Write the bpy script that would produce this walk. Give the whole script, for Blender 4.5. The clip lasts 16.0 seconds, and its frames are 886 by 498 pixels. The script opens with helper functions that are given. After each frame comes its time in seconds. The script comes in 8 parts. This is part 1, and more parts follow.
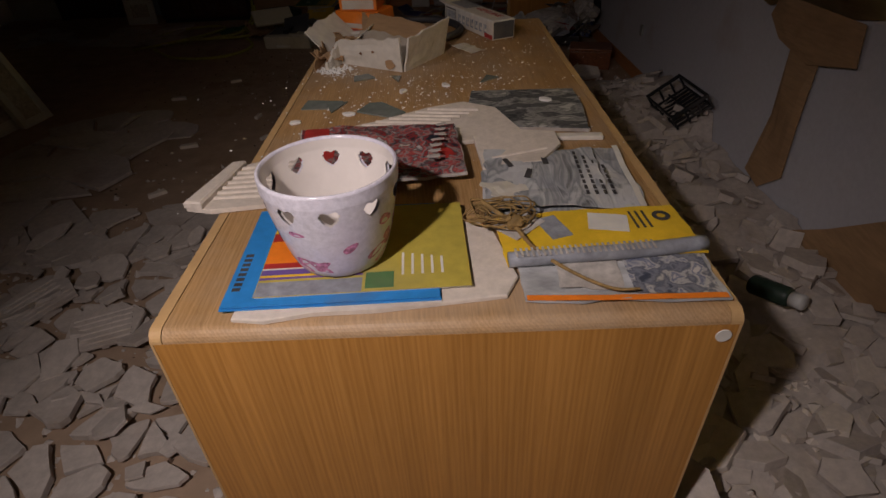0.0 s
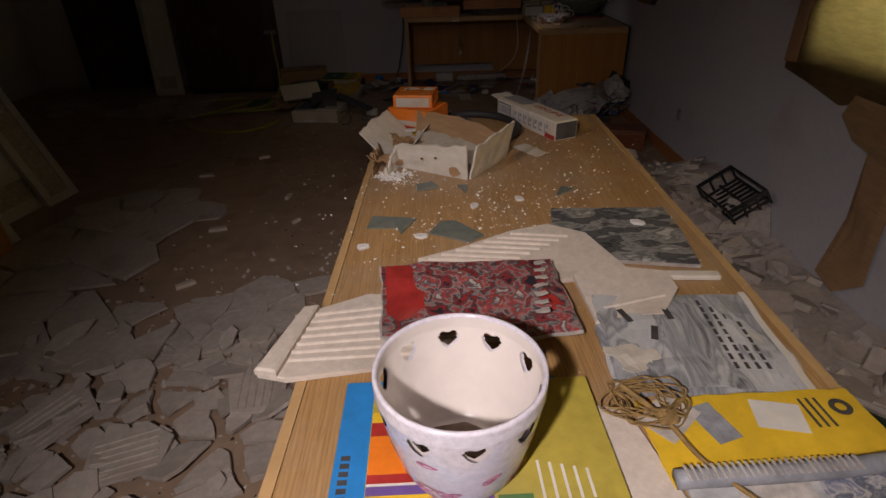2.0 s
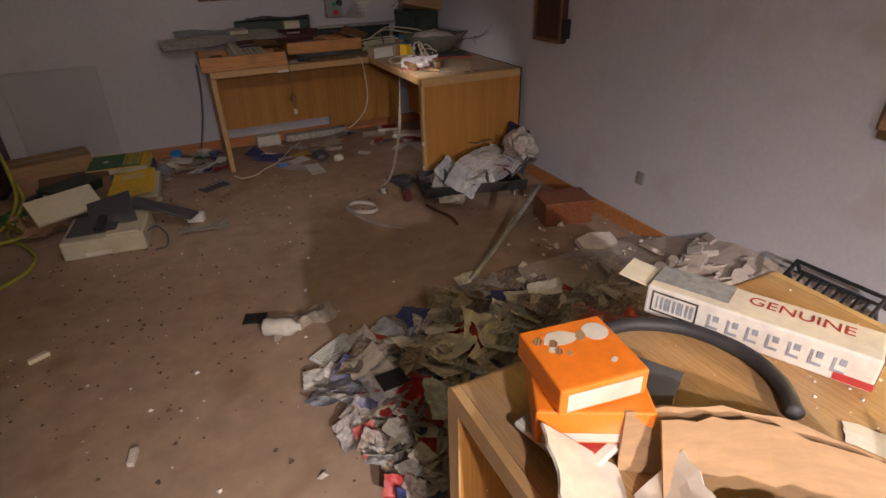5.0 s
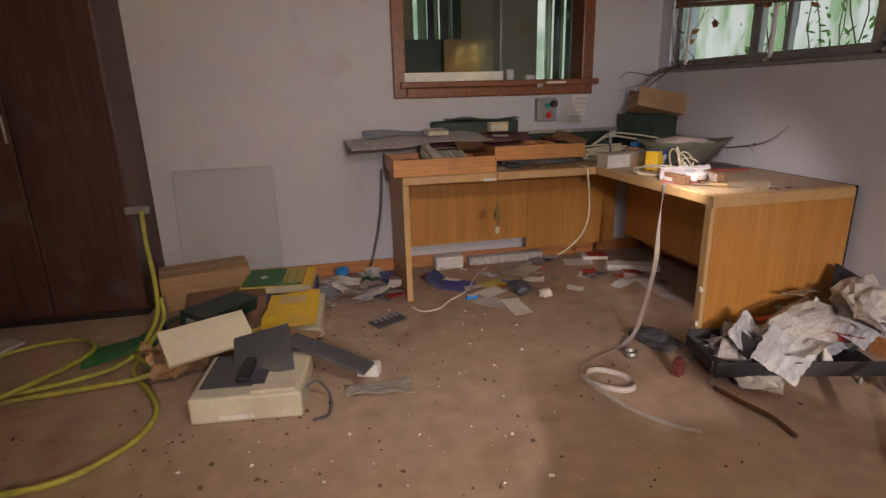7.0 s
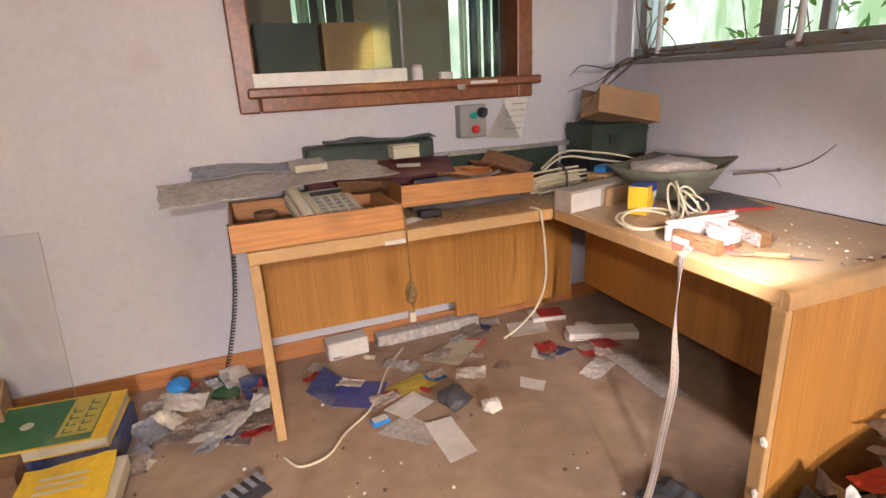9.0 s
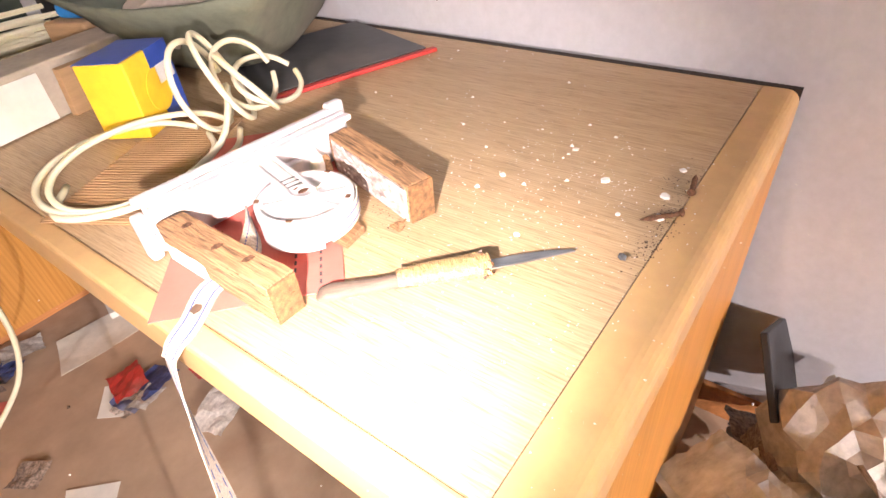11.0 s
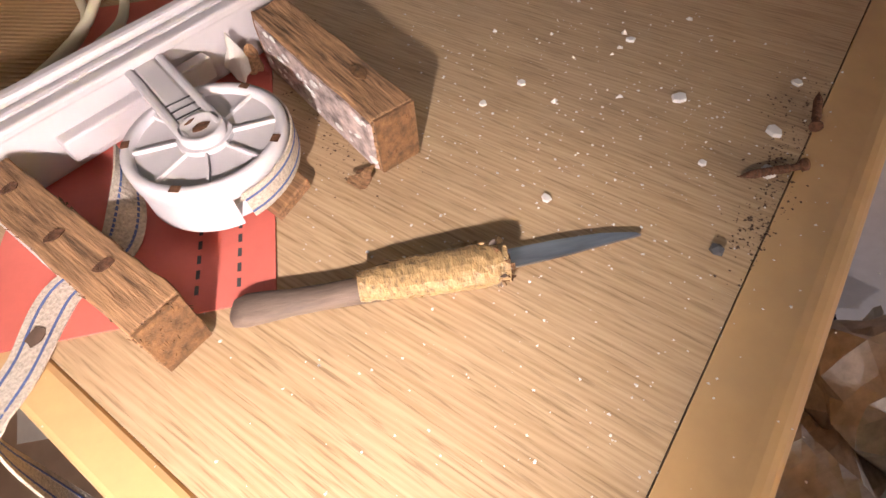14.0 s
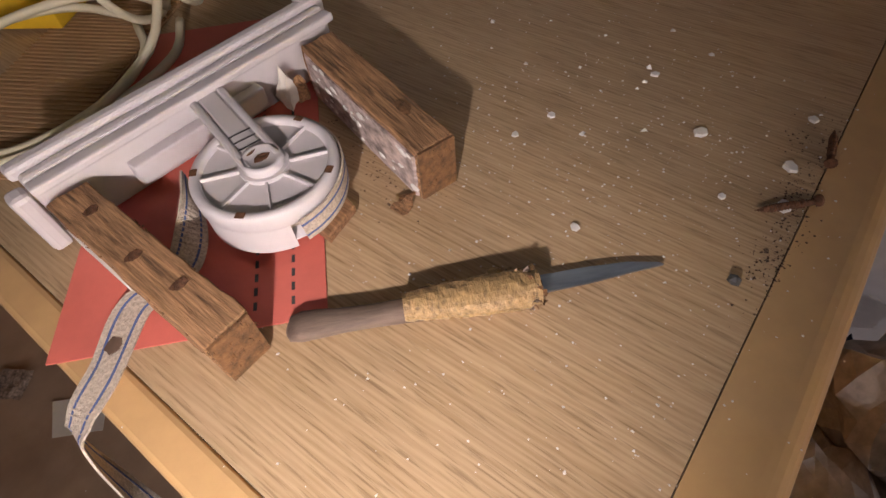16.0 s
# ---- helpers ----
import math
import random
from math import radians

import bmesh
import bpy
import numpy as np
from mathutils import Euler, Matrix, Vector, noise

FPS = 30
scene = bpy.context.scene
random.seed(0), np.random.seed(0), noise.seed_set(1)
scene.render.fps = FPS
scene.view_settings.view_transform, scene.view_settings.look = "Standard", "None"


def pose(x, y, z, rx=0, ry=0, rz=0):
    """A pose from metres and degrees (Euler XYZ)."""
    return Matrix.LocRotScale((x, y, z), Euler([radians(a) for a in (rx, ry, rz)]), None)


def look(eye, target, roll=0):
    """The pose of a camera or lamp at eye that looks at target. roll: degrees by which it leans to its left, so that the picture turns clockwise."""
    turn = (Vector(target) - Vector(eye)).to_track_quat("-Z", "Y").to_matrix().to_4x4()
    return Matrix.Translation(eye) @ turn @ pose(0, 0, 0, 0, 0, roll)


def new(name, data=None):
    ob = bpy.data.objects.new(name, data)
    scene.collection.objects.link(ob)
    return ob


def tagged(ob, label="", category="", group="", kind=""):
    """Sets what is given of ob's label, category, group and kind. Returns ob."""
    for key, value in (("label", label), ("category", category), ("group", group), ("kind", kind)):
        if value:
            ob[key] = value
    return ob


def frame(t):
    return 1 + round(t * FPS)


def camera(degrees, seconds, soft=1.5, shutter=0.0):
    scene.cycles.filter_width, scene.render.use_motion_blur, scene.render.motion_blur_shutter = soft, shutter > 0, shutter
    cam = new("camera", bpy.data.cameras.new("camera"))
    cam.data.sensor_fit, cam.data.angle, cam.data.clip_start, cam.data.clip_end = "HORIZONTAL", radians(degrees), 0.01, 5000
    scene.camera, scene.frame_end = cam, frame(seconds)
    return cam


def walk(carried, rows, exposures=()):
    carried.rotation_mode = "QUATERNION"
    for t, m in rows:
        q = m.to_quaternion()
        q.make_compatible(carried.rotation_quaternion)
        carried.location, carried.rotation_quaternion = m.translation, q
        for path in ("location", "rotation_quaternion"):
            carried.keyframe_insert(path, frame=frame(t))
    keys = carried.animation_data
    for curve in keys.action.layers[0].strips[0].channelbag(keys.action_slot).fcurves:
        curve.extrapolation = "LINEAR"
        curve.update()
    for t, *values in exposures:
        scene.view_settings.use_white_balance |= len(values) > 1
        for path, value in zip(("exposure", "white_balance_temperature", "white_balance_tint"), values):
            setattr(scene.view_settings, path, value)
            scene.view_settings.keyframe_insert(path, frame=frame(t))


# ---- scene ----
cam = camera(79.1, 16.0)
PATH = [
    (0, (1.614, 0.987, 1.288), (1.6, 2.616, 0.129), -2.4),
    (0.5, (1.604, 0.973, 1.332), (1.376, 2.668, 0.296), -1.6),
    (1, (1.569, 0.969, 1.345), (1.379, 2.715, 0.388), -1.9),
    (1.5, (1.464, 1.04, 1.342), (1.363, 2.79, 0.379), -2.2),
    (2, (1.427, 1.231, 1.374), (1.405, 2.969, 0.386), -1.7),
    (2.5, (1.291, 1.442, 1.373), (1.319, 3.183, 0.388), -1.4),
    (3, (1.047, 1.642, 1.441), (1.385, 3.363, 0.479), -1.9),
    (3.5, (0.981, 1.878, 1.408), (1.468, 3.543, 0.412), -2.1),
    (4, (1.005, 2.211, 1.437), (1.631, 3.868, 0.507), -2.1),
    (4.5, (0.957, 2.498, 1.445), (1.625, 4.114, 0.476), -2.5),
    (5, (0.847, 2.793, 1.44), (1.585, 4.382, 0.474), -1.6),
    (5.2, (0.802, 2.884, 1.447), (1.505, 4.484, 0.473), -1.4),
    (7.3, (0.624, 4.287, 1.176), (1.018, 6.174, 0.642), -1.5),
    (7.5, (0.717, 4.425, 1.185), (1.129, 6.305, 0.641), -1.5),
    (8, (0.902, 4.679, 1.222), (1.362, 6.553, 0.696), -1.2),
    (8.5, (0.964, 4.959, 1.25), (1.477, 6.818, 0.723), -1.8),
    (9, (1.05, 5.208, 1.259), (1.721, 6.994, 0.658), -2.9),
    (9.5, (1.351, 5.451, 1.264), (2.177, 7.169, 0.658), -3.9),
    (10, (1.719, 5.586, 1.192), (2.812, 7.103, 0.485), -3.3),
    (10.2, (1.828, 5.686, 1.156), (3.034, 7.074, 0.368), -3.2),
    (12.3, (2.299, 6.072, 0.988), (3.279, 6.794, -0.599), -4.1),
    (12.5, (2.304, 6.073, 0.985), (3.279, 6.811, -0.598), -4.3),
    (13, (2.290, 6.087, 0.993), (3.230, 6.836, -0.605), -4.7),
    (13.5, (2.282, 6.091, 0.995), (3.211, 6.846, -0.608), -4.9),
    (14, (2.278, 6.093, 0.995), (3.196, 6.844, -0.616), -5.1),
    (14.5, (2.275, 6.092, 0.996), (3.189, 6.839, -0.619), -5.3),
    (15, (2.271, 6.094, 0.999), (3.177, 6.850, -0.616), -5.5),
    (15.5, (2.268, 6.092, 1.003), (3.160, 6.864, -0.613), -5.6),
    (16, (2.265, 6.100, 1.026), (3.163, 6.898, -0.573), -5.8),
]
EXPOSURES = [(0, -1.4), (0.4, -1.15), (1, -1.1), (2, -0.9), (3, 0.12), (3.5, 0.5), (4, 1.05), (4.5, 1.35), (5, 1.95), (7.3, 3.35), (8, 3.88), (9, 4.32), (9.5, 4.55), (10, 4.92), (10.2, 4.95), (12.3, 4.4), (13, 3.72), (14, 3.42), (15, 3.12), (16, 2.55)]
walk(cam, [(t, look(e, g, r)) for t, e, g, r in PATH], EXPOSURES)

# torch light of the visit, daylight behind the windows
def torch(eye, target, watts, size, blend, radius, colour=(1.0, 0.87, 0.855)):
    data = bpy.data.lights.new("torch", "SPOT")
    data.energy, data.spot_size, data.spot_blend, data.shadow_soft_size, data.color = watts, radians(size), blend, radius, colour
    lamp = new("torch", data)
    lamp.matrix_world = look(eye, target)
    return lamp


torch((1.12, 0.80, 1.74), (1.44, 1.82, 0.35), 165, 94, 1.0, 0.03)
torch((0.92, 2.15, 1.64), (1.62, 3.62, 0.42), 17.5, 116, 0.8, 0.03)
torch((0.90, 4.75, 1.55), (1.0, 7.1, 0.68), 5.1, 106, 0.85, 0.03)
torch((2.09, 6.06, 0.96), (2.345, 6.29, 0.74), 1.65, 92, 0.95, 0.010)

world = bpy.data.worlds.new("world")
world.use_nodes = True
scene.world = world
sky = world.node_tree.nodes.new("ShaderNodeTexSky")
sky.sky_type, sky.sun_disc, sky.sun_elevation, sky.sun_rotation = "NISHITA", False, radians(35), radians(60)
world.node_tree.links.new(sky.outputs[0], world.node_tree.nodes["Background"].inputs[0])
world.node_tree.nodes["Background"].inputs[1].default_value = 0.05


# ---- materials ----
def material(name, colour, rough=0.6, metal=0.0, grain=None, amount=0.25, dirt=0.0, dirt_colour=(0.12, 0.1, 0.08), bump=0.15, spec=0.5, translucent=0.0, alpha=1.0, sharp=0.18):
    """grain: (x, y, z) frequency of the fine variation; dirt: share of large stains."""
    m = bpy.data.materials.new(name)
    m.use_nodes = True
    nt = m.node_tree
    n, l = nt.nodes, nt.links
    b = n["Principled BSDF"]
    b.inputs["Roughness"].default_value, b.inputs["Metallic"].default_value = rough, metal
    b.inputs["Specular IOR Level"].default_value = spec
    tc = n.new("ShaderNodeTexCoord")
    mp = n.new("ShaderNodeMapping")
    mp.inputs["Scale"].default_value = grain or (30, 30, 30)
    l.new(tc.outputs["Object"], mp.inputs[0])
    fine = n.new("ShaderNodeTexNoise")
    fine.inputs["Scale"].default_value, fine.inputs["Detail"].default_value, fine.inputs["Roughness"].default_value = 1.0, 5, 0.62
    l.new(mp.outputs[0], fine.inputs["Vector"])
    ramp = n.new("ShaderNodeValToRGB")
    lo = [c * (1 - amount) for c in colour]
    hi = [min(1, c * (1 + amount * 0.8)) for c in colour]
    ramp.color_ramp.elements[0].position, ramp.color_ramp.elements[1].position = 0.5 - sharp, 0.5 + sharp
    ramp.color_ramp.elements[0].color, ramp.color_ramp.elements[1].color = (*lo, 1), (*hi, 1)
    l.new(fine.outputs[0], ramp.inputs[0])
    col = ramp.outputs[0]
    if dirt > 0:
        big = n.new("ShaderNodeTexNoise")
        big.inputs["Scale"].default_value, big.inputs["Detail"].default_value = 3.1, 7
        l.new(tc.outputs["Object"], big.inputs["Vector"])
        mask = n.new("ShaderNodeValToRGB")
        mask.color_ramp.elements[0].position, mask.color_ramp.elements[1].position = 0.62 - dirt * 0.3, 0.75
        mask.color_ramp.elements[0].color, mask.color_ramp.elements[1].color = (0, 0, 0, 1), (0.85, 0.85, 0.85, 1)
        l.new(big.outputs[0], mask.inputs[0])
        mix = n.new("ShaderNodeMix")
        mix.data_type = "RGBA"
        mix.inputs["B"].default_value = (*dirt_colour, 1)
        for s in mix.inputs:
            if s.type == "RGBA" and s.name == "A":
                l.new(col, s)
            if s.type == "RGBA" and s.name == "B":
                s.default_value = (*dirt_colour, 1)
        l.new(mask.outputs[0], mix.inputs[0])
        col = [o for o in mix.outputs if o.type == "RGBA"][0]
    l.new(col, b.inputs["Base Color"])
    if bump:
        bm_ = n.new("ShaderNodeBump")
        bm_.inputs["Strength"].default_value, bm_.inputs["Distance"].default_value = bump, 0.004
        l.new(fine.outputs[0], bm_.inputs["Height"])
        l.new(bm_.outputs[0], b.inputs["Normal"])
    if translucent:
        tr = n.new("ShaderNodeBsdfTranslucent")
        l.new(col, tr.inputs[0])
        mx = n.new("ShaderNodeMixShader")
        mx.inputs[0].default_value = translucent
        l.new(b.outputs[0], mx.inputs[1])
        l.new(tr.outputs[0], mx.inputs[2])
        l.new(mx.outputs[0], n["Material Output"].inputs[0])
    if alpha < 1:
        b.inputs["Transmission Weight"].default_value = 1 - alpha
        b.inputs["IOR"].default_value = 1.45
    return m


def glass(name, tint, rough=0.02, shine=0.07):
    m = bpy.data.materials.new(name)
    m.use_nodes = True
    n, l = m.node_tree.nodes, m.node_tree.links
    gl, tp, mx = n.new("ShaderNodeBsdfGlossy"), n.new("ShaderNodeBsdfTransparent"), n.new("ShaderNodeMixShader")
    gl.inputs["Roughness"].default_value = rough
    tp.inputs[0].default_value = (*tint, 1)
    mx.inputs[0].default_value = shine
    l.new(tp.outputs[0], mx.inputs[1])
    l.new(gl.outputs[0], mx.inputs[2])
    l.new(mx.outputs[0], n["Material Output"].inputs[0])
    return m


def glow(name, dark, light, scale, strength, stretch=(1, 1, 1)):
    """A backdrop of distance: blurred foliage in daylight."""
    m = bpy.data.materials.new(name)
    m.use_nodes = True
    n, l = m.node_tree.nodes, m.node_tree.links
    tc, ns, rp, em = n.new("ShaderNodeTexCoord"), n.new("ShaderNodeTexNoise"), n.new("ShaderNodeValToRGB"), n.new("ShaderNodeEmission")
    ns.inputs["Scale"].default_value, ns.inputs["Detail"].default_value = scale, 6
    rp.color_ramp.elements[0].position, rp.color_ramp.elements[1].position = 0.4, 0.6
    rp.color_ramp.elements[0].color, rp.color_ramp.elements[1].color = (*dark, 1), (*light, 1)
    em.inputs[1].default_value = strength
    mp = n.new("ShaderNodeMapping")
    mp.inputs["Scale"].default_value = stretch
    l.new(tc.outputs["Object"], mp.inputs[0])
    l.new(mp.outputs[0], ns.inputs["Vector"])
    l.new(ns.outputs[0], rp.inputs[0])
    l.new(rp.outputs[0], em.inputs[0])
    l.new(em.outputs[0], n["Material Output"].inputs[0])
    return m


WALL = material("wall_plaster", (0.57, 0.56, 0.595), 0.9, grain=(55, 55, 55), amount=0.05, dirt=0.04, dirt_colour=(0.5, 0.45, 0.45), bump=0.25)
CEIL = material("ceiling_plaster", (0.6, 0.58, 0.56), 0.9, amount=0.06, dirt=0.3, dirt_colour=(0.4, 0.36, 0.32))
FLOOR = material("dusty_linoleum", (0.40, 0.285, 0.20), 0.62, grain=(9, 9, 9), amount=0.15, dirt=0.16, dirt_colour=(0.24, 0.14, 0.085), bump=0.2, spec=0.35)


def veneer(name, colour, grain, line, rough=0.5, spec=0.35, pores=0.45, dust=0.0, lines=0.2):
    """Oak veneer: long wavy growth lines, short dark pores and a film of dust. grain: stretch along x, y and z; line: spacing of the growth lines in metres."""
    m = bpy.data.materials.new(name)
    m.use_nodes = True
    n, l = m.node_tree.nodes, m.node_tree.links
    b = n["Principled BSDF"]
    b.inputs["Roughness"].default_value, b.inputs["Specular IOR Level"].default_value = rough, spec
    tc = n.new("ShaderNodeTexCoord")

    def stretched(scale):
        mp = n.new("ShaderNodeMapping")
        mp.inputs["Scale"].default_value = [g * scale for g in grain]
        l.new(tc.outputs["Object"], mp.inputs[0])
        return mp.outputs[0]

    def noise_of(vector, scale, detail):
        t = n.new("ShaderNodeTexNoise")
        t.inputs["Scale"].default_value, t.inputs["Detail"].default_value, t.inputs["Roughness"].default_value = scale, detail, 0.6
        l.new(vector, t.inputs["Vector"])
        return t.outputs[0]

    def ramp_of(value, p0, c0, p1, c1):
        r = n.new("ShaderNodeValToRGB")
        r.color_ramp.elements[0].position, r.color_ramp.elements[1].position = p0, p1
        r.color_ramp.elements[0].color, r.color_ramp.elements[1].color = (*c0, 1), (*c1, 1)
        l.new(value, r.inputs[0])
        return r.outputs[0]

    def times(x, y, f=1.0, kind="MULTIPLY"):
        mx = n.new("ShaderNodeMix")
        mx.data_type, mx.blend_type = "RGBA", kind
        mx.inputs[0].default_value = f
        l.new(x, mx.inputs[6])
        l.new(y, mx.inputs[7])
        return mx.outputs[2]

    wave = n.new("ShaderNodeTexWave")
    wave.wave_type, wave.bands_direction, wave.wave_profile = "BANDS", "DIAGONAL", "SIN"
    wave.inputs["Scale"].default_value = 0.628 / line
    wave.inputs["Distortion"].default_value, wave.inputs["Detail"].default_value = 9.0, 3.0
    wave.inputs["Detail Scale"].default_value, wave.inputs["Detail Roughness"].default_value = 0.5, 0.5
    l.new(stretched(1.0), wave.inputs["Vector"])
    light = [min(1, c * 1.10) for c in colour]
    dark = [c * (1 - lines) for c in (colour[0], colour[1] * 0.94, colour[2] * 0.84)]
    streak = noise_of(stretched(1.0), 0.9 / line, 4)
    both = n.new("ShaderNodeMath")
    both.operation = "MULTIPLY_ADD"
    both.inputs[1].default_value = 0.22
    l.new(wave.outputs["Fac"], both.inputs[0])
    l.new(streak, both.inputs[2])
    col = ramp_of(both.outputs[0], 0.42, light, 0.82, dark)
    broad = ramp_of(noise_of(stretched(1.0), 14, 4), 0.3, (0.84, 0.82, 0.79), 0.7, (1.06, 1.05, 1.04))
    col = times(col, broad)
    pore = noise_of(stretched(1.0), 620, 3)
    fleck = ramp_of(pore, 0.33, (1 - pores, 1 - pores * 1.08, 1 - pores * 1.18), 0.47, (1, 1, 1))
    col = times(col, fleck)
    if dust:
        big = noise_of(tc.outputs["Object"], 3.4, 8)
        film = ramp_of(big, 0.42, (0, 0, 0), 0.72, (dust, dust, dust))
        mx = n.new("ShaderNodeMix")
        mx.data_type = "RGBA"
        l.new(film, mx.inputs[0])
        l.new(col, mx.inputs[6])
        mx.inputs[7].default_value = (0.44, 0.36, 0.28, 1)
        col = mx.outputs[2]
    l.new(col, b.inputs["Base Color"])
    bp = n.new("ShaderNodeBump")
    bp.inputs["Strength"].default_value, bp.inputs["Distance"].default_value = 0.12, 0.001
    l.new(pore, bp.inputs["Height"])
    l.new(bp.outputs[0], b.inputs["Normal"])
    return m


VENEER_H = veneer("oak_veneer_top", (0.47, 0.285, 0.125), (1, 0.045, 1), 0.007, pores=0.25, dust=0.55, lines=0.18)
VENEER_V = veneer("oak_veneer_upright", (0.50, 0.245, 0.062), (1, 1, 0.022), 0.010, 0.42, 0.4, 0.12, 0.0, 0.13)
VENEER_D = veneer("oak_veneer_worktop", (0.50, 0.362, 0.222), (1, 0.045, 1), 0.0036, 0.46, 0.35, 0.34, 0.2, 0.16)
LIPPING = material("oak_lipping", (0.54, 0.34, 0.155), 0.45, grain=(26, 26, 26), amount=0.09, dirt=0.02, dirt_colour=(0.4, 0.28, 0.16), bump=0.05)
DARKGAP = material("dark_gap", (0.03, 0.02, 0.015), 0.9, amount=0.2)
BROWN = material("dark_brown_wood", (0.075, 0.03, 0.016), 0.45, grain=(60, 60, 3), amount=0.35, dirt=0.1)
FRAME = material("reddish_varnished_wood", (0.22, 0.075, 0.03), 0.35, grain=(50, 50, 50), amount=0.3, bump=0.05)
SKIRT = material("orange_baseboard", (0.48, 0.2, 0.07), 0.5, grain=(4, 60, 60), amount=0.25)
WHITE = material("white_paint", (0.68, 0.67, 0.64), 0.5, amount=0.08, dirt=0.2, dirt_colour=(0.42, 0.38, 0.33))
PLASTER = material("broken_plaster", (0.53, 0.465, 0.415), 0.95, grain=(40, 40, 40), amount=0.14, dirt=0.25, dirt_colour=(0.3, 0.23, 0.18), bump=0.35)
PLASTER_L = material("pale_plaster_tile", (0.66, 0.58, 0.50), 0.9, grain=(60, 60, 60), amount=0.1, dirt=0.18, dirt_colour=(0.42, 0.35, 0.28), bump=0.3)
CRUMB = material("white_plaster_crumbs", (0.75, 0.72, 0.68), 0.95, amount=0.12)
DIRT = material("dark_floor_dirt", (0.12, 0.075, 0.05), 0.95, amount=0.4)
CARD = material("brown_cardboard", (0.40, 0.245, 0.125), 0.85, grain=(12, 12, 90), amount=0.15, dirt=0.25, dirt_colour=(0.27, 0.16, 0.08))
CARD_T = material("backlit_cardboard", (0.56, 0.44, 0.25), 0.85, grain=(12, 12, 60), amount=0.15, dirt=0.25, dirt_colour=(0.33, 0.2, 0.09), translucent=0.85)
CARD_W = material("soiled_white_card", (0.68, 0.63, 0.55), 0.8, grain=(30, 30, 30), amount=0.1, dirt=0.3, dirt_colour=(0.42, 0.29, 0.18))
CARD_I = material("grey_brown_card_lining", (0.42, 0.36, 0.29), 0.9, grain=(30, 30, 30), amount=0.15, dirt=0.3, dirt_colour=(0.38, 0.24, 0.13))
PAPER = material("white_paper", (0.70, 0.67, 0.61), 0.8, grain=(25, 25, 25), amount=0.08, dirt=0.2, dirt_colour=(0.48, 0.4, 0.31))
PAPER_G = material("grey_waste_paper", (0.5, 0.46, 0.42), 0.85, grain=(45, 45, 45), amount=0.3, dirt=0.3, dirt_colour=(0.28, 0.22, 0.18))
PRINT_MIX = material("printed_waste_paper", (0.34, 0.27, 0.22), 0.6, grain=(60, 60, 60), amount=0.7, dirt=0.35, dirt_colour=(0.1, 0.08, 0.09))
BLUE = material("blue_card", (0.03, 0.24, 0.62), 0.45, amount=0.12, dirt=0.05)
ORANGE = material("orange_card", (0.85, 0.22, 0.02), 0.45, amount=0.1, dirt=0.15, dirt_colour=(0.66, 0.4, 0.25))
YELLOW = material("yellow_print", (0.78, 0.50, 0.03), 0.5, amount=0.12, dirt=0.15, dirt_colour=(0.5, 0.34, 0.1))
YELLOW_D = material("faded_yellow_print", (0.50, 0.40, 0.07), 0.5, amount=0.14, dirt=0.2, dirt_colour=(0.32, 0.28, 0.12))
RED = material("red_print", (0.42, 0.035, 0.03), 0.5, amount=0.25, dirt=0.2, dirt_colour=(0.2, 0.12, 0.1))
SPRIG = material("garden_leaf", (0.16, 0.3, 0.07), 0.5, amount=0.4, translucent=0.5)
PINKRED = material("pink_red_folder", (0.62, 0.15, 0.115), 0.7, amount=0.08, dirt=0.15, dirt_colour=(0.45, 0.14, 0.1))
PURPLE = material("purple_print", (0.16, 0.09, 0.3), 0.5, amount=0.1)
GREYB = material("grey_blue_print", (0.3, 0.31, 0.34), 0.5, grain=(40, 40, 40), amount=0.3, dirt=0.3, dirt_colour=(0.14, 0.14, 0.15))
NAVY = material("navy_print", (0.045, 0.06, 0.17), 0.5, grain=(35, 35, 35), amount=0.4, dirt=0.25, dirt_colour=(0.35, 0.33, 0.32))
NEWS = material("water_stained_newsprint", (0.46, 0.46, 0.46), 0.8, grain=(12, 26, 26), amount=0.4, dirt=0.25, dirt_colour=(0.17, 0.17, 0.18))


def photo(name, colours, scale, rough=0.5, stretch=(1, 1, 1), bend=2.5):
    """A printed picture: blots of several inks, at the size of the things in a small photograph."""
    m = bpy.data.materials.new(name)
    m.use_nodes = True
    n, l = m.node_tree.nodes, m.node_tree.links
    b = n["Principled BSDF"]
    b.inputs["Roughness"].default_value = rough
    tc, mp, ns, rp = n.new("ShaderNodeTexCoord"), n.new("ShaderNodeMapping"), n.new("ShaderNodeTexNoise"), n.new("ShaderNodeValToRGB")
    mp.inputs["Scale"].default_value = stretch
    ns.inputs["Scale"].default_value, ns.inputs["Detail"].default_value, ns.inputs["Distortion"].default_value = scale, 7, bend
    l.new(tc.outputs["Object"], mp.inputs[0])
    l.new(mp.outputs[0], ns.inputs["Vector"])
    l.new(ns.outputs[0], rp.inputs[0])
    while len(rp.color_ramp.elements) < len(colours):
        rp.color_ramp.elements.new(0.5)
    for k, c in enumerate(colours):
        rp.color_ramp.elements[k].position = 0.34 + 0.34 * k / (len(colours) - 1)
        rp.color_ramp.elements[k].color = (*c, 1)
    l.new(rp.outputs[0], b.inputs["Base Color"])
    return m


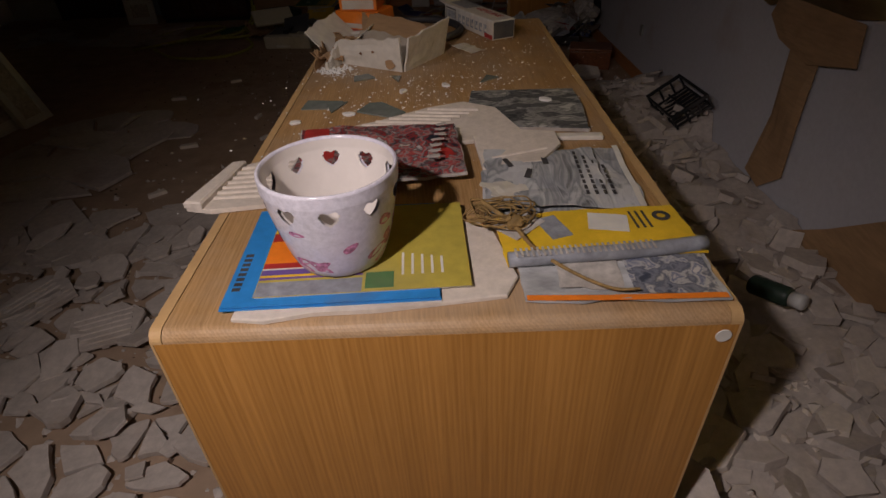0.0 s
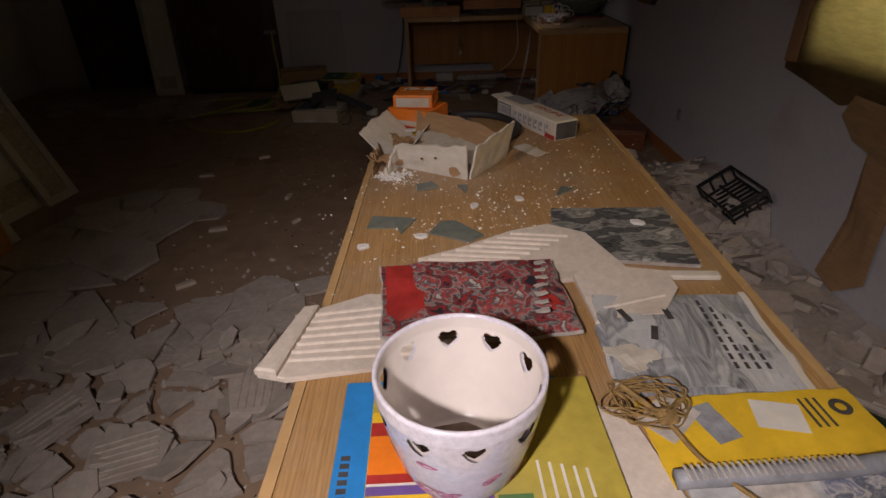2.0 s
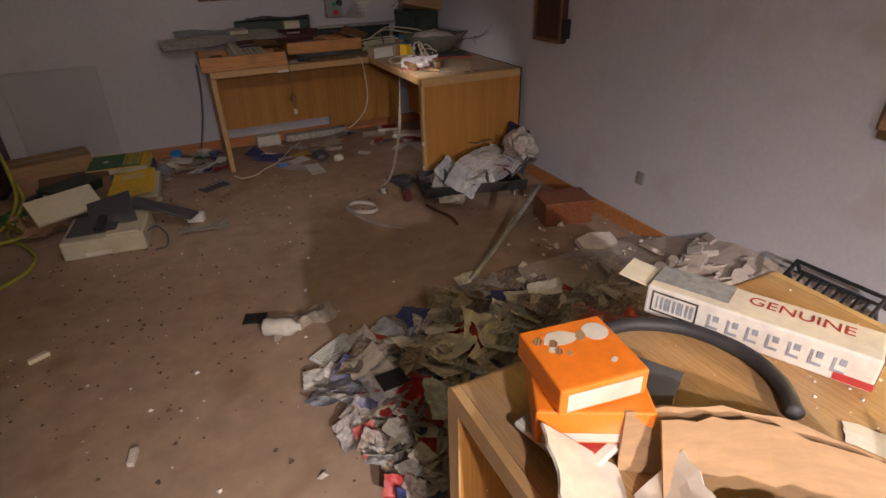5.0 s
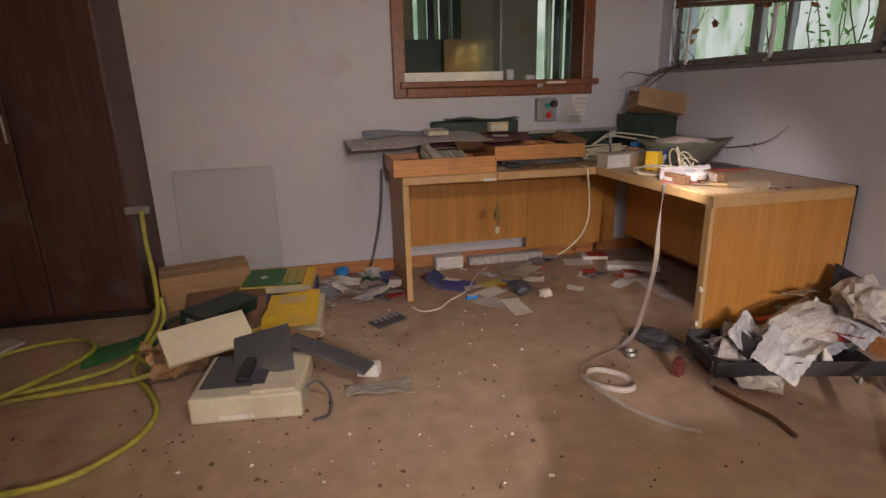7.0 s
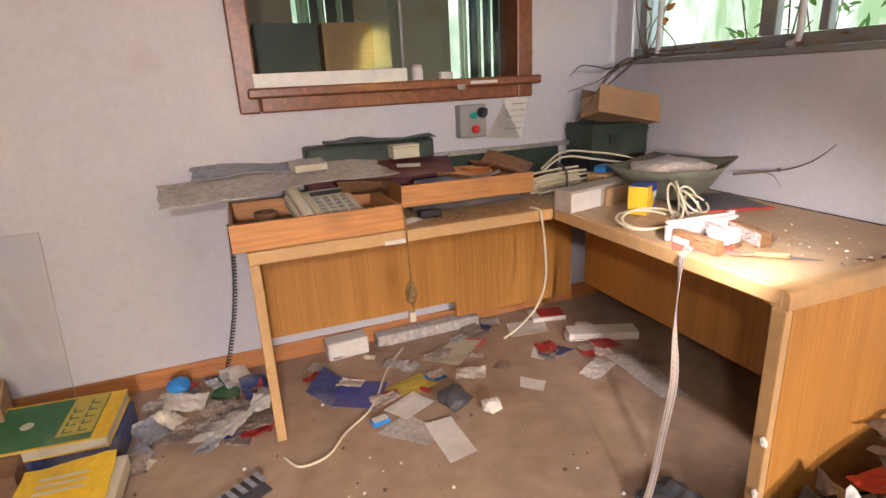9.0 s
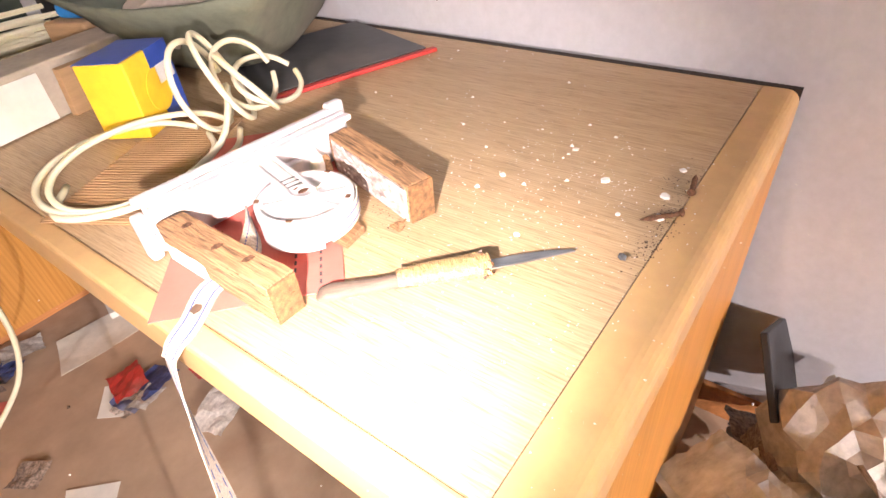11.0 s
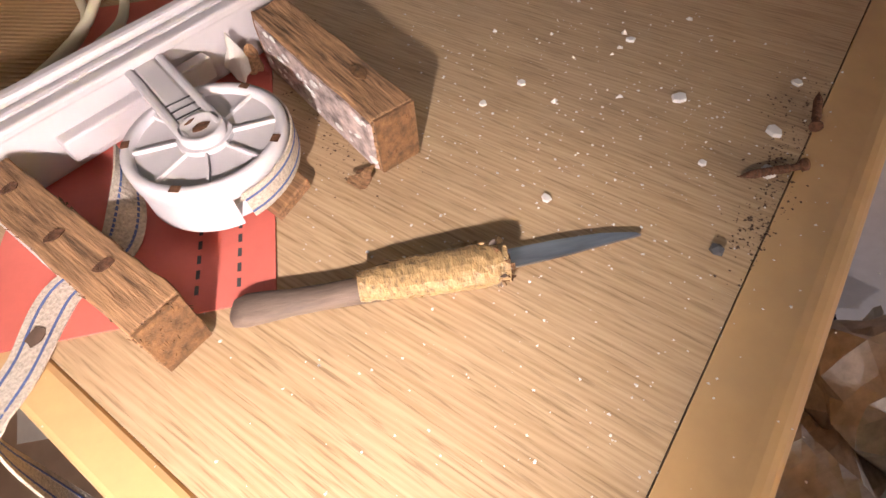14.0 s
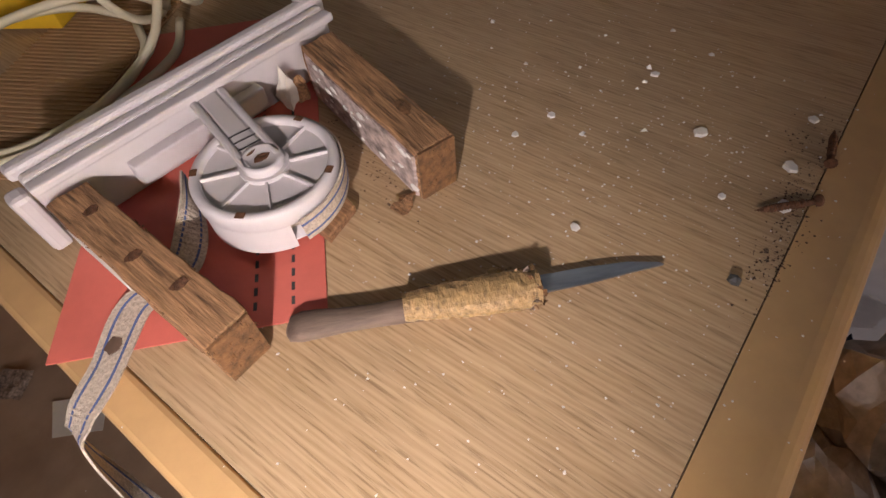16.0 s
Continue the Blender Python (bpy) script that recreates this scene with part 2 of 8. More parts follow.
PHOTO_RED = photo("red_photo_print", ((0.03, 0.03, 0.04), (0.36, 0.035, 0.035), (0.05, 0.045, 0.05), (0.30, 0.26, 0.25), (0.42, 0.05, 0.045), (0.10, 0.09, 0.10), (0.5, 0.46, 0.43)), 38, 0.45, (1, 1, 1), 0.35)
PHOTO_GREY = photo("grey_photo_print", ((0.05, 0.06, 0.09), (0.22, 0.23, 0.27), (0.10, 0.11, 0.15), (0.5, 0.48, 0.46), (0.13, 0.15, 0.24), (0.58, 0.55, 0.52)), 34, 0.5, (1, 1, 1), 0.4)
PHOTO_MOULD = photo("mould_blots", ((0.025, 0.025, 0.025), (0.10, 0.10, 0.095), (0.05, 0.05, 0.05), (0.30, 0.29, 0.27), (0.13, 0.13, 0.12), (0.46, 0.44, 0.40)), 20, 0.85, (0.7, 1.4, 1), 0.25)
PHOTO_NEWS = photo("stained_newsprint", ((0.12, 0.125, 0.13), (0.40, 0.40, 0.41), (0.24, 0.25, 0.26), (0.52, 0.52, 0.52), (0.46, 0.46, 0.47), (0.58, 0.57, 0.55)), 7, 0.8, (2.4, 0.7, 1), 1.2)
INK = material("dark_ink", (0.06, 0.055, 0.055), 0.7, amount=0.3)
GREEN = material("green_cover", (0.035, 0.15, 0.05), 0.45, amount=0.2, dirt=0.15, dirt_colour=(0.2, 0.24, 0.12))
DKGREEN = material("dark_green_metal", (0.022, 0.04, 0.026), 0.5, amount=0.25, dirt=0.25, dirt_colour=(0.09, 0.085, 0.07))
DISH = material("dusty_green_plastic", (0.15, 0.16, 0.115), 0.75, amount=0.2, dirt=0.5, dirt_colour=(0.3, 0.25, 0.19))
MAROON = material("maroon_folder", (0.14, 0.035, 0.035), 0.55, amount=0.2, dirt=0.3, dirt_colour=(0.25, 0.15, 0.13))
BLACK = material("black_plastic", (0.02, 0.02, 0.022), 0.45, amount=0.2, dirt=0.2, dirt_colour=(0.12, 0.1, 0.09))
GREY = material("grey_plastic", (0.30, 0.30, 0.28), 0.5, amount=0.1, dirt=0.2, dirt_colour=(0.2, 0.17, 0.14))
DKGREY = material("dark_grey_plastic", (0.075, 0.075, 0.08), 0.5, amount=0.15, dirt=0.3, dirt_colour=(0.2, 0.18, 0.16))
CREAM = material("cream_plastic", (0.58, 0.53, 0.40), 0.5, amount=0.06, dirt=0.25, dirt_colour=(0.36, 0.3, 0.2))
IVORY = material("ivory_cable", (0.68, 0.62, 0.45), 0.45, amount=0.06)
DRAWER = material("drawer_front_wood", (0.55, 0.25, 0.085), 0.45, grain=(5, 60, 90), amount=0.25, dirt=0.12, dirt_colour=(0.3, 0.14, 0.06))
HARDB = material("brown_hardboard", (0.22, 0.11, 0.055), 0.7, amount=0.2, dirt=0.2)
TIMBER = material("old_timber", (0.32, 0.175, 0.085), 0.9, grain=(420, 22, 420), amount=0.7, dirt=0.25, dirt_colour=(0.2, 0.09, 0.045), bump=0.4)
TIMBER_P = material("timber_with_plaster", (0.46, 0.37, 0.34), 0.9, grain=(120, 70, 120), amount=0.6, dirt=0.45, dirt_colour=(0.25, 0.12, 0.07), bump=0.5)
ENDGRAIN = material("dark_end_grain", (0.17, 0.085, 0.035), 0.95, grain=(160, 160, 160), amount=0.6, bump=0.5)
NYLON = material("white_moulded_plastic", (0.58, 0.54, 0.545), 0.42, amount=0.05, dirt=0.12, dirt_colour=(0.42, 0.33, 0.28), bump=0.05)
WEBBING = material("woven_strap", (0.55, 0.47, 0.38), 0.9, grain=(500, 500, 500), amount=0.3, bump=0.6)
WEBBLUE = material("blue_strap_thread", (0.09, 0.13, 0.3), 0.9, amount=0.2)
HANDLE = material("grey_worn_wood", (0.15, 0.105, 0.08), 0.75, grain=(30, 160, 160), amount=0.35, bump=0.3)
TAPE = material("yellowed_tape", (0.38, 0.25, 0.115), 0.32, grain=(420, 130, 420), amount=0.5, dirt=0.45, dirt_colour=(0.2, 0.11, 0.05), bump=0.4)
STEEL = material("tarnished_steel", (0.34, 0.34, 0.37), 0.38, 0.9, grain=(20, 120, 120), amount=0.3, dirt=0.3, dirt_colour=(0.12, 0.1, 0.1))
ZINC = material("dull_metal", (0.42, 0.40, 0.37), 0.45, 0.8, amount=0.2, dirt=0.2)
RUST = material("rusty_steel", (0.16, 0.075, 0.04), 0.8, 0.4, grain=(300, 300, 300), amount=0.5, bump=0.4)
GLAZE = material("pale_glazed_ceramic", (0.70, 0.67, 0.74), 0.16, grain=(110, 110, 110), amount=0.14, dirt=0.5, dirt_colour=(0.60, 0.50, 0.68), bump=0.03)
GLAZE_IN = material("white_glazed_inside", (0.76, 0.70, 0.66), 0.2, amount=0.04, bump=0.02)
PETAL = material("pink_painted_petal", (0.55, 0.22, 0.36), 0.2, grain=(160, 160, 160), amount=0.6, bump=0.02)
STEM = material("dry_stems", (0.27, 0.17, 0.06), 0.85, grain=(60, 60, 60), amount=0.4)
SOIL = material("dry_soil", (0.1, 0.07, 0.05), 1.0, amount=0.5, bump=0.6)
HOSE = material("dark_rubber_hose", (0.035, 0.034, 0.036), 0.6, amount=0.25, dirt=0.3, dirt_colour=(0.14, 0.11, 0.09))
YHOSE = material("yellow_hose", (0.40, 0.38, 0.06), 0.5, amount=0.2, dirt=0.25, dirt_colour=(0.25, 0.2, 0.08))
SHARD = material("dusty_glass_shard", (0.28, 0.31, 0.27), 0.25, amount=0.15, dirt=0.35, dirt_colour=(0.42, 0.4, 0.36), alpha=0.6)
CLEAR = material("clear_plastic", (0.5, 0.44, 0.36), 0.2, amount=0.1, dirt=0.3, dirt_colour=(0.4, 0.3, 0.2), alpha=0.55)
PANE = glass("window_pane", (0.86, 0.9, 0.88), 0.02, 0.014)
LEANPANE = glass("leaning_glass", (0.985, 0.99, 0.985), 0.05)
TWIG = material("dry_twig", (0.13, 0.085, 0.055), 0.9, amount=0.4)
LEAF = material("dry_leaf", (0.38, 0.15, 0.035), 0.8, amount=0.4, translucent=0.3)
ALU = material("grey_painted_metal", (0.27, 0.27, 0.26), 0.45, 0.3, amount=0.1, dirt=0.25, dirt_colour=(0.25, 0.22, 0.18))
CURTAIN = material("pale_green_blind", (0.55, 0.62, 0.52), 0.8, grain=(70, 70, 2), amount=0.12, translucent=0.55)
TEAL = material("teal_button", (0.0, 0.33, 0.24), 0.4, amount=0.1)
REDB = material("red_button", (0.65, 0.03, 0.03), 0.4, amount=0.1)
GARDEN = glow("garden_daylight", (0.42, 0.58, 0.34), (1.0, 1.0, 0.97), 1.0, 0.085, (7, 7, 2))
DAY_IN = glow("back_room_daylight", (0.35, 0.5, 0.35), (1.0, 1.0, 0.9), 1.2, 0.09)
DAY_CARD = glow("daylight_behind_card", (0.7, 1.0, 0.75), (0.85, 1.0, 0.9), 1.0, 15.0)


# ---- mesh helpers ----
def part(name, bm, mat, parent=None, label="", m=None, smooth=False):
    me = bpy.data.meshes.new(name)
    bmesh.ops.recalc_face_normals(bm, faces=bm.faces)
    if smooth:
        for f in bm.faces:
            f.smooth = True
    bm.to_mesh(me)
    bm.free()
    me.materials.append(mat)
    ob = new(name, me)
    ob.parent = parent
    if m is not None:
        ob.matrix_basis = m
    return tagged(ob, label) if label else ob


def thing(name, m, label, category, group=""):
    ob = new(name)
    ob.empty_display_size = 0.05
    ob.matrix_basis = m
    return tagged(ob, label, category, group)


def solo(name, bm, mat, m, label, category, group="", smooth=False, kind=""):
    ob = part(name, bm, mat, None, "", m, smooth)
    return tagged(ob, label, category, group, kind)


def structure(name, bm, mat, label=""):
    return tagged(part(name, bm, mat), label, kind="structure")


def add_box(bm, x0, x1, y0, y1, z0, z1, bevel=0.0, m=None):
    v = [bm.verts.new((x, y, z)) for x in (x0, x1) for y in (y0, y1) for z in (z0, z1)]
    faces = [bm.faces.new([v[i] for i in f]) for f in ((0, 1, 3, 2), (4, 6, 7, 5), (0, 4, 5, 1), (2, 3, 7, 6), (0, 2, 6, 4), (1, 5, 7, 3))]
    if m is not None:
        bmesh.ops.transform(bm, matrix=m, verts=v)
    if bevel:
        edges = list({e for f in faces for e in f.edges})
        bmesh.ops.bevel(bm, geom=edges, offset=bevel, segments=2, affect="EDGES", profile=0.5)
    return bm


def bbox(x0, x1, y0, y1, z0, z1, bevel=0.0, m=None):
    return add_box(bmesh.new(), x0, x1, y0, y1, z0, z1, bevel, m)


def boxes(*items):
    bm = bmesh.new()
    for it in items:
        add_box(bm, *it)
    return bm


def slab(points, z0, z1, bevel=0.0, bm=None):
    """A flat piece with the given outline."""
    bm = bm or bmesh.new()
    lo = [bm.verts.new((x, y, z0)) for x, y in points]
    hi = [bm.verts.new((x, y, z1)) for x, y in points]
    k = len(points)
    faces = [bm.faces.new(hi), bm.faces.new(lo[::-1])] + [bm.faces.new((lo[i], lo[(i + 1) % k], hi[(i + 1) % k], hi[i])) for i in range(k)]
    if bevel:
        bmesh.ops.bevel(bm, geom=list(faces[0].edges), offset=bevel, segments=1, affect="EDGES")
    return bm


def lathe(profile, n=32, bm=None, m=None):
    bm = bm or bmesh.new()
    rings = []
    for r, z in profile:
        if r < 1e-5:
            rings.append([bm.verts.new((0, 0, z))])
        else:
            rings.append([bm.verts.new((r * math.cos(2 * math.pi * i / n), r * math.sin(2 * math.pi * i / n), z)) for i in range(n)])
    for a, b in zip(rings, rings[1:]):
        for i in range(n):
            j = (i + 1) % n
            if len(a) == 1 and len(b) == 1:
                continue
            if len(a) == 1:
                bm.faces.new((a[0], b[i], b[j]))
            elif len(b) == 1:
                bm.faces.new((a[i], a[j], b[0]))
            else:
                bm.faces.new((a[i], a[j], b[j], b[i]))
    if m is not None:
        bmesh.ops.transform(bm, matrix=m, verts=[v for r in rings for v in r])
    return bm


def smooth_path(points, steps=6):
    pts = [Vector(p) for p in points]
    pts = [2 * pts[0] - pts[1]] + pts + [2 * pts[-1] - pts[-2]]
    out = []
    for i in range(1, len(pts) - 2):
        a, b, c, d = pts[i - 1:i + 3]
        for s in range(steps):
            t = s / steps
            out.append(0.5 * (2 * b + (c - a) * t + (2 * a - 5 * b + 4 * c - d) * t * t + (3 * b - a - 3 * c + d) * t ** 3))
    out.append(pts[-2])
    return out


def tube(points, radius, n=7, steps=6, taper=1.0, bm=None):
    bm = bm or bmesh.new()
    path = smooth_path(points, steps)
    rings, up = [], Vector((0.31, 0.2, 0.93))
    for i, p in enumerate(path):
        d = (path[min(i + 1, len(path) - 1)] - path[max(i - 1, 0)]).normalized()
        side = d.cross(up)
        side = side.normalized() if side.length > 1e-4 else Vector((1, 0, 0))
        over = side.cross(d).normalized()
        r = radius * (1 + (taper - 1) * i / max(1, len(path) - 1))
        rings.append([bm.verts.new(p + r * (math.cos(2 * math.pi * k / n) * side + math.sin(2 * math.pi * k / n) * over)) for k in range(n)])
    for a, b in zip(rings, rings[1:]):
        for k in range(n):
            bm.faces.new((a[k], a[(k + 1) % n], b[(k + 1) % n], b[k]))
    bm.faces.new(rings[0][::-1])
    bm.faces.new(rings[-1])
    return bm


def ribbon(rows, width, thick=0.0012, lo=-1.0, hi=1.0, steps=8, lift=0.0):
    """A band along rows of (point, across): from lo to hi of its half width."""
    path = smooth_path([r[0] for r in rows], steps)
    cross = smooth_path([r[1] for r in rows], steps)
    bm = bmesh.new()
    rings = []
    for i, (p, c) in enumerate(zip(path, cross)):
        d = (path[min(i + 1, len(path) - 1)] - path[max(i - 1, 0)]).normalized()
        c = (c - d * c.dot(d)).normalized()
        nrm = c.cross(d).normalized()
        q = p + nrm * 0
        h = width / 2
        t = thick / 2 + lift
        rings.append([bm.verts.new(q + c * h * s + nrm * w) for s, w in ((lo, -t), (hi, -t), (hi, t), (lo, t))])
    for a, b in zip(rings, rings[1:]):
        for k in range(4):
            bm.faces.new((a[k], a[(k + 1) % 4], b[(k + 1) % 4], b[k]))
    bm.faces.new(rings[0][::-1])
    bm.faces.new(rings[-1])
    return bm


def sheet(w, d, nx=8, ny=8, amp=0.006, seed=0, thick=0.0008, freq=6.0, ragged=0.0, curl=0.0):
    """A thin sheet that lies uneven; its lowest point is at z = 0."""
    rnd = random.Random(seed)
    bm = bmesh.new()
    off = Vector((rnd.random() * 40, rnd.random() * 40, rnd.random() * 40))
    top = []
    for i in range(nx + 1):
        row = []
        for j in range(ny + 1):
            x, y = (i / nx - 0.5) * w, (j / ny - 0.5) * d
            z = amp * (noise.noise(Vector((x, y, 0)) * freq + off) + 0.5 * noise.noise(Vector((x, y, 3)) * freq * 2.7 + off))
            z += curl * (abs(i / nx - 0.5) * 2) ** 2
            if ragged and (i in (0, nx) or j in (0, ny)):
                x += rnd.uniform(-1, 1) * ragged
                y += rnd.uniform(-1, 1) * ragged
            row.append((x, y, z))
        top.append(row)
    low = min(p[2] for r in top for p in r)
    up = [[bm.verts.new((x, y, z - low + thick)) for x, y, z in r] for r in top]
    dn = [[bm.verts.new((x, y, z - low)) for x, y, z in r] for r in top]
    for i in range(nx):
        for j in range(ny):
            bm.faces.new((up[i][j], up[i + 1][j], up[i + 1][j + 1], up[i][j + 1]))
            bm.faces.new((dn[i][j], dn[i][j + 1], dn[i + 1][j + 1], dn[i + 1][j]))
    rim = [(i, 0) for i in range(nx)] + [(nx, j) for j in range(ny)] + [(i, ny) for i in range(nx, 0, -1)] + [(0, j) for j in range(ny, 0, -1)]
    for (a, b), (c, e) in zip(rim, rim[1:] + rim[:1]):
        bm.faces.new((dn[a][b], dn[c][e], up[c][e], up[a][b]))
    return bm


def rough_poly(rnd, r, k=6, squash=0.7):
    a0 = rnd.random() * 6.28
    return [(r * rnd.uniform(0.7, 1.15) * math.cos(a0 + 6.283 * i / k), squash * r * rnd.uniform(0.7, 1.15) * math.sin(a0 + 6.283 * i / k)) for i in range(k)]


def lump(r, seed, rough=0.35, squash=0.7, sub=2):
    bm = bmesh.new()
    bmesh.ops.create_icosphere(bm, subdivisions=sub, radius=r)
    off = Vector((seed * 3.7, seed * 1.3, seed * 7.1))
    for v in bm.verts:
        v.co *= 1 + rough * noise.noise(v.co / r * 1.3 + off) + rough * 0.6 * noise.noise(v.co / r * 3.5 + off)
        v.co.z *= squash
    low = min(v.co.z for v in bm.verts)
    for v in bm.verts:
        v.co.z -= low
    return bm


def crumbs(name, spots, mat, label, category, z=0.0, sizes=(0.003, 0.008), seed=1, parent=None):
    """Scattered small bits, too many to count: spots of (x, y, spread x, spread y, count)."""
    rnd = random.Random(seed)
    verts, faces = [], []
    for x, y, sx, sy, count in spots:
        for _ in range(count):
            cx, cy, r = x + rnd.gauss(0, sx), y + rnd.gauss(0, sy), rnd.uniform(*sizes) * rnd.choice((0.5, 0.7, 1.0, 1.0))
            b = len(verts)
            for k in range(5):
                a = k * 1.2566 + rnd.random()
                verts.append((cx + r * rnd.uniform(0.6, 1.2) * math.cos(a), cy + r * rnd.uniform(0.6, 1.2) * math.sin(a), z))
            verts.append((cx + rnd.uniform(-0.3, 0.3) * r, cy + rnd.uniform(-0.3, 0.3) * r, z + r * rnd.uniform(0.4, 1.1)))
            faces += [(b + k, b + (k + 1) % 5, b + 5) for k in range(5)]
    me = bpy.data.meshes.new(name)
    me.from_pydata(verts, [], faces)
    me.materials.append(mat)
    ob = new(name, me)
    return tagged(ob, label, category, kind="stuff")


def letters(text, size, mat, parent, m, name="lettering"):
    cu = bpy.data.curves.new(name, "FONT")
    cu.body, cu.size, cu.extrude, cu.align_x, cu.align_y = text, size, 0.0003, "CENTER", "CENTER"
    tmp = bpy.data.objects.new(name, cu)
    me = bpy.data.meshes.new_from_object(tmp)
    bpy.data.objects.remove(tmp)
    me.materials.append(mat)
    ob = new(name, me)
    ob.parent, ob.matrix_basis = parent, m
    return ob


# ---- the room ----
XR, YB, XL, Y0, ZC = 3.01, 7.68, -3.3, -0.6, 2.7
structure("floor", bbox(XL - 0.2, XR + 0.2, Y0 - 0.2, YB + 0.2, -0.12, 0), FLOOR, "brown worn linoleum floor under dust and dirt")
structure("ceiling", bbox(XL - 0.2, XR + 0.2, Y0 - 0.2, YB + 0.2, ZC, ZC + 0.12), CEIL)
# back wall, with the opening of the inner window
structure("wall_north", boxes((XL - 0.2, 1.16, YB, YB + 0.14, 0, ZC), (2.44, XR + 0.2, YB, YB + 0.14, 0, ZC),
                              (1.16, 2.44, YB, YB + 0.14, 0, 1.22), (1.16, 2.44, YB, YB + 0.14, 2.1, ZC)), WALL, "off-white plastered wall with scuffs")
# wall to the outside, with the corner window and the boarded window
structure("wall_east", boxes((XR, XR + 0.2, Y0, 1.5, 0, ZC), (XR, XR + 0.2, 1.5, 3.68, 0, 0.95), (XR, XR + 0.2, 1.5, 3.68, 1.95, ZC),
                             (XR, XR + 0.2, 3.68, 5.35, 0, ZC), (XR, XR + 0.2, 5.35, 7.56, 0, 1.285), (XR, XR + 0.2, 5.35, 7.56, 1.95, ZC),
                             (XR, XR + 0.2, 7.56, YB, 0, ZC)), WALL, "off-white plastered outer wall with dirt marks")
structure("wall_west", bbox(XL - 0.15, XL, Y0, YB, 0, ZC), WALL)
structure("wall_south", bbox(XL, XR, Y0 - 0.15, Y0, 0, ZC), WALL)
structure("baseboard_north", bbox(-0.4, XR - 0.002, YB - 0.014, YB - 0.001, 0.001, 0.085, 0.003), SKIRT)
structure("baseboard_east", bbox(XR - 0.014, XR - 0.001, 3.9, YB - 0.02, 0.001, 0.085, 0.003), SKIRT)

# inner window: wooden frame, sill, two panes, track, and the room behind it
win = tagged(new("window_1"), "reddish-brown wooden inner window with sliding glass panes", kind="structure")
part("window_frame", bbox(1.10, 1.185, YB - 0.03, YB + 0.16, 1.16, 2.16, 0.008), FRAME, win)
part("window_frame", bbox(2.405, 2.49, YB - 0.03, YB + 0.16, 1.16, 2.16, 0.008), FRAME, win)
part("window_frame", bbox(1.187, 2.403, YB - 0.03, YB + 0.16, 2.08, 2.16, 0.008), FRAME, win)
part("window_frame", bbox(1.187, 2.403, YB - 0.03, YB + 0.16, 1.16, 1.245, 0.008), FRAME, win)
part("window_sill", bbox(1.14, 2.515, YB - 0.075, YB - 0.025, 1.222, 1.262, 0.008), FRAME, win)
part("latch", bbox(2.06, 2.1, YB - 0.085, YB - 0.073, 1.21, 1.235, 0.003), ZINC, win)
part("white_label", bbox(2.13, 2.27, YB - 0.078, YB - 0.074, 1.234, 1.248), PAPER, win)
p = part("pane", bbox(1.187, 1.84, YB + 0.045, YB + 0.05, 1.26, 2.078), PANE, win)
p2 = part("pane", bbox(1.80, 2.403, YB + 0.075, YB + 0.08, 1.26, 2.078), PANE, win)
p.visible_shadow = p2.visible_shadow = False
part("pane_edge", bbox(1.838, 1.85, YB + 0.042, YB + 0.053, 1.26, 2.078), ALU, win)
part("track", boxes((1.19, 2.4, YB + 0.01, YB + 0.025, 1.246, 1.262), (1.19, 2.4, YB + 0.058, YB + 0.066, 1.246, 1.262)), ALU, win)
solo("metal_channel", boxes((-0.33, 0.33, -0.012, -0.008, 0, 0.055), (-0.33, 0.33, 0.008, 0.012, 0, 0.055), (-0.33, 0.33, -0.0079, 0.0079, 0, 0.005)), WHITE,
     pose(1.5, YB - 0.038, 1.263), "white metal channel lying on the wooden window sill", "channel")
jar = thing("white_jar", pose(1.88, YB - 0.045, 1.263), "small white plastic jar on the window sill", "jar")
part("jar", lathe([(0, 0), (0.024, 0), (0.026, 0.004), (0.026, 0.05), (0.02, 0.055), (0, 0.055)], 20), WHITE, jar)
part("lid", lathe([(0, 0.0555), (0.022, 0.0555), (0.022, 0.066), (0, 0.067)], 20), NYLON, jar, "white screw lid")
solo("small_white_block", bbox(-0.03, 0.03, -0.014, 0.014, 0, 0.03, 0.003), NYLON, pose(2.02, YB - 0.045, 1.263), "small white plastic block on the sill", "block")

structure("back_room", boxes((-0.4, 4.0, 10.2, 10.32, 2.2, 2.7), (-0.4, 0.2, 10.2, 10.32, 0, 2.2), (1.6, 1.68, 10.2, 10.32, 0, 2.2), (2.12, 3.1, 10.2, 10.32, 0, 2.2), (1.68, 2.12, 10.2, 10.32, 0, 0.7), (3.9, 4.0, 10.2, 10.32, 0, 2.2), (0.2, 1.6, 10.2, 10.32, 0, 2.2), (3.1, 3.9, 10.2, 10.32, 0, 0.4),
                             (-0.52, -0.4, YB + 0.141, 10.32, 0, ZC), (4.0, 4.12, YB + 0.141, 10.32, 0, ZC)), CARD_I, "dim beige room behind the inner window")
structure("back_room_floor", bbox(-0.52, 4.12, YB + 0.201, 10.32, -0.12, 0), FLOOR)
structure("back_room_ceiling", bbox(-0.52, 4.12, YB + 0.201, 10.32, ZC, ZC + 0.12), CEIL)
structure("backdrop_back_room", bbox(-0.4, 4.1, 11.0, 11.02, 0, 3.0), DAY_IN)
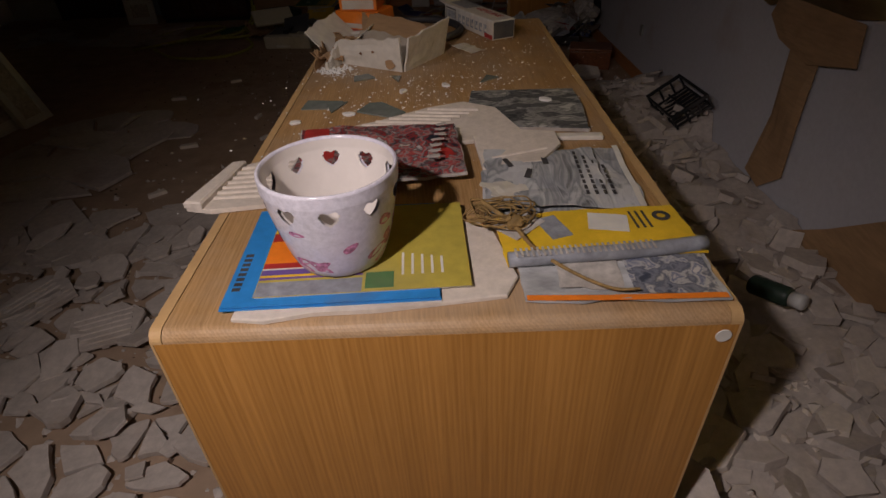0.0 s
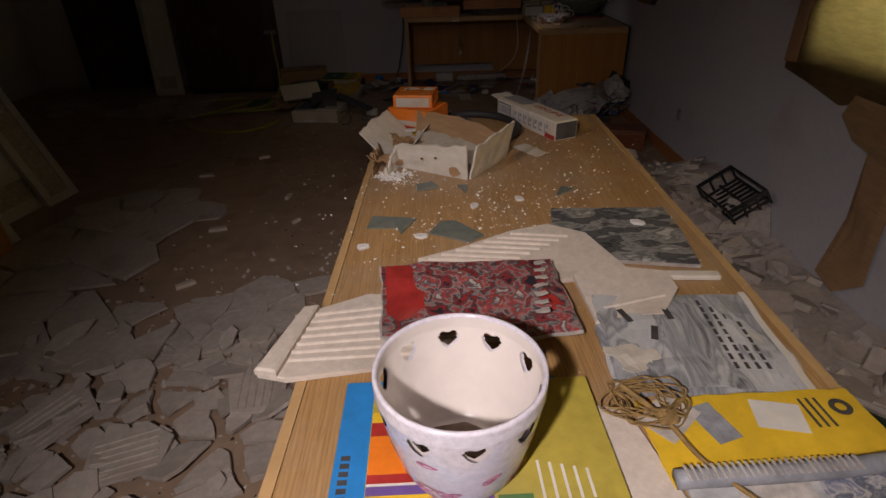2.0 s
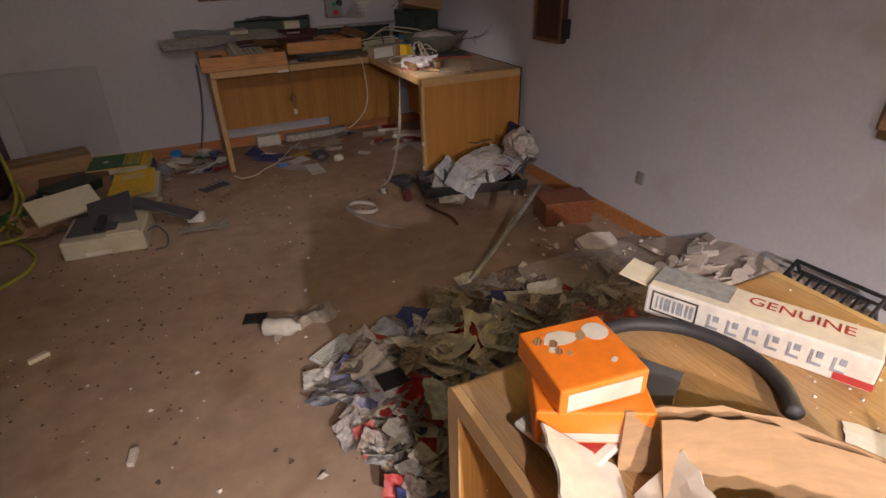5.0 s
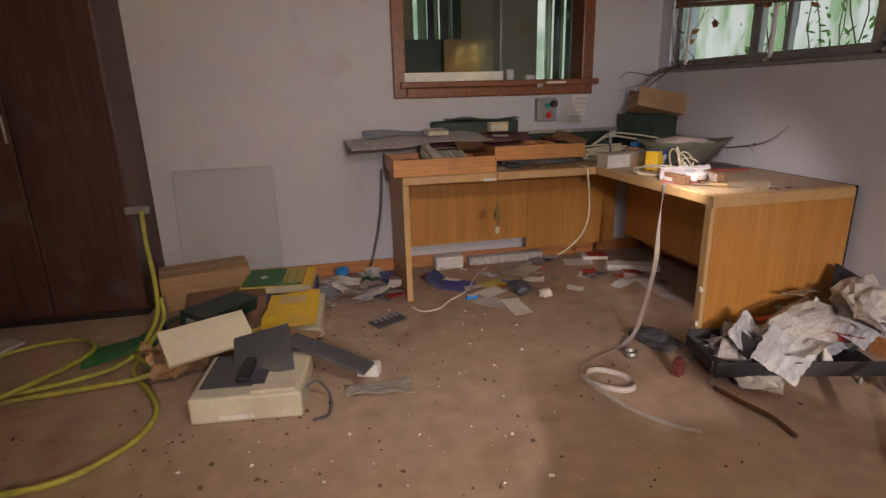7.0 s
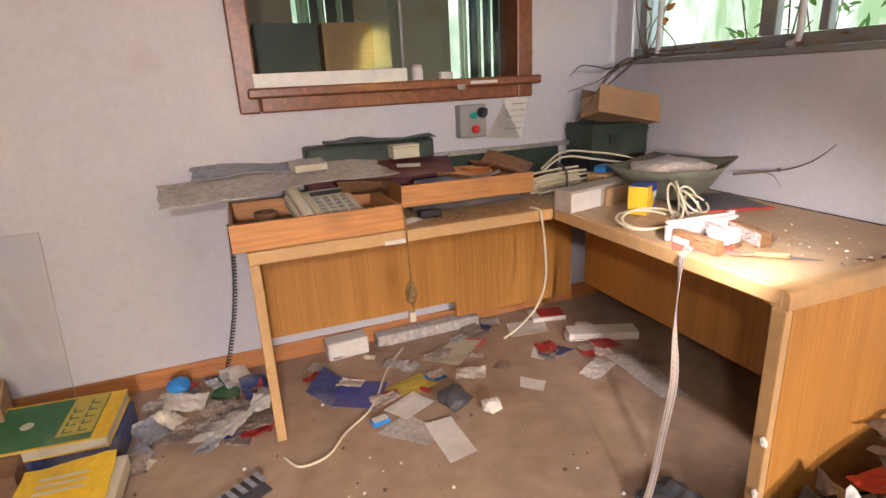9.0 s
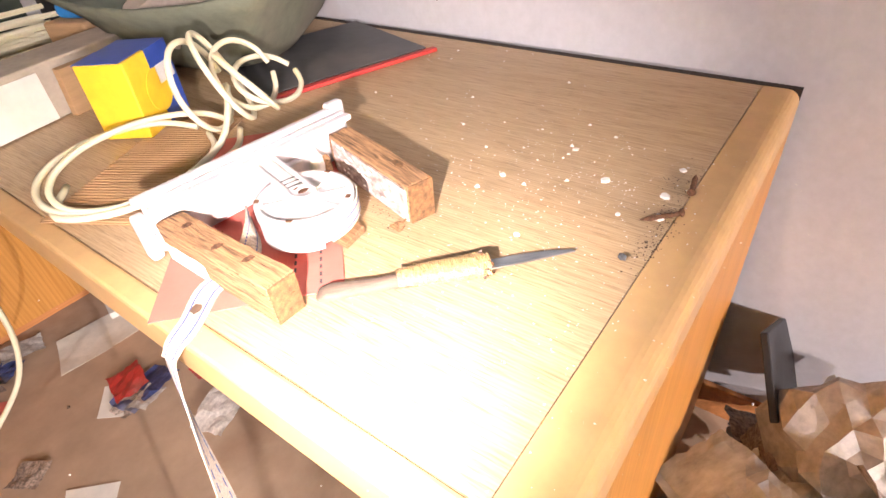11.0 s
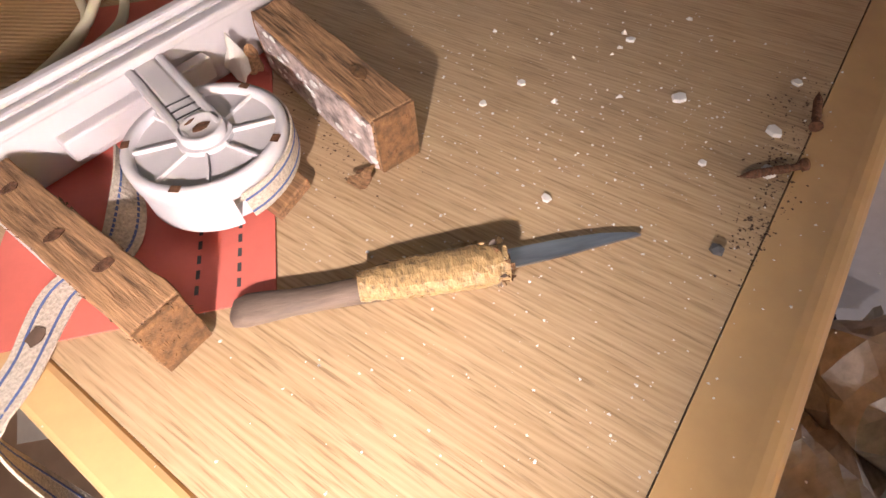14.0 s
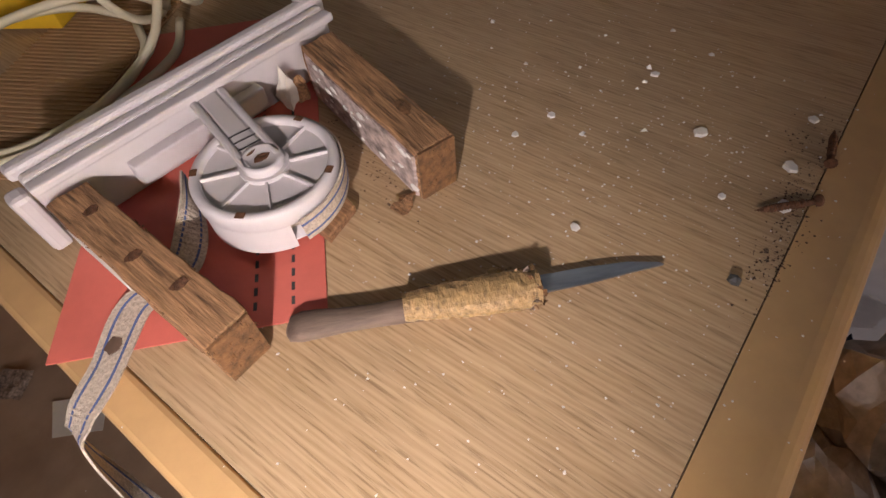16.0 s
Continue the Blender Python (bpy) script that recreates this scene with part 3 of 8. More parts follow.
for k, (x, w) in enumerate(((1.70, 0.10), (1.87, 0.06), (2.02, 0.05), (3.13, 0.09), (3.3, 0.05), (3.42, 0.03), (3.52, 0.035), (3.66, 0.02))):
    bm = bmesh.new()
    seg = 10
    for i in range(seg):
        a0, a1 = x + w * i / seg, x + w * (i + 1) / seg
        y0, y1 = 10.05 + 0.02 * math.sin(i * 1.4), 10.05 + 0.02 * math.sin((i + 1) * 1.4)
        v = [bm.verts.new(q) for q in ((a0, y0, 0.45), (a1, y1, 0.45), (a1, y1, 2.35), (a0, y0, 2.35))]
        bm.faces.new(v)
    bmesh.ops.solidify(bm, geom=bm.faces[:], thickness=0.003)
    solo("curtain_strip", bm, CURTAIN, pose(0, 0, 0), "pale vertical curtain strip hanging in daylight behind the window", "curtain", "curtain strips")
structure("curtain_drop", boxes((1.80, 1.868, 10.0, 10.02, 0.4, 2.4), (1.932, 2.018, 10.0, 10.02, 0.4, 2.4), (2.07, 2.16, 10.0, 10.02, 0.4, 2.4), (3.22, 3.29, 10.0, 10.02, 0.3, 2.4), (3.36, 3.41, 10.0, 10.02, 0.3, 2.4), (3.46, 3.51, 10.0, 10.02, 0.3, 2.4), (3.56, 3.65, 10.0, 10.02, 0.3, 2.4), (3.69, 3.95, 10.0, 10.02, 0.3, 2.4)), DKGREEN)


def carton(name, w, d, h, m, label, mat=CARD, tape=True, flaps=False, group=""):
    """A cardboard box with walls of its own thickness."""
    t = 0.004
    c = thing(name, m, label, "box", group)
    part("carton_wall", bbox(-w / 2, w / 2, -d / 2, -d / 2 + t, 0, h, 0.001), mat, c)
    part("carton_wall", bbox(-w / 2, w / 2, d / 2 - t, d / 2, 0, h, 0.001), mat, c)
    part("carton_wall", bbox(-w / 2, -w / 2 + t, -d / 2 + t, d / 2 - t, 0, h), mat, c)
    part("carton_wall", bbox(w / 2 - t, w / 2, -d / 2 + t, d / 2 - t, 0, h), mat, c)
    part("carton_base", bbox(-w / 2 + t, w / 2 - t, -d / 2 + t, d / 2 - t, 0, t), mat, c)
    if flaps:
        part("flap", bbox(-w / 2, w / 2, -d * 0.45, 0, 0, t), mat, c, "raised flap", pose(0, -d / 2, h, -28))
        part("flap", bbox(-w / 2, w / 2, 0, d * 0.45, 0, t), mat, c, "raised flap", pose(0, d / 2, h, 60))
    else:
        part("lid", bbox(-w / 2, w / 2, -d / 2, d / 2, h, h + t, 0.001), mat, c)
        if tape:
            part("tape", bbox(-w / 2 - 0.001, w / 2 + 0.001, -0.025, 0.025, h + t, h + t + 0.0006), TAPE, c, "strip of brown tape")
    return c


solo("shelf_unit", boxes((1.2, 3.0, 8.3, 8.7, 1.18, 1.2), (1.2, 1.23, 8.3, 8.7, 0, 1.18), (2.97, 3.0, 8.3, 8.7, 0, 1.18), (1.23, 2.97, 8.3, 8.7, 0.5, 0.52)), HARDB, pose(0, 0, 0), "brown shelf behind the inner window", "shelf")
carton("cardboard_box", 0.28, 0.3, 0.38, pose(1.735, 8.5, 1.2), "plain brown cardboard box on a shelf behind glass")
carton("dark_box", 0.33, 0.3, 0.38, pose(1.405, 8.5, 1.2), "dark olive box on a shelf behind glass", DKGREEN, False)

# corner window to the outside
cw = tagged(new("window_2"), "grey metal casement window with daylight and vines outside", kind="structure")
part("window_sill", bbox(XR - 0.012, XR + 0.2, 5.35, 7.56, 1.2865, 1.31, 0.004), ALU, cw)
part("window_frame", bbox(XR + 0.02, XR + 0.06, 5.35, 7.56, 1.312, 1.36, 0.004), ALU, cw)
for y, w in ((7.51, 0.05), (6.82, 0.07), (6.60, 0.035), (6.1, 0.06), (5.4, 0.05)):
    part("mullion", bbox(XR + 0.021, XR + 0.059, y - w / 2, y + w / 2, 1.362, 1.93, 0.004), ALU, cw)
part("window_frame", bbox(XR + 0.02, XR + 0.06, 5.35, 7.56, 1.931, 1.95, 0.003), ALU, cw)
for y0, y1 in ((6.88, 7.48), (6.63, 6.76), (6.14, 6.57), (5.44, 6.06)):
    q = part("pane", bbox(XR + 0.038, XR + 0.042, y0, y1, 1.362, 1.928), PANE, cw)
    q.visible_shadow = False
for y in (7.36, 6.66, 6.0):
    part("white_tube", tube([(XR - 0.005, y, 1.93), (XR - 0.01, y, 1.5), (XR - 0.01, y, 1.36), (XR - 0.005, y + 0.02, 1.325), (XR + 0.005, y + 0.05, 1.324)], 0.012, 8, 5), WHITE, cw, "white bent tube", smooth=True)
blind = thing("slatted_blind", pose(XR - 0.002, 7.50, 1.69, 6.2), "brown slatted blind hanging askew above a window", "blind")
for k in range(8):
    part("slat", bbox(-0.03, -0.016, -1.12, 0, 0.031 * k, 0.031 * k + 0.029, 0.004), HARDB, blind)
# white bars painted as daylight in the slots; the slat has no holes
for k in range(36):
    part("painted_light_slot", bbox(-0.0312, -0.0302, -1.11 + 0.03 * k, -1.098 + 0.03 * k, 0.004, 0.008), WHITE, blind)
structure("backdrop_garden", boxes((5.2, 5.22, 4.1, 7.78, -0.5, 4.5), (XR + 0.21, 5.22, 7.781, 7.8, -0.5, 4.5)), GARDEN)
rnd = random.Random(14)
bush = thing("garden_bush", pose(XR + 0.5, 6.9, 0.2), "sunlit green bush growing outside the window", "bush")
for k in range(16):
    x, y = rnd.uniform(-0.2, 0.7), rnd.uniform(-1.2, 0.7)
    pts = [(x, y, -0.2)] + [(x + rnd.uniform(-0.12, 0.12), y + rnd.uniform(-0.12, 0.12), 0.45 * s) for s in range(1, 5)]
    part("branch", tube(pts, 0.007, 5, 3, 0.4), TWIG, bush)
    bm = bmesh.new()
    for i in range(26):
        q = Vector(pts[rnd.choice((2, 3, 4))]) + Vector((rnd.uniform(-0.14, 0.14), rnd.uniform(-0.14, 0.14), rnd.uniform(-0.25, 0.25)))
        mm = pose(q.x, q.y, q.z, rnd.uniform(-70, 70), rnd.uniform(-70, 70), rnd.uniform(0, 360))
        le, wi = rnd.uniform(0.02, 0.045), rnd.uniform(0.006, 0.014)
        bm.faces.new([bm.verts.new(mm @ Vector(c)) for c in ((-le, 0, 0), (-le * 0.3, -wi, 0.003), (le * 0.4, -wi * 0.8, 0.003), (le, 0, 0), (le * 0.4, wi * 0.8, 0.003), (-le * 0.3, wi, 0.003))])
    part("foliage", bm, SPRIG, bush)
rnd = random.Random(4)
vine = thing("dry_vine", pose(XR - 0.03, 7.42, 1.315), "dry brown vine growing in over the window sill", "vine")
for k in range(13):
    pts = [Vector((0, 0, 0))]
    d = Vector((rnd.uniform(-0.6, 0.3), rnd.uniform(-1.0, 0.5), rnd.uniform(0.0, 0.9)))
    if k < 3:
        pts, d = [Vector((0, 0.05, 0))], Vector((-0.9, 0.1, -0.15 - 0.15 * k))
    for s in range(5):
        d += Vector((rnd.uniform(-0.4, 0.4), rnd.uniform(-0.4, 0.4), rnd.uniform(-0.45, 0.3)))
        n_ = pts[-1] + d.normalized() * rnd.uniform(0.06, 0.12)
        n_.x, n_.y = min(n_.x, 0.08), min(n_.y, 0.2)
        if n_.x > -0.06:
            n_.z = max(n_.z, 0.006)
        pts.append(n_)
    part("stem", tube(pts, 0.004 if k > 2 else 0.006, 5, 4, 0.35), TWIG, vine)
for k in range(26):
    bm = sheet(rnd.uniform(0.03, 0.06), rnd.uniform(0.02, 0.04), 3, 3, 0.01, k, 0.0006, 20, 0.006)
    x, y, z = rnd.uniform(0.0, 0.035), rnd.uniform(-1.1, 0.05), rnd.choice((0.0, 0.0, 0.02, rnd.uniform(0.05, 0.3)))
    part("leaf", bm, LEAF, vine, "", pose(x, y, z + 0.003, rnd.uniform(-60, 60) if z > 0.03 else 0, rnd.uniform(-60, 60) if z > 0.03 else 0, rnd.uniform(0, 360)))

# boarded window
bw = tagged(new("window_3"), "window boarded over with brown cardboard, light seeping through", kind="structure")
part("window_frame", boxes((XR + 0.02, XR + 0.06, 1.5, 3.68, 0.952, 1.0), (XR + 0.02, XR + 0.06, 1.5, 3.68, 1.9, 1.948), (XR + 0.02, XR + 0.06, 1.5, 1.55, 1.0, 1.9), (XR + 0.02, XR + 0.06, 3.63, 3.68, 1.0, 1.9), (XR + 0.02, XR + 0.06, 2.56, 2.62, 1.0, 1.9)), ALU, bw)
structure("backdrop_boarded_window", bbox(XR + 0.45, XR + 0.47, 2.0, 3.5, 1.4, 2.7), DAY_CARD)


def wall_card(name, outline, off, mat, parent, label="", seed=0):
    """A sheet of cardboard against the outer wall, with an outline in y and z, slightly buckled."""
    bm = bmesh.new()
    n = len(outline)
    cy, cz = sum(o[0] for o in outline) / n, sum(o[1] for o in outline) / n
    rings = []
    for f in (1.0, 0.66, 0.33):
        ring = []
        for y, z in outline:
            yy, zz = cy + (y - cy) * f, cz + (z - cz) * f
            x = XR - off - 0.008 * noise.noise(Vector((yy * 3, zz * 3, seed))) - (0.006 if f < 1 else 0.0)
            ring.append(bm.verts.new((x, yy, zz)))
        rings.append(ring)
    mid = bm.verts.new((XR - off - 0.01, cy, cz))
    for a, b in zip(rings, rings[1:]):
        for i in range(n):
            bm.faces.new((a[i], a[(i + 1) % n], b[(i + 1) % n], b[i]))
    for i in range(n):
        bm.faces.new((rings[-1][i], rings[-1][(i + 1) % n], mid))
    bmesh.ops.recalc_face_normals(bm, faces=bm.faces)
    bmesh.ops.solidify(bm, geom=bm.faces[:], thickness=0.004)
    return part(name, bm, mat, parent, label)


cardp = thing("window_cardboard", pose(0, 0, 0), "brown cardboard nailed over a window, torn along its lower edge", "cardboard")
wall_card("cardboard_sheet", [(3.79, 0.84), (3.6, 0.815), (3.37, 0.775), (3.2, 0.83), (3.0, 0.80), (2.7, 0.86), (2.3, 0.82), (1.9, 0.86), (1.4, 0.84), (1.38, 1.4), (1.4, 2.0), (2.4, 2.02), (3.3, 2.02), (3.76, 2.0), (3.765, 1.4)], 0.012, CARD_T, cardp, "", 1)
wall_card("cardboard_sheet", [(3.79, 0.87), (3.70, 0.88), (3.69, 1.95), (3.77, 1.96)], 0.026, CARD, cardp, "", 2)
wall_card("hanging_flap", [(3.32, 0.75), (3.22, 0.68), (3.0, 0.64), (2.75, 0.70), (2.78, 0.83), (3.28, 0.835)], 0.024, CARD, cardp, "torn hanging flap", 3)
wall_card("hanging_flap", [(3.13, 0.66), (3.12, 0.4), (3.18, 0.12), (3.06, 0.09), (2.93, 0.2), (2.94, 0.42), (2.95, 0.66)], 0.016, CARD, cardp, "torn hanging strip", 5)
wall_card("hanging_flap", [(2.80, 0.03), (2.55, 0.20), (2.3, 0.40), (2.05, 0.42), (2.0, 0.25), (2.3, 0.06), (2.6, 0.02)], 0.05, CARD, cardp, "fallen piece leaning on the wall", 4)

# wall box with conduit on the outer wall
hb = thing("wall_panel", pose(XR, 5.72, 0.94), "brown wooden panel with a black socket on the wall", "panel")
part("panel_board", bbox(-0.045, -0.001, -0.13, 0.15, 0, 0.36, 0.006), BROWN, hb)
part("panel_rim", boxes((-0.05, -0.0455, -0.13, 0.15, 0, 0.02), (-0.05, -0.0455, -0.13, -0.11, 0.02, 0.36), (-0.05, -0.0455, 0.13, 0.15, 0.02, 0.36)), HARDB, hb)
part("socket", bbox(-0.045, -0.002, -0.165, -0.132, 0.03, 0.14, 0.004), BLACK, hb, "black socket box")
solo("wall_outlet", bbox(-0.012, 0, -0.025, 0.025, -0.035, 0.035, 0.004), GREY, pose(XR, 4.83, 0.33), "small grey broken outlet on the wall", "outlet")

# switch box on the back wall
sw = thing("switch_box", pose(2.145, YB, 0.985), "grey switch box with green and red buttons on the wall", "switch box")
part("case", bbox(-0.07, 0.07, -0.06, -0.001, 0, 0.155, 0.006), GREY, sw)
part("green_button", lathe([(0, 0), (0.016, 0), (0.016, 0.014), (0.012, 0.017), (0, 0.017)], 20), TEAL, sw, "green push button", pose(0.0, -0.06, 0.105, 90))
part("red_button", lathe([(0, 0), (0.02, 0), (0.02, 0.012), (0.014, 0.018), (0, 0.018)], 20), REDB, sw, "red push button", pose(0.01, -0.06, 0.04, 90))
part("knob", lathe([(0, 0), (0.025, 0), (0.024, 0.02), (0.02, 0.024), (0, 0.024)], 20), BLACK, sw, "black rotary knob", pose(0.045, -0.06, 0.115, 90))
part("knob_grip", bbox(-0.006, 0.006, -0.105, -0.084, -0.024, 0.024, 0.003), BLACK, sw, "", pose(0.045, 0, 0.115, 0, 20))
wp = thing("wall_notice", pose(2.36, YB - 0.004, 0.955), "white printed notice hanging loose on the wall", "paper")
bm = bmesh.new()
v = [bm.verts.new(q) for q in ((-0.13, -0.02, 0.02), (0.07, -0.012, 0.0), (0.12, -0.004, 0.24), (0.02, 0, 0.26), (-0.02, -0.004, 0.18))]
bm.faces.new(v)
bmesh.ops.solidify(bm, geom=bm.faces[:], thickness=0.0006)
part("sheet", bm, PAPER, wp)
for k in range(5):
    part("text_line", bbox(-0.03 + 0.012 * k, 0.07 + 0.006 * k, -0.0165, -0.0155, 0.05 + 0.03 * k, 0.056 + 0.03 * k), NEWS, wp)

# left side: wardrobe, doors, leaning panels
wd = thing("wardrobe", pose(-0.90, YB - 0.02, 0), "tall dark brown wooden wardrobe against the wall", "wardrobe")
part("body", bbox(-0.47, 0.47, -0.42, 0, 0.04, 2.15, 0.004), BROWN, wd)
dl = part("door", bbox(-0.468, -0.003, -0.442, -0.422, 0.06, 2.14, 0.004), BROWN, wd)
part("handle", bbox(-0.03, -0.018, -0.455, -0.4425, 1.0, 1.14, 0.003), ZINC, dl)
part("door", bbox(0.003, 0.468, -0.442, -0.422, 0.06, 2.14, 0.004), BROWN, wd)
part("plinth", bbox(-0.46, 0.46, -0.4, -0.005, 0, 0.0395), DARKGAP, wd)
wd2 = thing("door", pose(-2.2, YB - 0.005, 0), "dark brown wooden door in the far wall", "door")
part("leaf", bbox(-0.42, 0.42, -0.05, 0, 0.005, 2.05, 0.005), BROWN, wd2)
part("door_frame", boxes((-0.5, -0.425, -0.07, 0, 0, 2.13), (0.425, 0.5, -0.07, 0, 0, 2.13), (-0.425, 0.425, -0.07, 0, 2.055, 2.13)), BROWN, wd2)
part("handle", tube([(-0.35, -0.052, 1.02), (-0.35, -0.09, 1.02), (-0.25, -0.095, 1.02)], 0.009, 8), ZINC, wd2)


def panel_leaf(m, w, h, label, inset=True):
    d = thing("leaning_panel", m, label, "panel")
    part("stile", bbox(-w / 2, -w / 2 + 0.05, 0, 0.04, 0, h, 0.003), WHITE, d)
    part("stile", bbox(w / 2 - 0.05, w / 2, 0, 0.04, 0, h, 0.003), WHITE, d)
    part("rail", bbox(-w / 2 + 0.05, w / 2 - 0.05, 0, 0.04, 0, 0.05), WHITE, d)
    part("rail", bbox(-w / 2 + 0.05, w / 2 - 0.05, 0, 0.04, h - 0.05, h), WHITE, d)
    part("field", bbox(-w / 2 + 0.05, w / 2 - 0.05, 0.012, 0.028, 0.05, h - 0.05), WHITE if inset else PAPER_G, d)
    part("dirt_patch", bbox(-w / 2 + 0.06, w / 2 - 0.06, 0.0105, 0.0115, 0.07, 0.2), PAPER_G, d)
    return d


panel_leaf(pose(-1.60, 7.22, 0.0, -6, 0, 3), 0.30, 1.75, "narrow white shutter leaf leaning against the dark wardrobe")
cab = thing("low_cabinet", pose(-0.885, 3.55, 0), "low oak-veneered cabinet beside the rubble", "cabinet")
part("body", bbox(-0.80, 0, 0, 0.17, 0.0, 0.80, 0.006), VENEER_V, cab)
part("top", bbox(-0.81, 0.008, -0.008, 0.178, 0.8005, 0.83, 0.012), VENEER_H, cab)
panel_leaf(pose(-1.16, 4.12, 0, -18, 0, 80), 0.70, 1.9, "white door leaf leaning sideways among rubble", True)
panel_leaf(pose(-1.05, 4.42, 0, -22, 0, 80), 0.24, 1.9, "narrow white frame leaning against a door leaf", False)
panel_leaf(pose(-0.965, 3.82, 0, -19, 0, 84), 0.1, 1.75, "thin white batten leaning against a door leaf", True)

# ---- desks ----
H = 0.74


def u_desk(name, length, depth, m, label, modesty, strips=(True, True)):
    """A desk with two end panels and a top whose ends are rounded over; x along the depth, y along the length."""
    t, r = 0.045, 0.02
    d = thing(name, m, label, "desk")

    def bent(x0, x1, grow):
        # the profile of the top with both ends rounded, in y and z
        pts = []
        for k in range(7):
            a = math.pi - k * math.pi / 12
            pts.append((r + (r + grow) * math.cos(a), H - r + (r + grow) * math.sin(a)))
        for k in range(7):
            a = math.pi / 2 - k * math.pi / 12
            pts.append((length - r + (r + grow) * math.cos(a), H - r + (r + grow) * math.sin(a)))
        pts += [(length - t + 0.004, H - r), (length - t + 0.004, H - t), (t - 0.004, H - t), (t - 0.004, H - r)]
        bm = bmesh.new()
        lo = [bm.verts.new((x0, y, z)) for y, z in pts]
        hi = [bm.verts.new((x1, y, z)) for y, z in pts]
        k = len(pts)
        bm.faces.new(lo[::-1])
        bm.faces.new(hi)
        for i in range(k):
            bm.faces.new((lo[i], lo[(i + 1) % k], hi[(i + 1) % k], hi[i]))
        return bm

    a, b = (0.018 if strips[0] else 0), (depth - 0.018 if strips[1] else depth)
    part("top", bent(a + 0.0012, b - 0.0012, 0), VENEER_H, d)
    part("end_panel", bbox(0.0042, depth - 0.0042, 0, t - 0.004, 0, H - r - 0.0005), VENEER_V, d)
    part("end_panel", bbox(0.0042, depth - 0.0042, length - t + 0.004, length, 0, H - r - 0.0005), VENEER_V, d)
    for on, x0, x1 in ((strips[0], 0, 0.018), (strips[1], depth - 0.018, depth)):
        if on:
            part("edge_lipping", bent(x0, x1, 0.0006), LIPPING, d)
            part("edge_lipping", bbox(x0 if x0 < 0.1 else x1 - 0.004, x0 + 0.004 if x0 < 0.1 else x1, -0.0006, t - 0.0035, 0, H - r - 0.0005), LIPPING, d)
            part("edge_lipping", bbox(x0 if x0 < 0.1 else x1 - 0.004, x0 + 0.004 if x0 < 0.1 else x1, length - t + 0.0035, length + 0.0006, 0, H - r - 0.0005), LIPPING, d)
    if modesty:
        part("modesty_panel", bbox(*modesty, t, length - t, 0.17, H - t - 0.001), VENEER_V, d)
    return d


d1 = u_desk("office_desk", 1.91, 0.885, pose(1.165, 1.565, 0), "oak-veneered office desk with rounded ends, strewn with debris", (0.62, 0.64))
part("cable_grommet", lathe([(0, 0), (0.012, 0), (0.012, 0.002), (0, 0.002)], 16), PAPER, d1, "chipped spot", pose(0.86, -0.002, 0.70, 90))

ld = thing("corner_desk", pose(1.04, 7.03, 0), "oak-veneered desk under the inner window, cluttered with drawers", "desk")
part("top", bbox(0.03, 1.18, 0.0185, 0.62, H - 0.04, H, 0.002), VENEER_H, ld)
part("edge_lipping", bbox(0, 1.18, 0, 0.017, H - 0.045, H + 0.0006, 0.004), LIPPING, ld)
part("end_panel", bbox(0, 0.028, 0.0185, 0.62, 0, H - 0.002), VENEER_V, ld)
part("edge_lipping", bbox(-0.001, 0.034, -0.001, 0.017, 0, H - 0.0455, 0.004), LIPPING, ld)
part("modesty_panel", bbox(0.035, 0.93, 0.48, 0.498, 0.2, H - 0.0405), VENEER_V, ld)
part("modesty_panel", bbox(0.93, 1.6, 0.474, 0.492, 0.12, H - 0.0405), VENEER_V, ld)
part("white_label", bbox(0.47, 0.55, -0.0025, -0.0005, H - 0.046, H - 0.03), PAPER, ld, "white paper label")

wg = thing("desk_wing", pose(0, 0, 0), "oak-veneered side desk with a rounded end and loose tools on it", "desk")
X0, X1, E = 2.224, 2.965, 6.012
part("top", slab([(X0 + 0.0255, E + 0.0493), (X1, E + 0.0495), (X1 + 0.02, 7.655), (X0 + 0.006, 7.655), (X0 + 0.006, 7.05), (X0 + 0.0255, 7.035)], H - 0.04, H), VENEER_D, wg)
part("substrate", slab([(X0 + 0.004, E + 0.02), (X1 - 0.003, E + 0.02), (X1 - 0.003, 7.0), (X0 + 0.004, 7.0)], H - 0.042, H - 0.004), DARKGAP, wg)
part("edge_lipping", bbox(X0, X0 + 0.0249, E + 0.018, 7.029, H - 0.045, H + 0.0004, 0.004), LIPPING, wg)
bm = bmesh.new()
pr = [(E + 0.0485, H + 0.0003), (E + 0.018, H + 0.0003)] + [(E + 0.018 + 0.018 * math.cos(a), H - 0.018 + 0.0183 * math.sin(a)) for a in [math.pi / 2 + k * math.pi / 12 for k in range(1, 7)]] + [(E, H - 0.05), (E + 0.0485, H - 0.05)]
lo = [bm.verts.new((X0 + 0.002, y, z)) for y, z in pr]
hi = [bm.verts.new((X1, y, z)) for y, z in pr]
bm.faces.new(lo)
bm.faces.new(hi[::-1])
for i in range(len(pr)):
    bm.faces.new((lo[i], hi[i], hi[(i + 1) % len(pr)], lo[(i + 1) % len(pr)]))
part("end_lipping", bm, LIPPING, wg, "rounded solid oak end strip")
# near-black strips paint the shade in the gap between desk and wall
part("gap_shade", slab([(X1 + 0.0006, E + 0.001), (X1 + 0.012, E + 0.001), (X1 + 0.032, 7.654), (X1 + 0.0206, 7.654)], H - 0.04, H + 0.0012), DARKGAP, wg, "dark strip painting the gap's shade along the wall")
part("gap_shade", bbox(X1 + 0.0006, X1 + 0.012, E + 0.001, E + 0.039, 0, H - 0.0405), DARKGAP, wg, "dark strip painting the gap's shade along the wall")
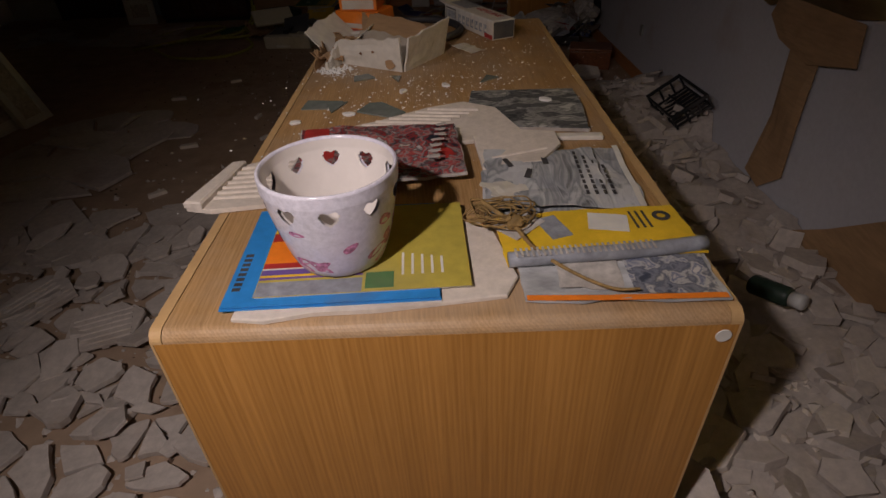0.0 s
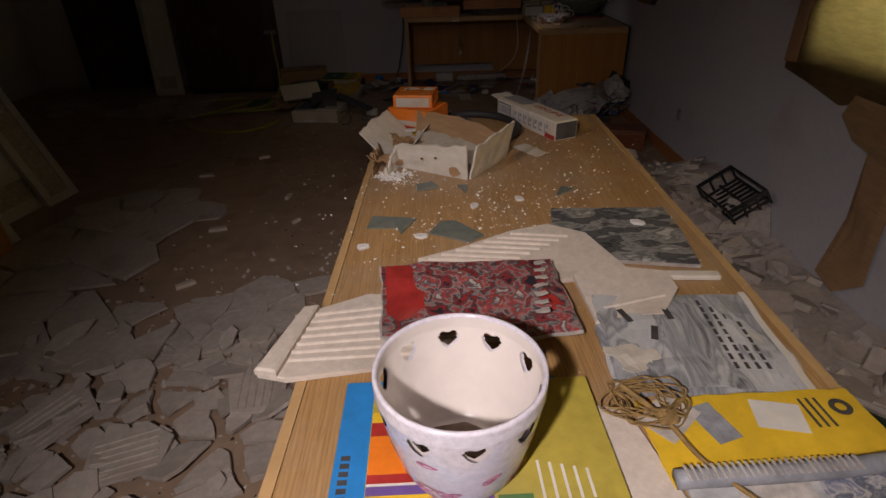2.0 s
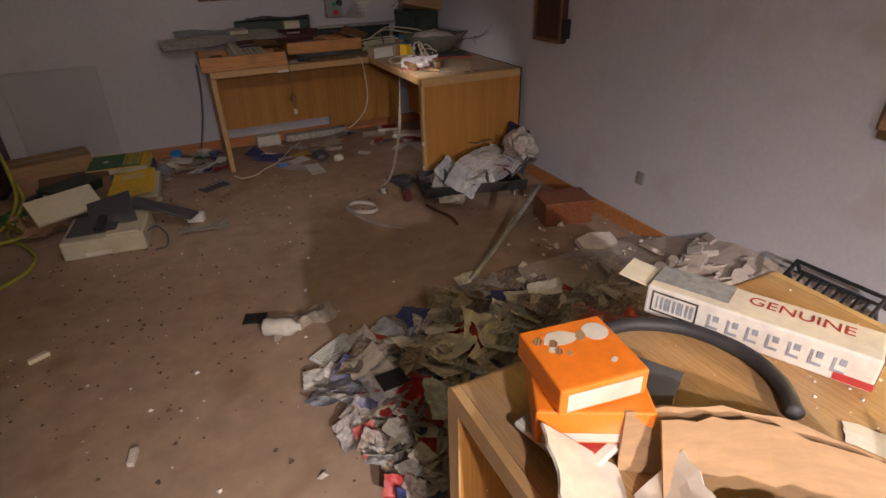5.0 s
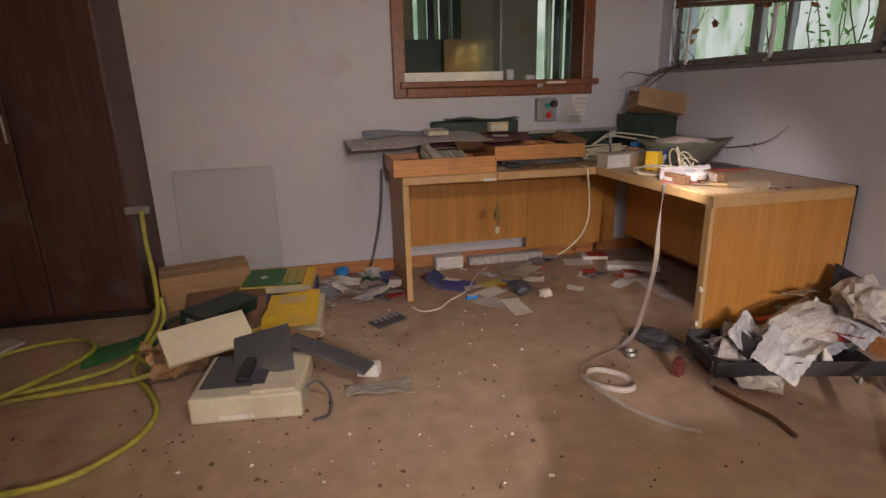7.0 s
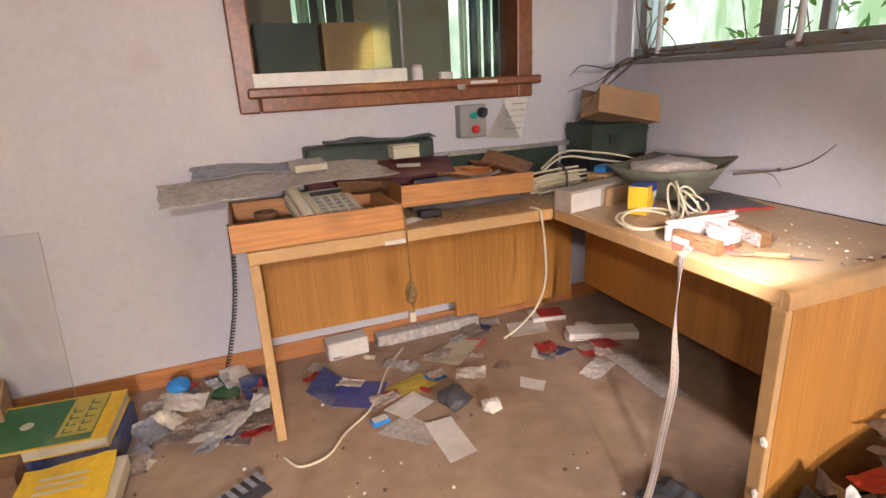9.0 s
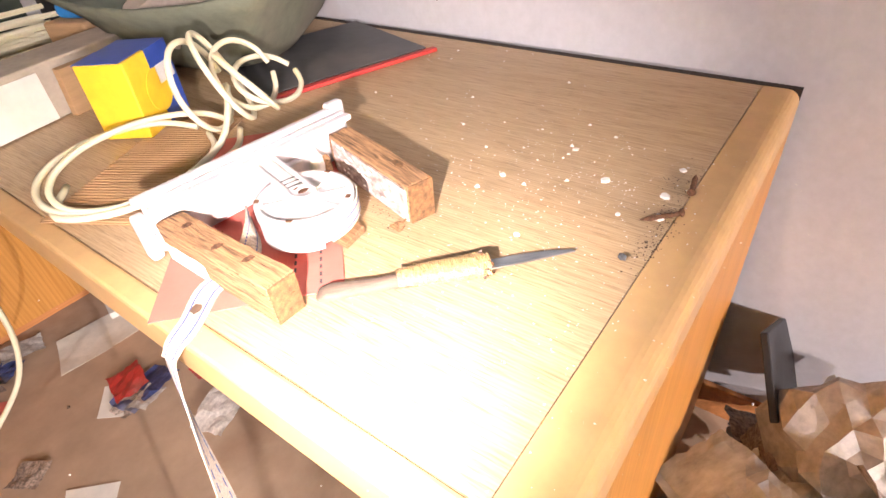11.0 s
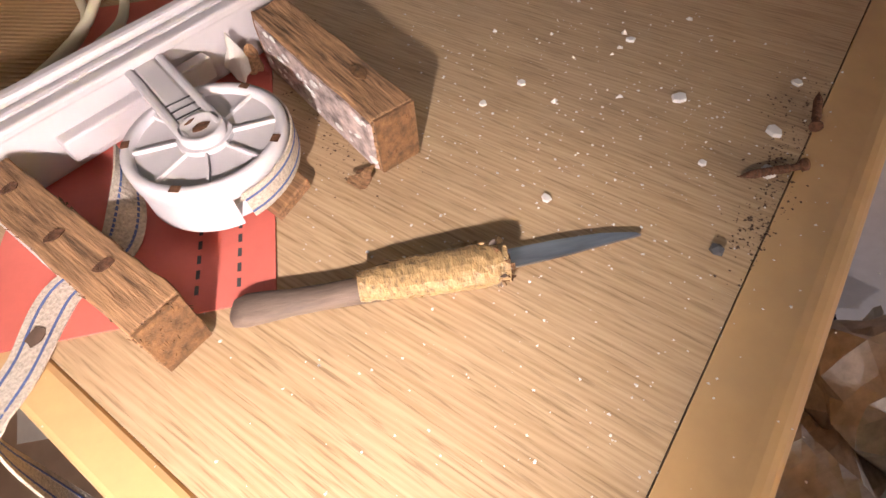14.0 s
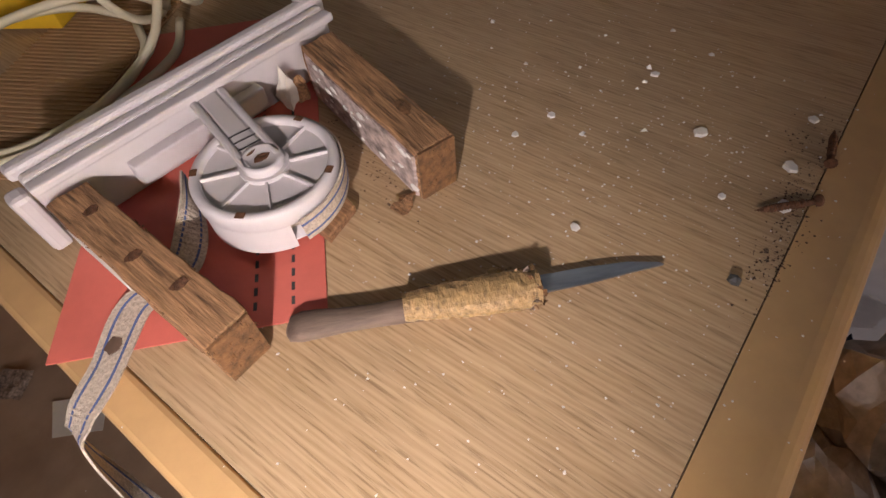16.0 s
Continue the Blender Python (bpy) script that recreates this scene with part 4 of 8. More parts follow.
part("end_panel", bbox(X0 + 0.02, X1, E, E + 0.04, 0, H - 0.0505), VENEER_V, wg)
part("edge_lipping", bbox(X0 - 0.004, X0 + 0.019, E - 0.001, E + 0.041, 0, H - 0.0505, 0.004), LIPPING, wg)
part("modesty_panel", bbox(2.72, 2.738, E + 0.041, 7.49, 0.17, H - 0.043), VENEER_V, wg)
for y, z in ((E + 0.008, 0.30), (E + 0.01, 0.13), (E + 0.012, 0.03)):
    part("chip", lump(0.012, z * 10, 0.4, 1.6, 1), CRUMB, wg, "broken white corner", pose(X0 - 0.002, y, z))


# ---- things on the long desk ----
def heart(r, k=20):
    return [(r * 16 * math.sin(a) ** 3 / 17, r * (13 * math.cos(a) - 5 * math.cos(2 * a) - 2 * math.cos(3 * a) - math.cos(4 * a)) / 17 + r * 0.15) for a in [6.283 * i / k for i in range(k)]]


def flower_pot(m):
    """A glazed pot pierced by a ring of hearts under its rim."""
    pot = thing("flower_pot", m, "pale lilac glazed flower pot with heart-shaped holes and pink petals", "flower pot")
    h, n, holes = 0.166, 260, 10

    def radius(z):
        u = z / h
        return 0.066 + 0.041 * min(1, (u * 1.12) ** 0.6)

    zs = [0.0, 0.006, 0.02, 0.04, 0.06, 0.08, 0.095, 0.105] + [0.108 + 0.00105 * i for i in range(41)] + [0.1525, 0.156, 0.16, 0.163, h]
    hz, hr = 0.128, 0.0150
    for name, mat, off in (("outside", GLAZE, 0.0), ("inside", GLAZE_IN, -0.006)):
        bm = bmesh.new()
        grid = [[None] * n for _ in zs]
        for i, z in enumerate(zs):
            for j in range(n):
                a = 2 * math.pi * j / n
                r = radius(z) + off - (0.004 if z == 0 and off == 0 else 0)
                grid[i][j] = bm.verts.new((r * math.cos(a), r * math.sin(a), z if off == 0 else max(z, 0.008)))
        for i in range(len(zs) - 1):
            for j in range(n):
                zc = (zs[i] + zs[i + 1]) / 2
                a = (j + 0.5) / n * holes
                u = (a - math.floor(a) - 0.5) / holes * 2 * math.pi * radius(zc) / hr
                w = (zc - hz) / hr
                inside = (u * u + w * w - 0.62) ** 3 - u * u * w ** 3 * 1.3 < 0 and abs(u) < 1.2 and abs(w) < 1.2
                if not inside:
                    bm.faces.new((grid[i][j], grid[i][(j + 1) % n], grid[i + 1][(j + 1) % n], grid[i + 1][j]))
        part(name, bm, mat, pot, "", None, True)
    part("base", lathe([(0, 0.004), (0.062, 0.004), (0.062, 0.0075), (0, 0.0075)], 40), GLAZE_IN, pot)
    part("rim", lathe([(radius(h) - 0.0062, h - 0.001), (radius(h) - 0.0055, h + 0.003), (radius(h) - 0.003, h + 0.0042), (radius(h) - 0.0004, h + 0.003), (radius(h) + 0.0002, h - 0.001)], 60), GLAZE, pot, "", None, True)
    rp = random.Random(12)
    for k in range(46):
        a, z = rp.uniform(0, 6.283), rp.uniform(0.02, 0.105)
        bm = bmesh.new()
        le, wi, tilt = rp.uniform(0.010, 0.022), rp.uniform(0.004, 0.009), rp.uniform(-1.2, 1.2)
        mid, ring = None, []
        for i in range(12):
            t = 6.283 * i / 12
            u, w = le * math.cos(t), wi * math.sin(t) * (1.2 - 0.4 * math.cos(t))
            u, w = u * math.cos(tilt) - w * math.sin(tilt), u * math.sin(tilt) + w * math.cos(tilt)
            zz = max(0.004, z + w)
            r = radius(zz) + 0.0006
            ring.append(bm.verts.new((r * math.cos(a + u / r), r * math.sin(a + u / r), zz)))
        bm.faces.new(ring)
        part("petal", bm, PETAL, pot)
    part("soil", lump(0.05, 3, 0.3, 0.25, 2), SOIL, pot, "dry soil left in the pot", pose(0, 0, 0.0076))
    return pot


flower_pot(pose(1.437, 1.728, H + 0.0195, 0, 0, 8))


def stripe(parent, mat, x0, x1, y0, y1, z, name="printed_band"):
    return part(name, bbox(x0, x1, y0, y1, z, z + 0.0005), mat, parent)


# stack under the pot: plaster tile, blue folder, coloured magazine
solo("plaster_tile", slab([(-0.22, -0.115), (-0.17, -0.125), (-0.1, -0.115), (0.0, -0.118), (0.2, -0.105), (0.225, -0.06), (0.2, 0.1), (0.06, 0.14), (-0.2, 0.14)], 0, 0.008, 0.002), PLASTER_L, pose(1.50, 1.712, H + 0.001, 0, 0, 3), "pale broken ceiling tile under magazines on the desk", "tile")
bf = thing("blue_folder", pose(1.435, 1.745, H + 0.0092, 0, 0, 1.5), "bright blue card folder under a magazine", "folder")
part("cover", bbox(-0.175, 0.165, -0.14, 0.145, 0, 0.002), BLUE, bf)
part("page_block", bbox(-0.168, 0.158, -0.133, 0.138, 0.002, 0.0045), PAPER, bf)
part("cover", bbox(-0.173, 0.163, -0.138, 0.143, 0.0045, 0.0062), BLUE, bf)
for k in range(8):
    part("letter_mark", bbox(-0.165, -0.152, -0.1 + 0.013 * k, -0.092 + 0.013 * k, 0.0062, 0.0066), INK, bf)
mg = thing("magazine", pose(1.475, 1.752, H + 0.0155, 0, 0, 2), "magazine with rainbow stripes and a yellow cover half", "magazine", "magazines on the desk")
part("page_block", bbox(-0.165, 0.17, -0.125, 0.125, 0, 0.0032), PAPER, mg)
mgc = part("cover", bbox(-0.167, 0.172, -0.127, 0.127, 0.0032, 0.0036), YELLOW_D, mg)
yy = -0.126
for mat, d in ((GREYB, 0.035), (YELLOW_D, 0.006), (PURPLE, 0.006), (YELLOW, 0.006), (PURPLE, 0.014), (PAPER, 0.004), (RED, 0.014), (ORANGE, 0.045), (ORANGE, 0.02), (RED, 0.025), (YELLOW, 0.02), (YELLOW_D, 0.035), (GREYB, 0.015)):
    stripe(mgc, mat, -0.166, 0.0, yy, yy + d - 0.0005, 0.0036)
    yy += d
stripe(mgc, GREEN, 0.005, 0.05, -0.12, -0.08, 0.0036)
for k in range(5):
    stripe(mgc, PAPER, 0.062 + 0.016 * k, 0.066 + 0.016 * k, -0.09, -0.03 - 0.004 * k, 0.0037, "text_line")

# yellow leaflet, wet newspaper and the magazines beside them
bl = thing("magazine", pose(1.885, 1.665, H + 0.001, 0, 0, -2), "damp dark blue and grey magazine with curled orange edge", "magazine", "magazines on the desk")
part("page_block", sheet(0.31, 0.14, 10, 6, 0.006, 5, 0.004, 9, 0.003), NEWS, bl)
part("picture", sheet(0.13, 0.12, 6, 5, 0.003, 6, 0.0006, 9), PHOTO_GREY, bl, "dark blue picture", pose(0.08, 0.0, 0.0098))
part("picture", sheet(0.1, 0.1, 6, 5, 0.003, 7, 0.0006, 9, 0.004), PAPER_G, bl, "grey picture", pose(-0.045, 0.005, 0.0098))
part("edge_band", sheet(0.3, 0.012, 10, 2, 0.003, 8, 0.0006, 9), ORANGE, bl, "orange rim", pose(0, -0.066, 0.0094))
ym = thing("leaflet", pose(1.875, 1.765, H + 0.012, 0, 0, 3), "yellow printed leaflet with a rolled grey edge", "leaflet")
part("leaf", sheet(0.335, 0.15, 12, 8, 0.005, 9, 0.003, 7, 0.002), YELLOW, ym)
part("rolled_edge", tube([(-0.165, -0.07, 0.012), (-0.05, -0.072, 0.014), (0.06, -0.07, 0.014), (0.165, -0.062, 0.014)], 0.013, 12, 6), GREYB, ym, "rolled grey edge", None, True)
for k in range(26):
    part("rib", bbox(-0.155 + 0.009 * k, -0.1515 + 0.009 * k, -0.083, -0.060, 0.0255, 0.0268), PAPER_G, ym)
part("picture", sheet(0.07, 0.055, 5, 4, 0.002, 3, 0.0005), PAPER, ym, "printed picture", pose(0.03, 0.025, 0.0095, 0, 0, -14))
part("picture", sheet(0.04, 0.07, 5, 4, 0.002, 4, 0.0005), GREYB, ym, "printed picture", pose(-0.07, 0.02, 0.0095, 0, 0, 16))
part("picture", sheet(0.08, 0.06, 5, 4, 0.003, 14, 0.0005), PAPER_G, ym, "torn grey patch", pose(-0.13, 0.035, 0.0095, 0, 0, 40))
for k in range(3):
    part("text_line", bbox(0.075 + 0.012 * k, 0.079 + 0.012 * k, 0.0, 0.055, 0.0095, 0.0102), INK, ym)
part("seal", lathe([(0.008, 0), (0.016, 0), (0.016, 0.0008), (0.008, 0.0008)], 16), INK, ym, "", pose(0.13, 0.035, 0.0095))
nw = thing("newspaper", pose(1.85, 1.985, H + 0.001, 0, 0, -3), "water-stained grey newspaper spread on the desk", "newspaper")
part("sheet", sheet(0.31, 0.28, 14, 12, 0.010, 21, 0.004, 8, 0.004), PHOTO_NEWS, nw)
part("sheet", sheet(0.24, 0.25, 12, 10, 0.007, 22, 0.001, 9, 0.004), PHOTO_NEWS, nw, "", pose(-0.03, -0.01, 0.0135))
part("border", sheet(0.012, 0.27, 2, 10, 0.006, 23, 0.001, 8), PAPER, nw, "", pose(0.146, 0, 0.012))
for k in range(4):
    for j in range(9 - k):
        part("text_line", bbox(0.045 + 0.017 * k, 0.051 + 0.017 * k, -0.09 + 0.022 * j, -0.075 + 0.022 * j, 0.0205, 0.0212), INK, nw)
part("torn_piece", sheet(0.09, 0.06, 6, 5, 0.006, 31, 0.0008, 12, 0.008), CARD_W, nw, "curled torn scrap", pose(-0.11, -0.06, 0.018, 0, 8, 30))
for k, (x, y, r) in enumerate(((-0.1, 0.05, 20), (-0.06, 0.0, -15), (-0.02, 0.06, 5))):
    part("ink_mark", bbox(-0.006, 0.006, -0.02, 0.02, 0, 0.0006), INK, nw, "", pose(x, y, 0.021, 0, 0, r))

# mouldy board, ribbed tiles and the red magazine
mb = thing("mouldy_board", pose(1.845, 2.395, H + 0.001, 0, 0, -3), "board black with mould lying on the desk", "board")
part("board", slab([(-0.17, -0.12), (0.14, -0.155), (0.15, 0.0), (0.145, 0.135), (-0.15, 0.13)], 0, 0.012, 0.002), PHOTO_MOULD, mb)
part("page_block", slab([(-0.168, -0.122), (0.14, -0.157), (0.145, -0.15), (-0.165, -0.115)], 0.001, 0.009), PAPER_G, mb)
solo("folder_spine", bbox(-0.14, 0.14, -0.012, 0.012, 0, 0.012, 0.003), CARD_W, pose(1.86, 2.2, H + 0.001, 0, 0, -3), "pale folder spine between papers on the desk", "folder")


def ribbed_tile(points, m, label, ribs, along, mat=PLASTER_L):
    """A ceiling tile, face down: its back carries parallel ribs."""
    t = thing("ribbed_tile", m, label, "tile", "broken ribbed tiles")
    part("plate", slab(points, 0, 0.010, 0.0015), mat, t)
    for a, b in ribs:
        (x0, y0), (x1, y1) = a, b
        bm = tube([(x0, y0, 0.0095), ((x0 + x1) / 2, (y0 + y1) / 2, 0.0097), (x1, y1, 0.0095)], along, 8, 2)
        part("rib", bm, mat, t)
    return t


ribbed_tile([(-0.26, -0.05), (-0.17, 0.0), (-0.05, 0.09), (0.04, 0.13), (0.13, 0.09), (0.2, -0.06), (0.13, -0.1), (0.0, -0.13), (-0.12, -0.12)], pose(1.62, 2.305, H + 0.006, 1.5, 0, -6),
            "pale broken ceiling tile with a ribbed back", [((-0.235 + 1.5 * max(0.0, 0.021 * k - 0.045), -0.095 + 0.021 * k), (-0.05 + 1.1 * max(0.0, 0.021 * k - 0.045), -0.10 + 0.021 * k)) for k in range(9)], 0.0055)
ribbed_tile([(-0.09, -0.08), (0.04, -0.095), (0.11, -0.03), (0.12, 0.03), (-0.02, 0.1), (-0.07, 0.07)], pose(1.77, 2.13, H + 0.014, 2, -2, 12),
            "pale broken tile fragment with a crumbled face", [((-0.06, -0.05), (0.07, -0.045))], 0.004)
rt = ribbed_tile([(-0.17, -0.085), (-0.12, -0.105), (0.02, -0.1), (0.13, -0.12), (0.2, -0.05), (0.17, 0.1), (0.02, 0.125), (-0.1, 0.08)], pose(1.255, 2.02, H + 0.002, 0, 1.0, 8),
                 "pale ribbed ceiling tile jutting over the desk edge", [((-0.12 + 0.0 * k, -0.06 + 0.021 * k), (0.12, -0.075 + 0.025 * k)) for k in range(7)], 0.005)
part("raised_rim", slab([(-0.172, -0.088), (-0.135, -0.1), (-0.075, 0.085), (-0.105, 0.082)], 0.01, 0.024, 0.004), PLASTER_L, rt)
rm = thing("magazine", pose(1.475, 2.085, H + 0.026, 2, 2, 6), "warped magazine with a red and black photo cover", "magazine", "magazines on the desk")
part("page_block", sheet(0.36, 0.235, 12, 9, 0.022, 44, 0.006, 4.5, 0.004), PAPER_G, rm)
part("cover", sheet(0.355, 0.23, 12, 9, 0.022, 44, 0.0012, 4.5, 0.002), PHOTO_RED, rm, "", pose(0, 0, 0.0065))
part("picture", sheet(0.07, 0.22, 3, 9, 0.018, 44, 0.0010, 4.5), RED, rm, "red strip", pose(-0.135, 0, 0.0105))
rq = random.Random(77)
for k in range(9):
    part("picture", sheet(rq.uniform(0.03, 0.07), rq.uniform(0.02, 0.045), 4, 4, 0.003, 50 + k, 0.0006, 6, 0.006), (PHOTO_GREY, PHOTO_RED, RED)[k % 3], rm, "", pose(rq.uniform(-0.12, 0.14), rq.uniform(-0.09, 0.09), 0.0165 + 0.0005 * k, rq.uniform(-3, 3), rq.uniform(-3, 3), rq.choice((20, 25, 110, 115))))
for k in range(7):
    part("title_mark", sheet(0.026, 0.010, 3, 2, 0.001, 90 + k, 0.0006, 6, 0.003), PAPER_G, rm, "", pose(0.145 - 0.006 * k, 0.075 - 0.026 * k, 0.037, 0, 0, 10))

# dry stems and wire by the pot
st = thing("dried_plant", pose(1.70, 1.80, H + 0.022), "tangle of dry brown stems beside the flower pot", "stems")
rs = random.Random(3)
for k in range(16):
    pts, a = [], rs.uniform(0, 6.28)
    for s in range(6):
        a += rs.uniform(0.6, 1.2)
        pts.append((0.012 + rs.uniform(0.02, 0.07) * math.cos(a), 0.01 + rs.uniform(0.015, 0.055) * math.sin(a), 0.003 + 0.004 * (k % 6) + rs.uniform(0, 0.012)))
    part("stem", tube(pts, 0.0017, 5, 5, 0.6), STEM, st)
part("stem", tube([(-0.02, 0.03, 0.03), (0.03, -0.02, 0.012), (0.06, -0.09, 0.006), (0.11, -0.155, 0.004), (0.16, -0.195, 0.003), (0.2, -0.2, 0.004)], 0.0042, 7, 6, 0.5), STEM, st, "long curved stem")
part("knot", lump(0.016, 2, 0.4, 0.8), STEM, st, "woody knot", pose(0.035, -0.02, 0.004))

# glass shards, crumbs
for k, (x, y, r, pts) in enumerate(((1.445, 2.43, -20, [(-0.06, -0.03), (0.05, -0.045), (0.075, 0.0), (-0.02, 0.055), (-0.055, 0.04)]), (1.27, 2.50, 10, [(-0.06, -0.03), (0.03, -0.05), (0.06, 0.0), (-0.04, 0.03)]),
                                    (1.31, 2.47, 60, [(-0.04, -0.02), (0.05, -0.01), (0.0, 0.03)]), (1.36, 2.72, 20, [(-0.03, -0.02), (0.04, -0.02), (0.03, 0.03), (-0.02, 0.025)]), (1.47, 2.70, 75, [(-0.03, -0.02), (0.03, -0.01), (0.02, 0.02)]), (1.75, 2.66, 40, [(-0.03, -0.012), (0.05, -0.015), (0.03, 0.02)]))):
    solo("glass_shard", slab(pts, 0, 0.004), SHARD, pose(x, y, H + 0.0012, 2.5 * (k % 3), 0, r), "dusty greenish glass shard on the desk", "shard", "glass shards")
for k, (x, y) in enumerate(((1.36, 2.41), (1.42, 2.25), (1.5, 2.58), (1.63, 2.62), (1.9, 2.43), (1.22, 2.36))):
    solo("plaster_chip", slab(rough_poly(random.Random(k + 60), 0.02, 7, 0.7), 0, 0.006, 0.002), CRUMB, pose(x, y, H + 0.001 if k != 4 else H + 0.0135, 0, 0, 40 * k), "white plaster chip lying on the desk", "plaster chip", "plaster chips")
crumbs("plaster_crumbs", [(1.5, 2.55, 0.2, 0.2, 300), (1.75, 2.8, 0.15, 0.25, 120), (1.28, 2.78, 0.035, 0.025, 130), (1.9, 3.0, 0.08, 0.2, 60), (1.35, 2.47, 0.05, 0.05, 60), (1.65, 2.62, 0.1, 0.06, 70)], CRUMB, "white plaster crumbs strewn over the desk top", "crumbs", H + 0.0008, (0.0012, 0.005), 7)
crumbs("fine_dust", [(1.6, 2.65, 0.22, 0.35, 700)], CRUMB, "fine plaster dust on the desk top", "dust", H + 0.0006, (0.0008, 0.0022), 8)

# torn tray of white card with brown lining
tr = thing("cardboard_tray", pose(0, 0, H + 0.001), "torn soiled white cardboard tray with brown lining", "cardboard tray")


def bent_wall(name, a, b, za, zb, lean, mat, label="", seed=1, thick=0.006, ragged=0.008, bulge=0.0):
    """A card wall between two ground points, of two heights, leaning outwards, with an uneven torn top."""
    a, b = Vector((*a, 0)), Vector((*b, 0))
    d = (b - a).normalized()
    out = Vector((d.y, -d.x, 0))
    r_ = random.Random(seed)
    bm = bmesh.new()
    cols, rows_ = 12, 5
    g = []
    for i in range(cols + 1):
        f = i / cols
        top = za + (zb - za) * f + r_.uniform(-1, 1) * ragged
        col = []
        for j in range(rows_ + 1):
            u = j / rows_
            q = a.lerp(b, f) + out * (lean * u * top + bulge * math.sin(f * math.pi) * u + 0.004 * noise.noise(Vector((f * 5, u * 3, seed)))) + Vector((0, 0, u * top))
            col.append(bm.verts.new(q))
        g.append(col)
    for i in range(cols):
        for j in range(rows_):
            bm.faces.new((g[i][j], g[i + 1][j], g[i + 1][j + 1], g[i][j + 1]))
    bmesh.ops.recalc_face_normals(bm, faces=bm.faces)
    bmesh.ops.solidify(bm, geom=bm.faces[:], thickness=thick)
    return part(name, bm, mat, tr, label)


part("tray_base", slab([(1.275, 2.895), (1.487, 2.78), (1.605, 2.965), (1.34, 3.15), (1.27, 3.05)], 0, 0.004), CARD_I, tr)
bent_wall("side", (1.268, 2.905), (1.492, 2.775), 0.078, 0.108, 0.06, CARD_W, "", 1, 0.006, 0.005)
bent_wall("side", (1.494, 2.777), (1.625, 2.975), 0.106, 0.128, 0.22, CARD_W, "", 2, 0.006, 0.004)
bent_wall("side", (1.615, 2.99), (1.315, 3.19), 0.062, 0.102, 0.15, CARD, "brown inner side", 3, 0.006, 0.003, 0.05)
bent_wall("side", (1.312, 3.19), (1.212, 2.985), 0.098, 0.078, 1.25, CARD_W, "white side folded outwards", 4, 0.005, 0.004)
bent_wall("lining", (1.515, 2.835), (1.285, 2.975), 0.050, 0.072, 1.25, CARD_I, "curled grey lining", 5, 0.004, 0.004, 0.03)
bent_wall("lining", (1.565, 2.915), (1.305, 3.085), 0.070, 0.100, 0.95, CARD, "curled brown lining", 6, 0.004, 0.004, 0.04)
bent_wall("lining", (1.305, 3.14), (1.262, 2.93), 0.075, 0.06, -0.9, CARD_W, "white inner slope", 7, 0.004, 0.004)
bent_wall("torn_layer", (1.213, 2.995), (1.198, 2.815), 0.05, 0.022, 0.3, CARD, "peeled brown layer", 8, 0.003, 0.012)
bent_wall("torn_layer", (1.24, 2.945), (1.222, 2.83), 0.07, 0.03, -0.35, CARD, "peeled brown layer", 9, 0.003, 0.014)
bent_wall("torn_layer", (1.275, 2.895), (1.240, 2.815), 0.072, 0.018, 0.1, CARD_W, "torn white strip", 10, 0.009, 0.006)
for k, (x, y, a, w, h_) in enumerate(((1.30, 3.02, 40, 0.09, 0.10), (1.275, 2.985, 15, 0.07, 0.09), (1.225, 2.90, 70, 0.06, 0.11))):
    part("torn_layer", sheet(w, h_, 8, 8, 0.03, 70 + k, 0.003, 16, 0.008), CARD, tr, "peeled brown layer", pose(x, y, 0.012 + 0.02 * (k < 2), -12 + 9 * k, 14, a))
for k, (u, z) in enumerate(((0.10, 0.045), (0.15, 0.055), (0.215, 0.022))):
    part("stain", slab(rough_poly(random.Random(k), 0.006 + 0.016 * (k == 2), 9, 0.7), 0, 0.0006), (HARDB, HARDB, CARD)[k], tr, "", pose(1.268 + 0.865 * u - 0.006, 2.905 - 0.502 * u - 0.0105, z, 86, 0, -30))
crumbs("insulation_crumbs", [(1.245, 2.81, 0.018, 0.012, 70), (1.27, 2.83, 0.03, 0.012, 40)], CRUMB, "heap of white crumbs beside the torn tray", "crumbs", H + 0.0008, (0.005, 0.013), 9)

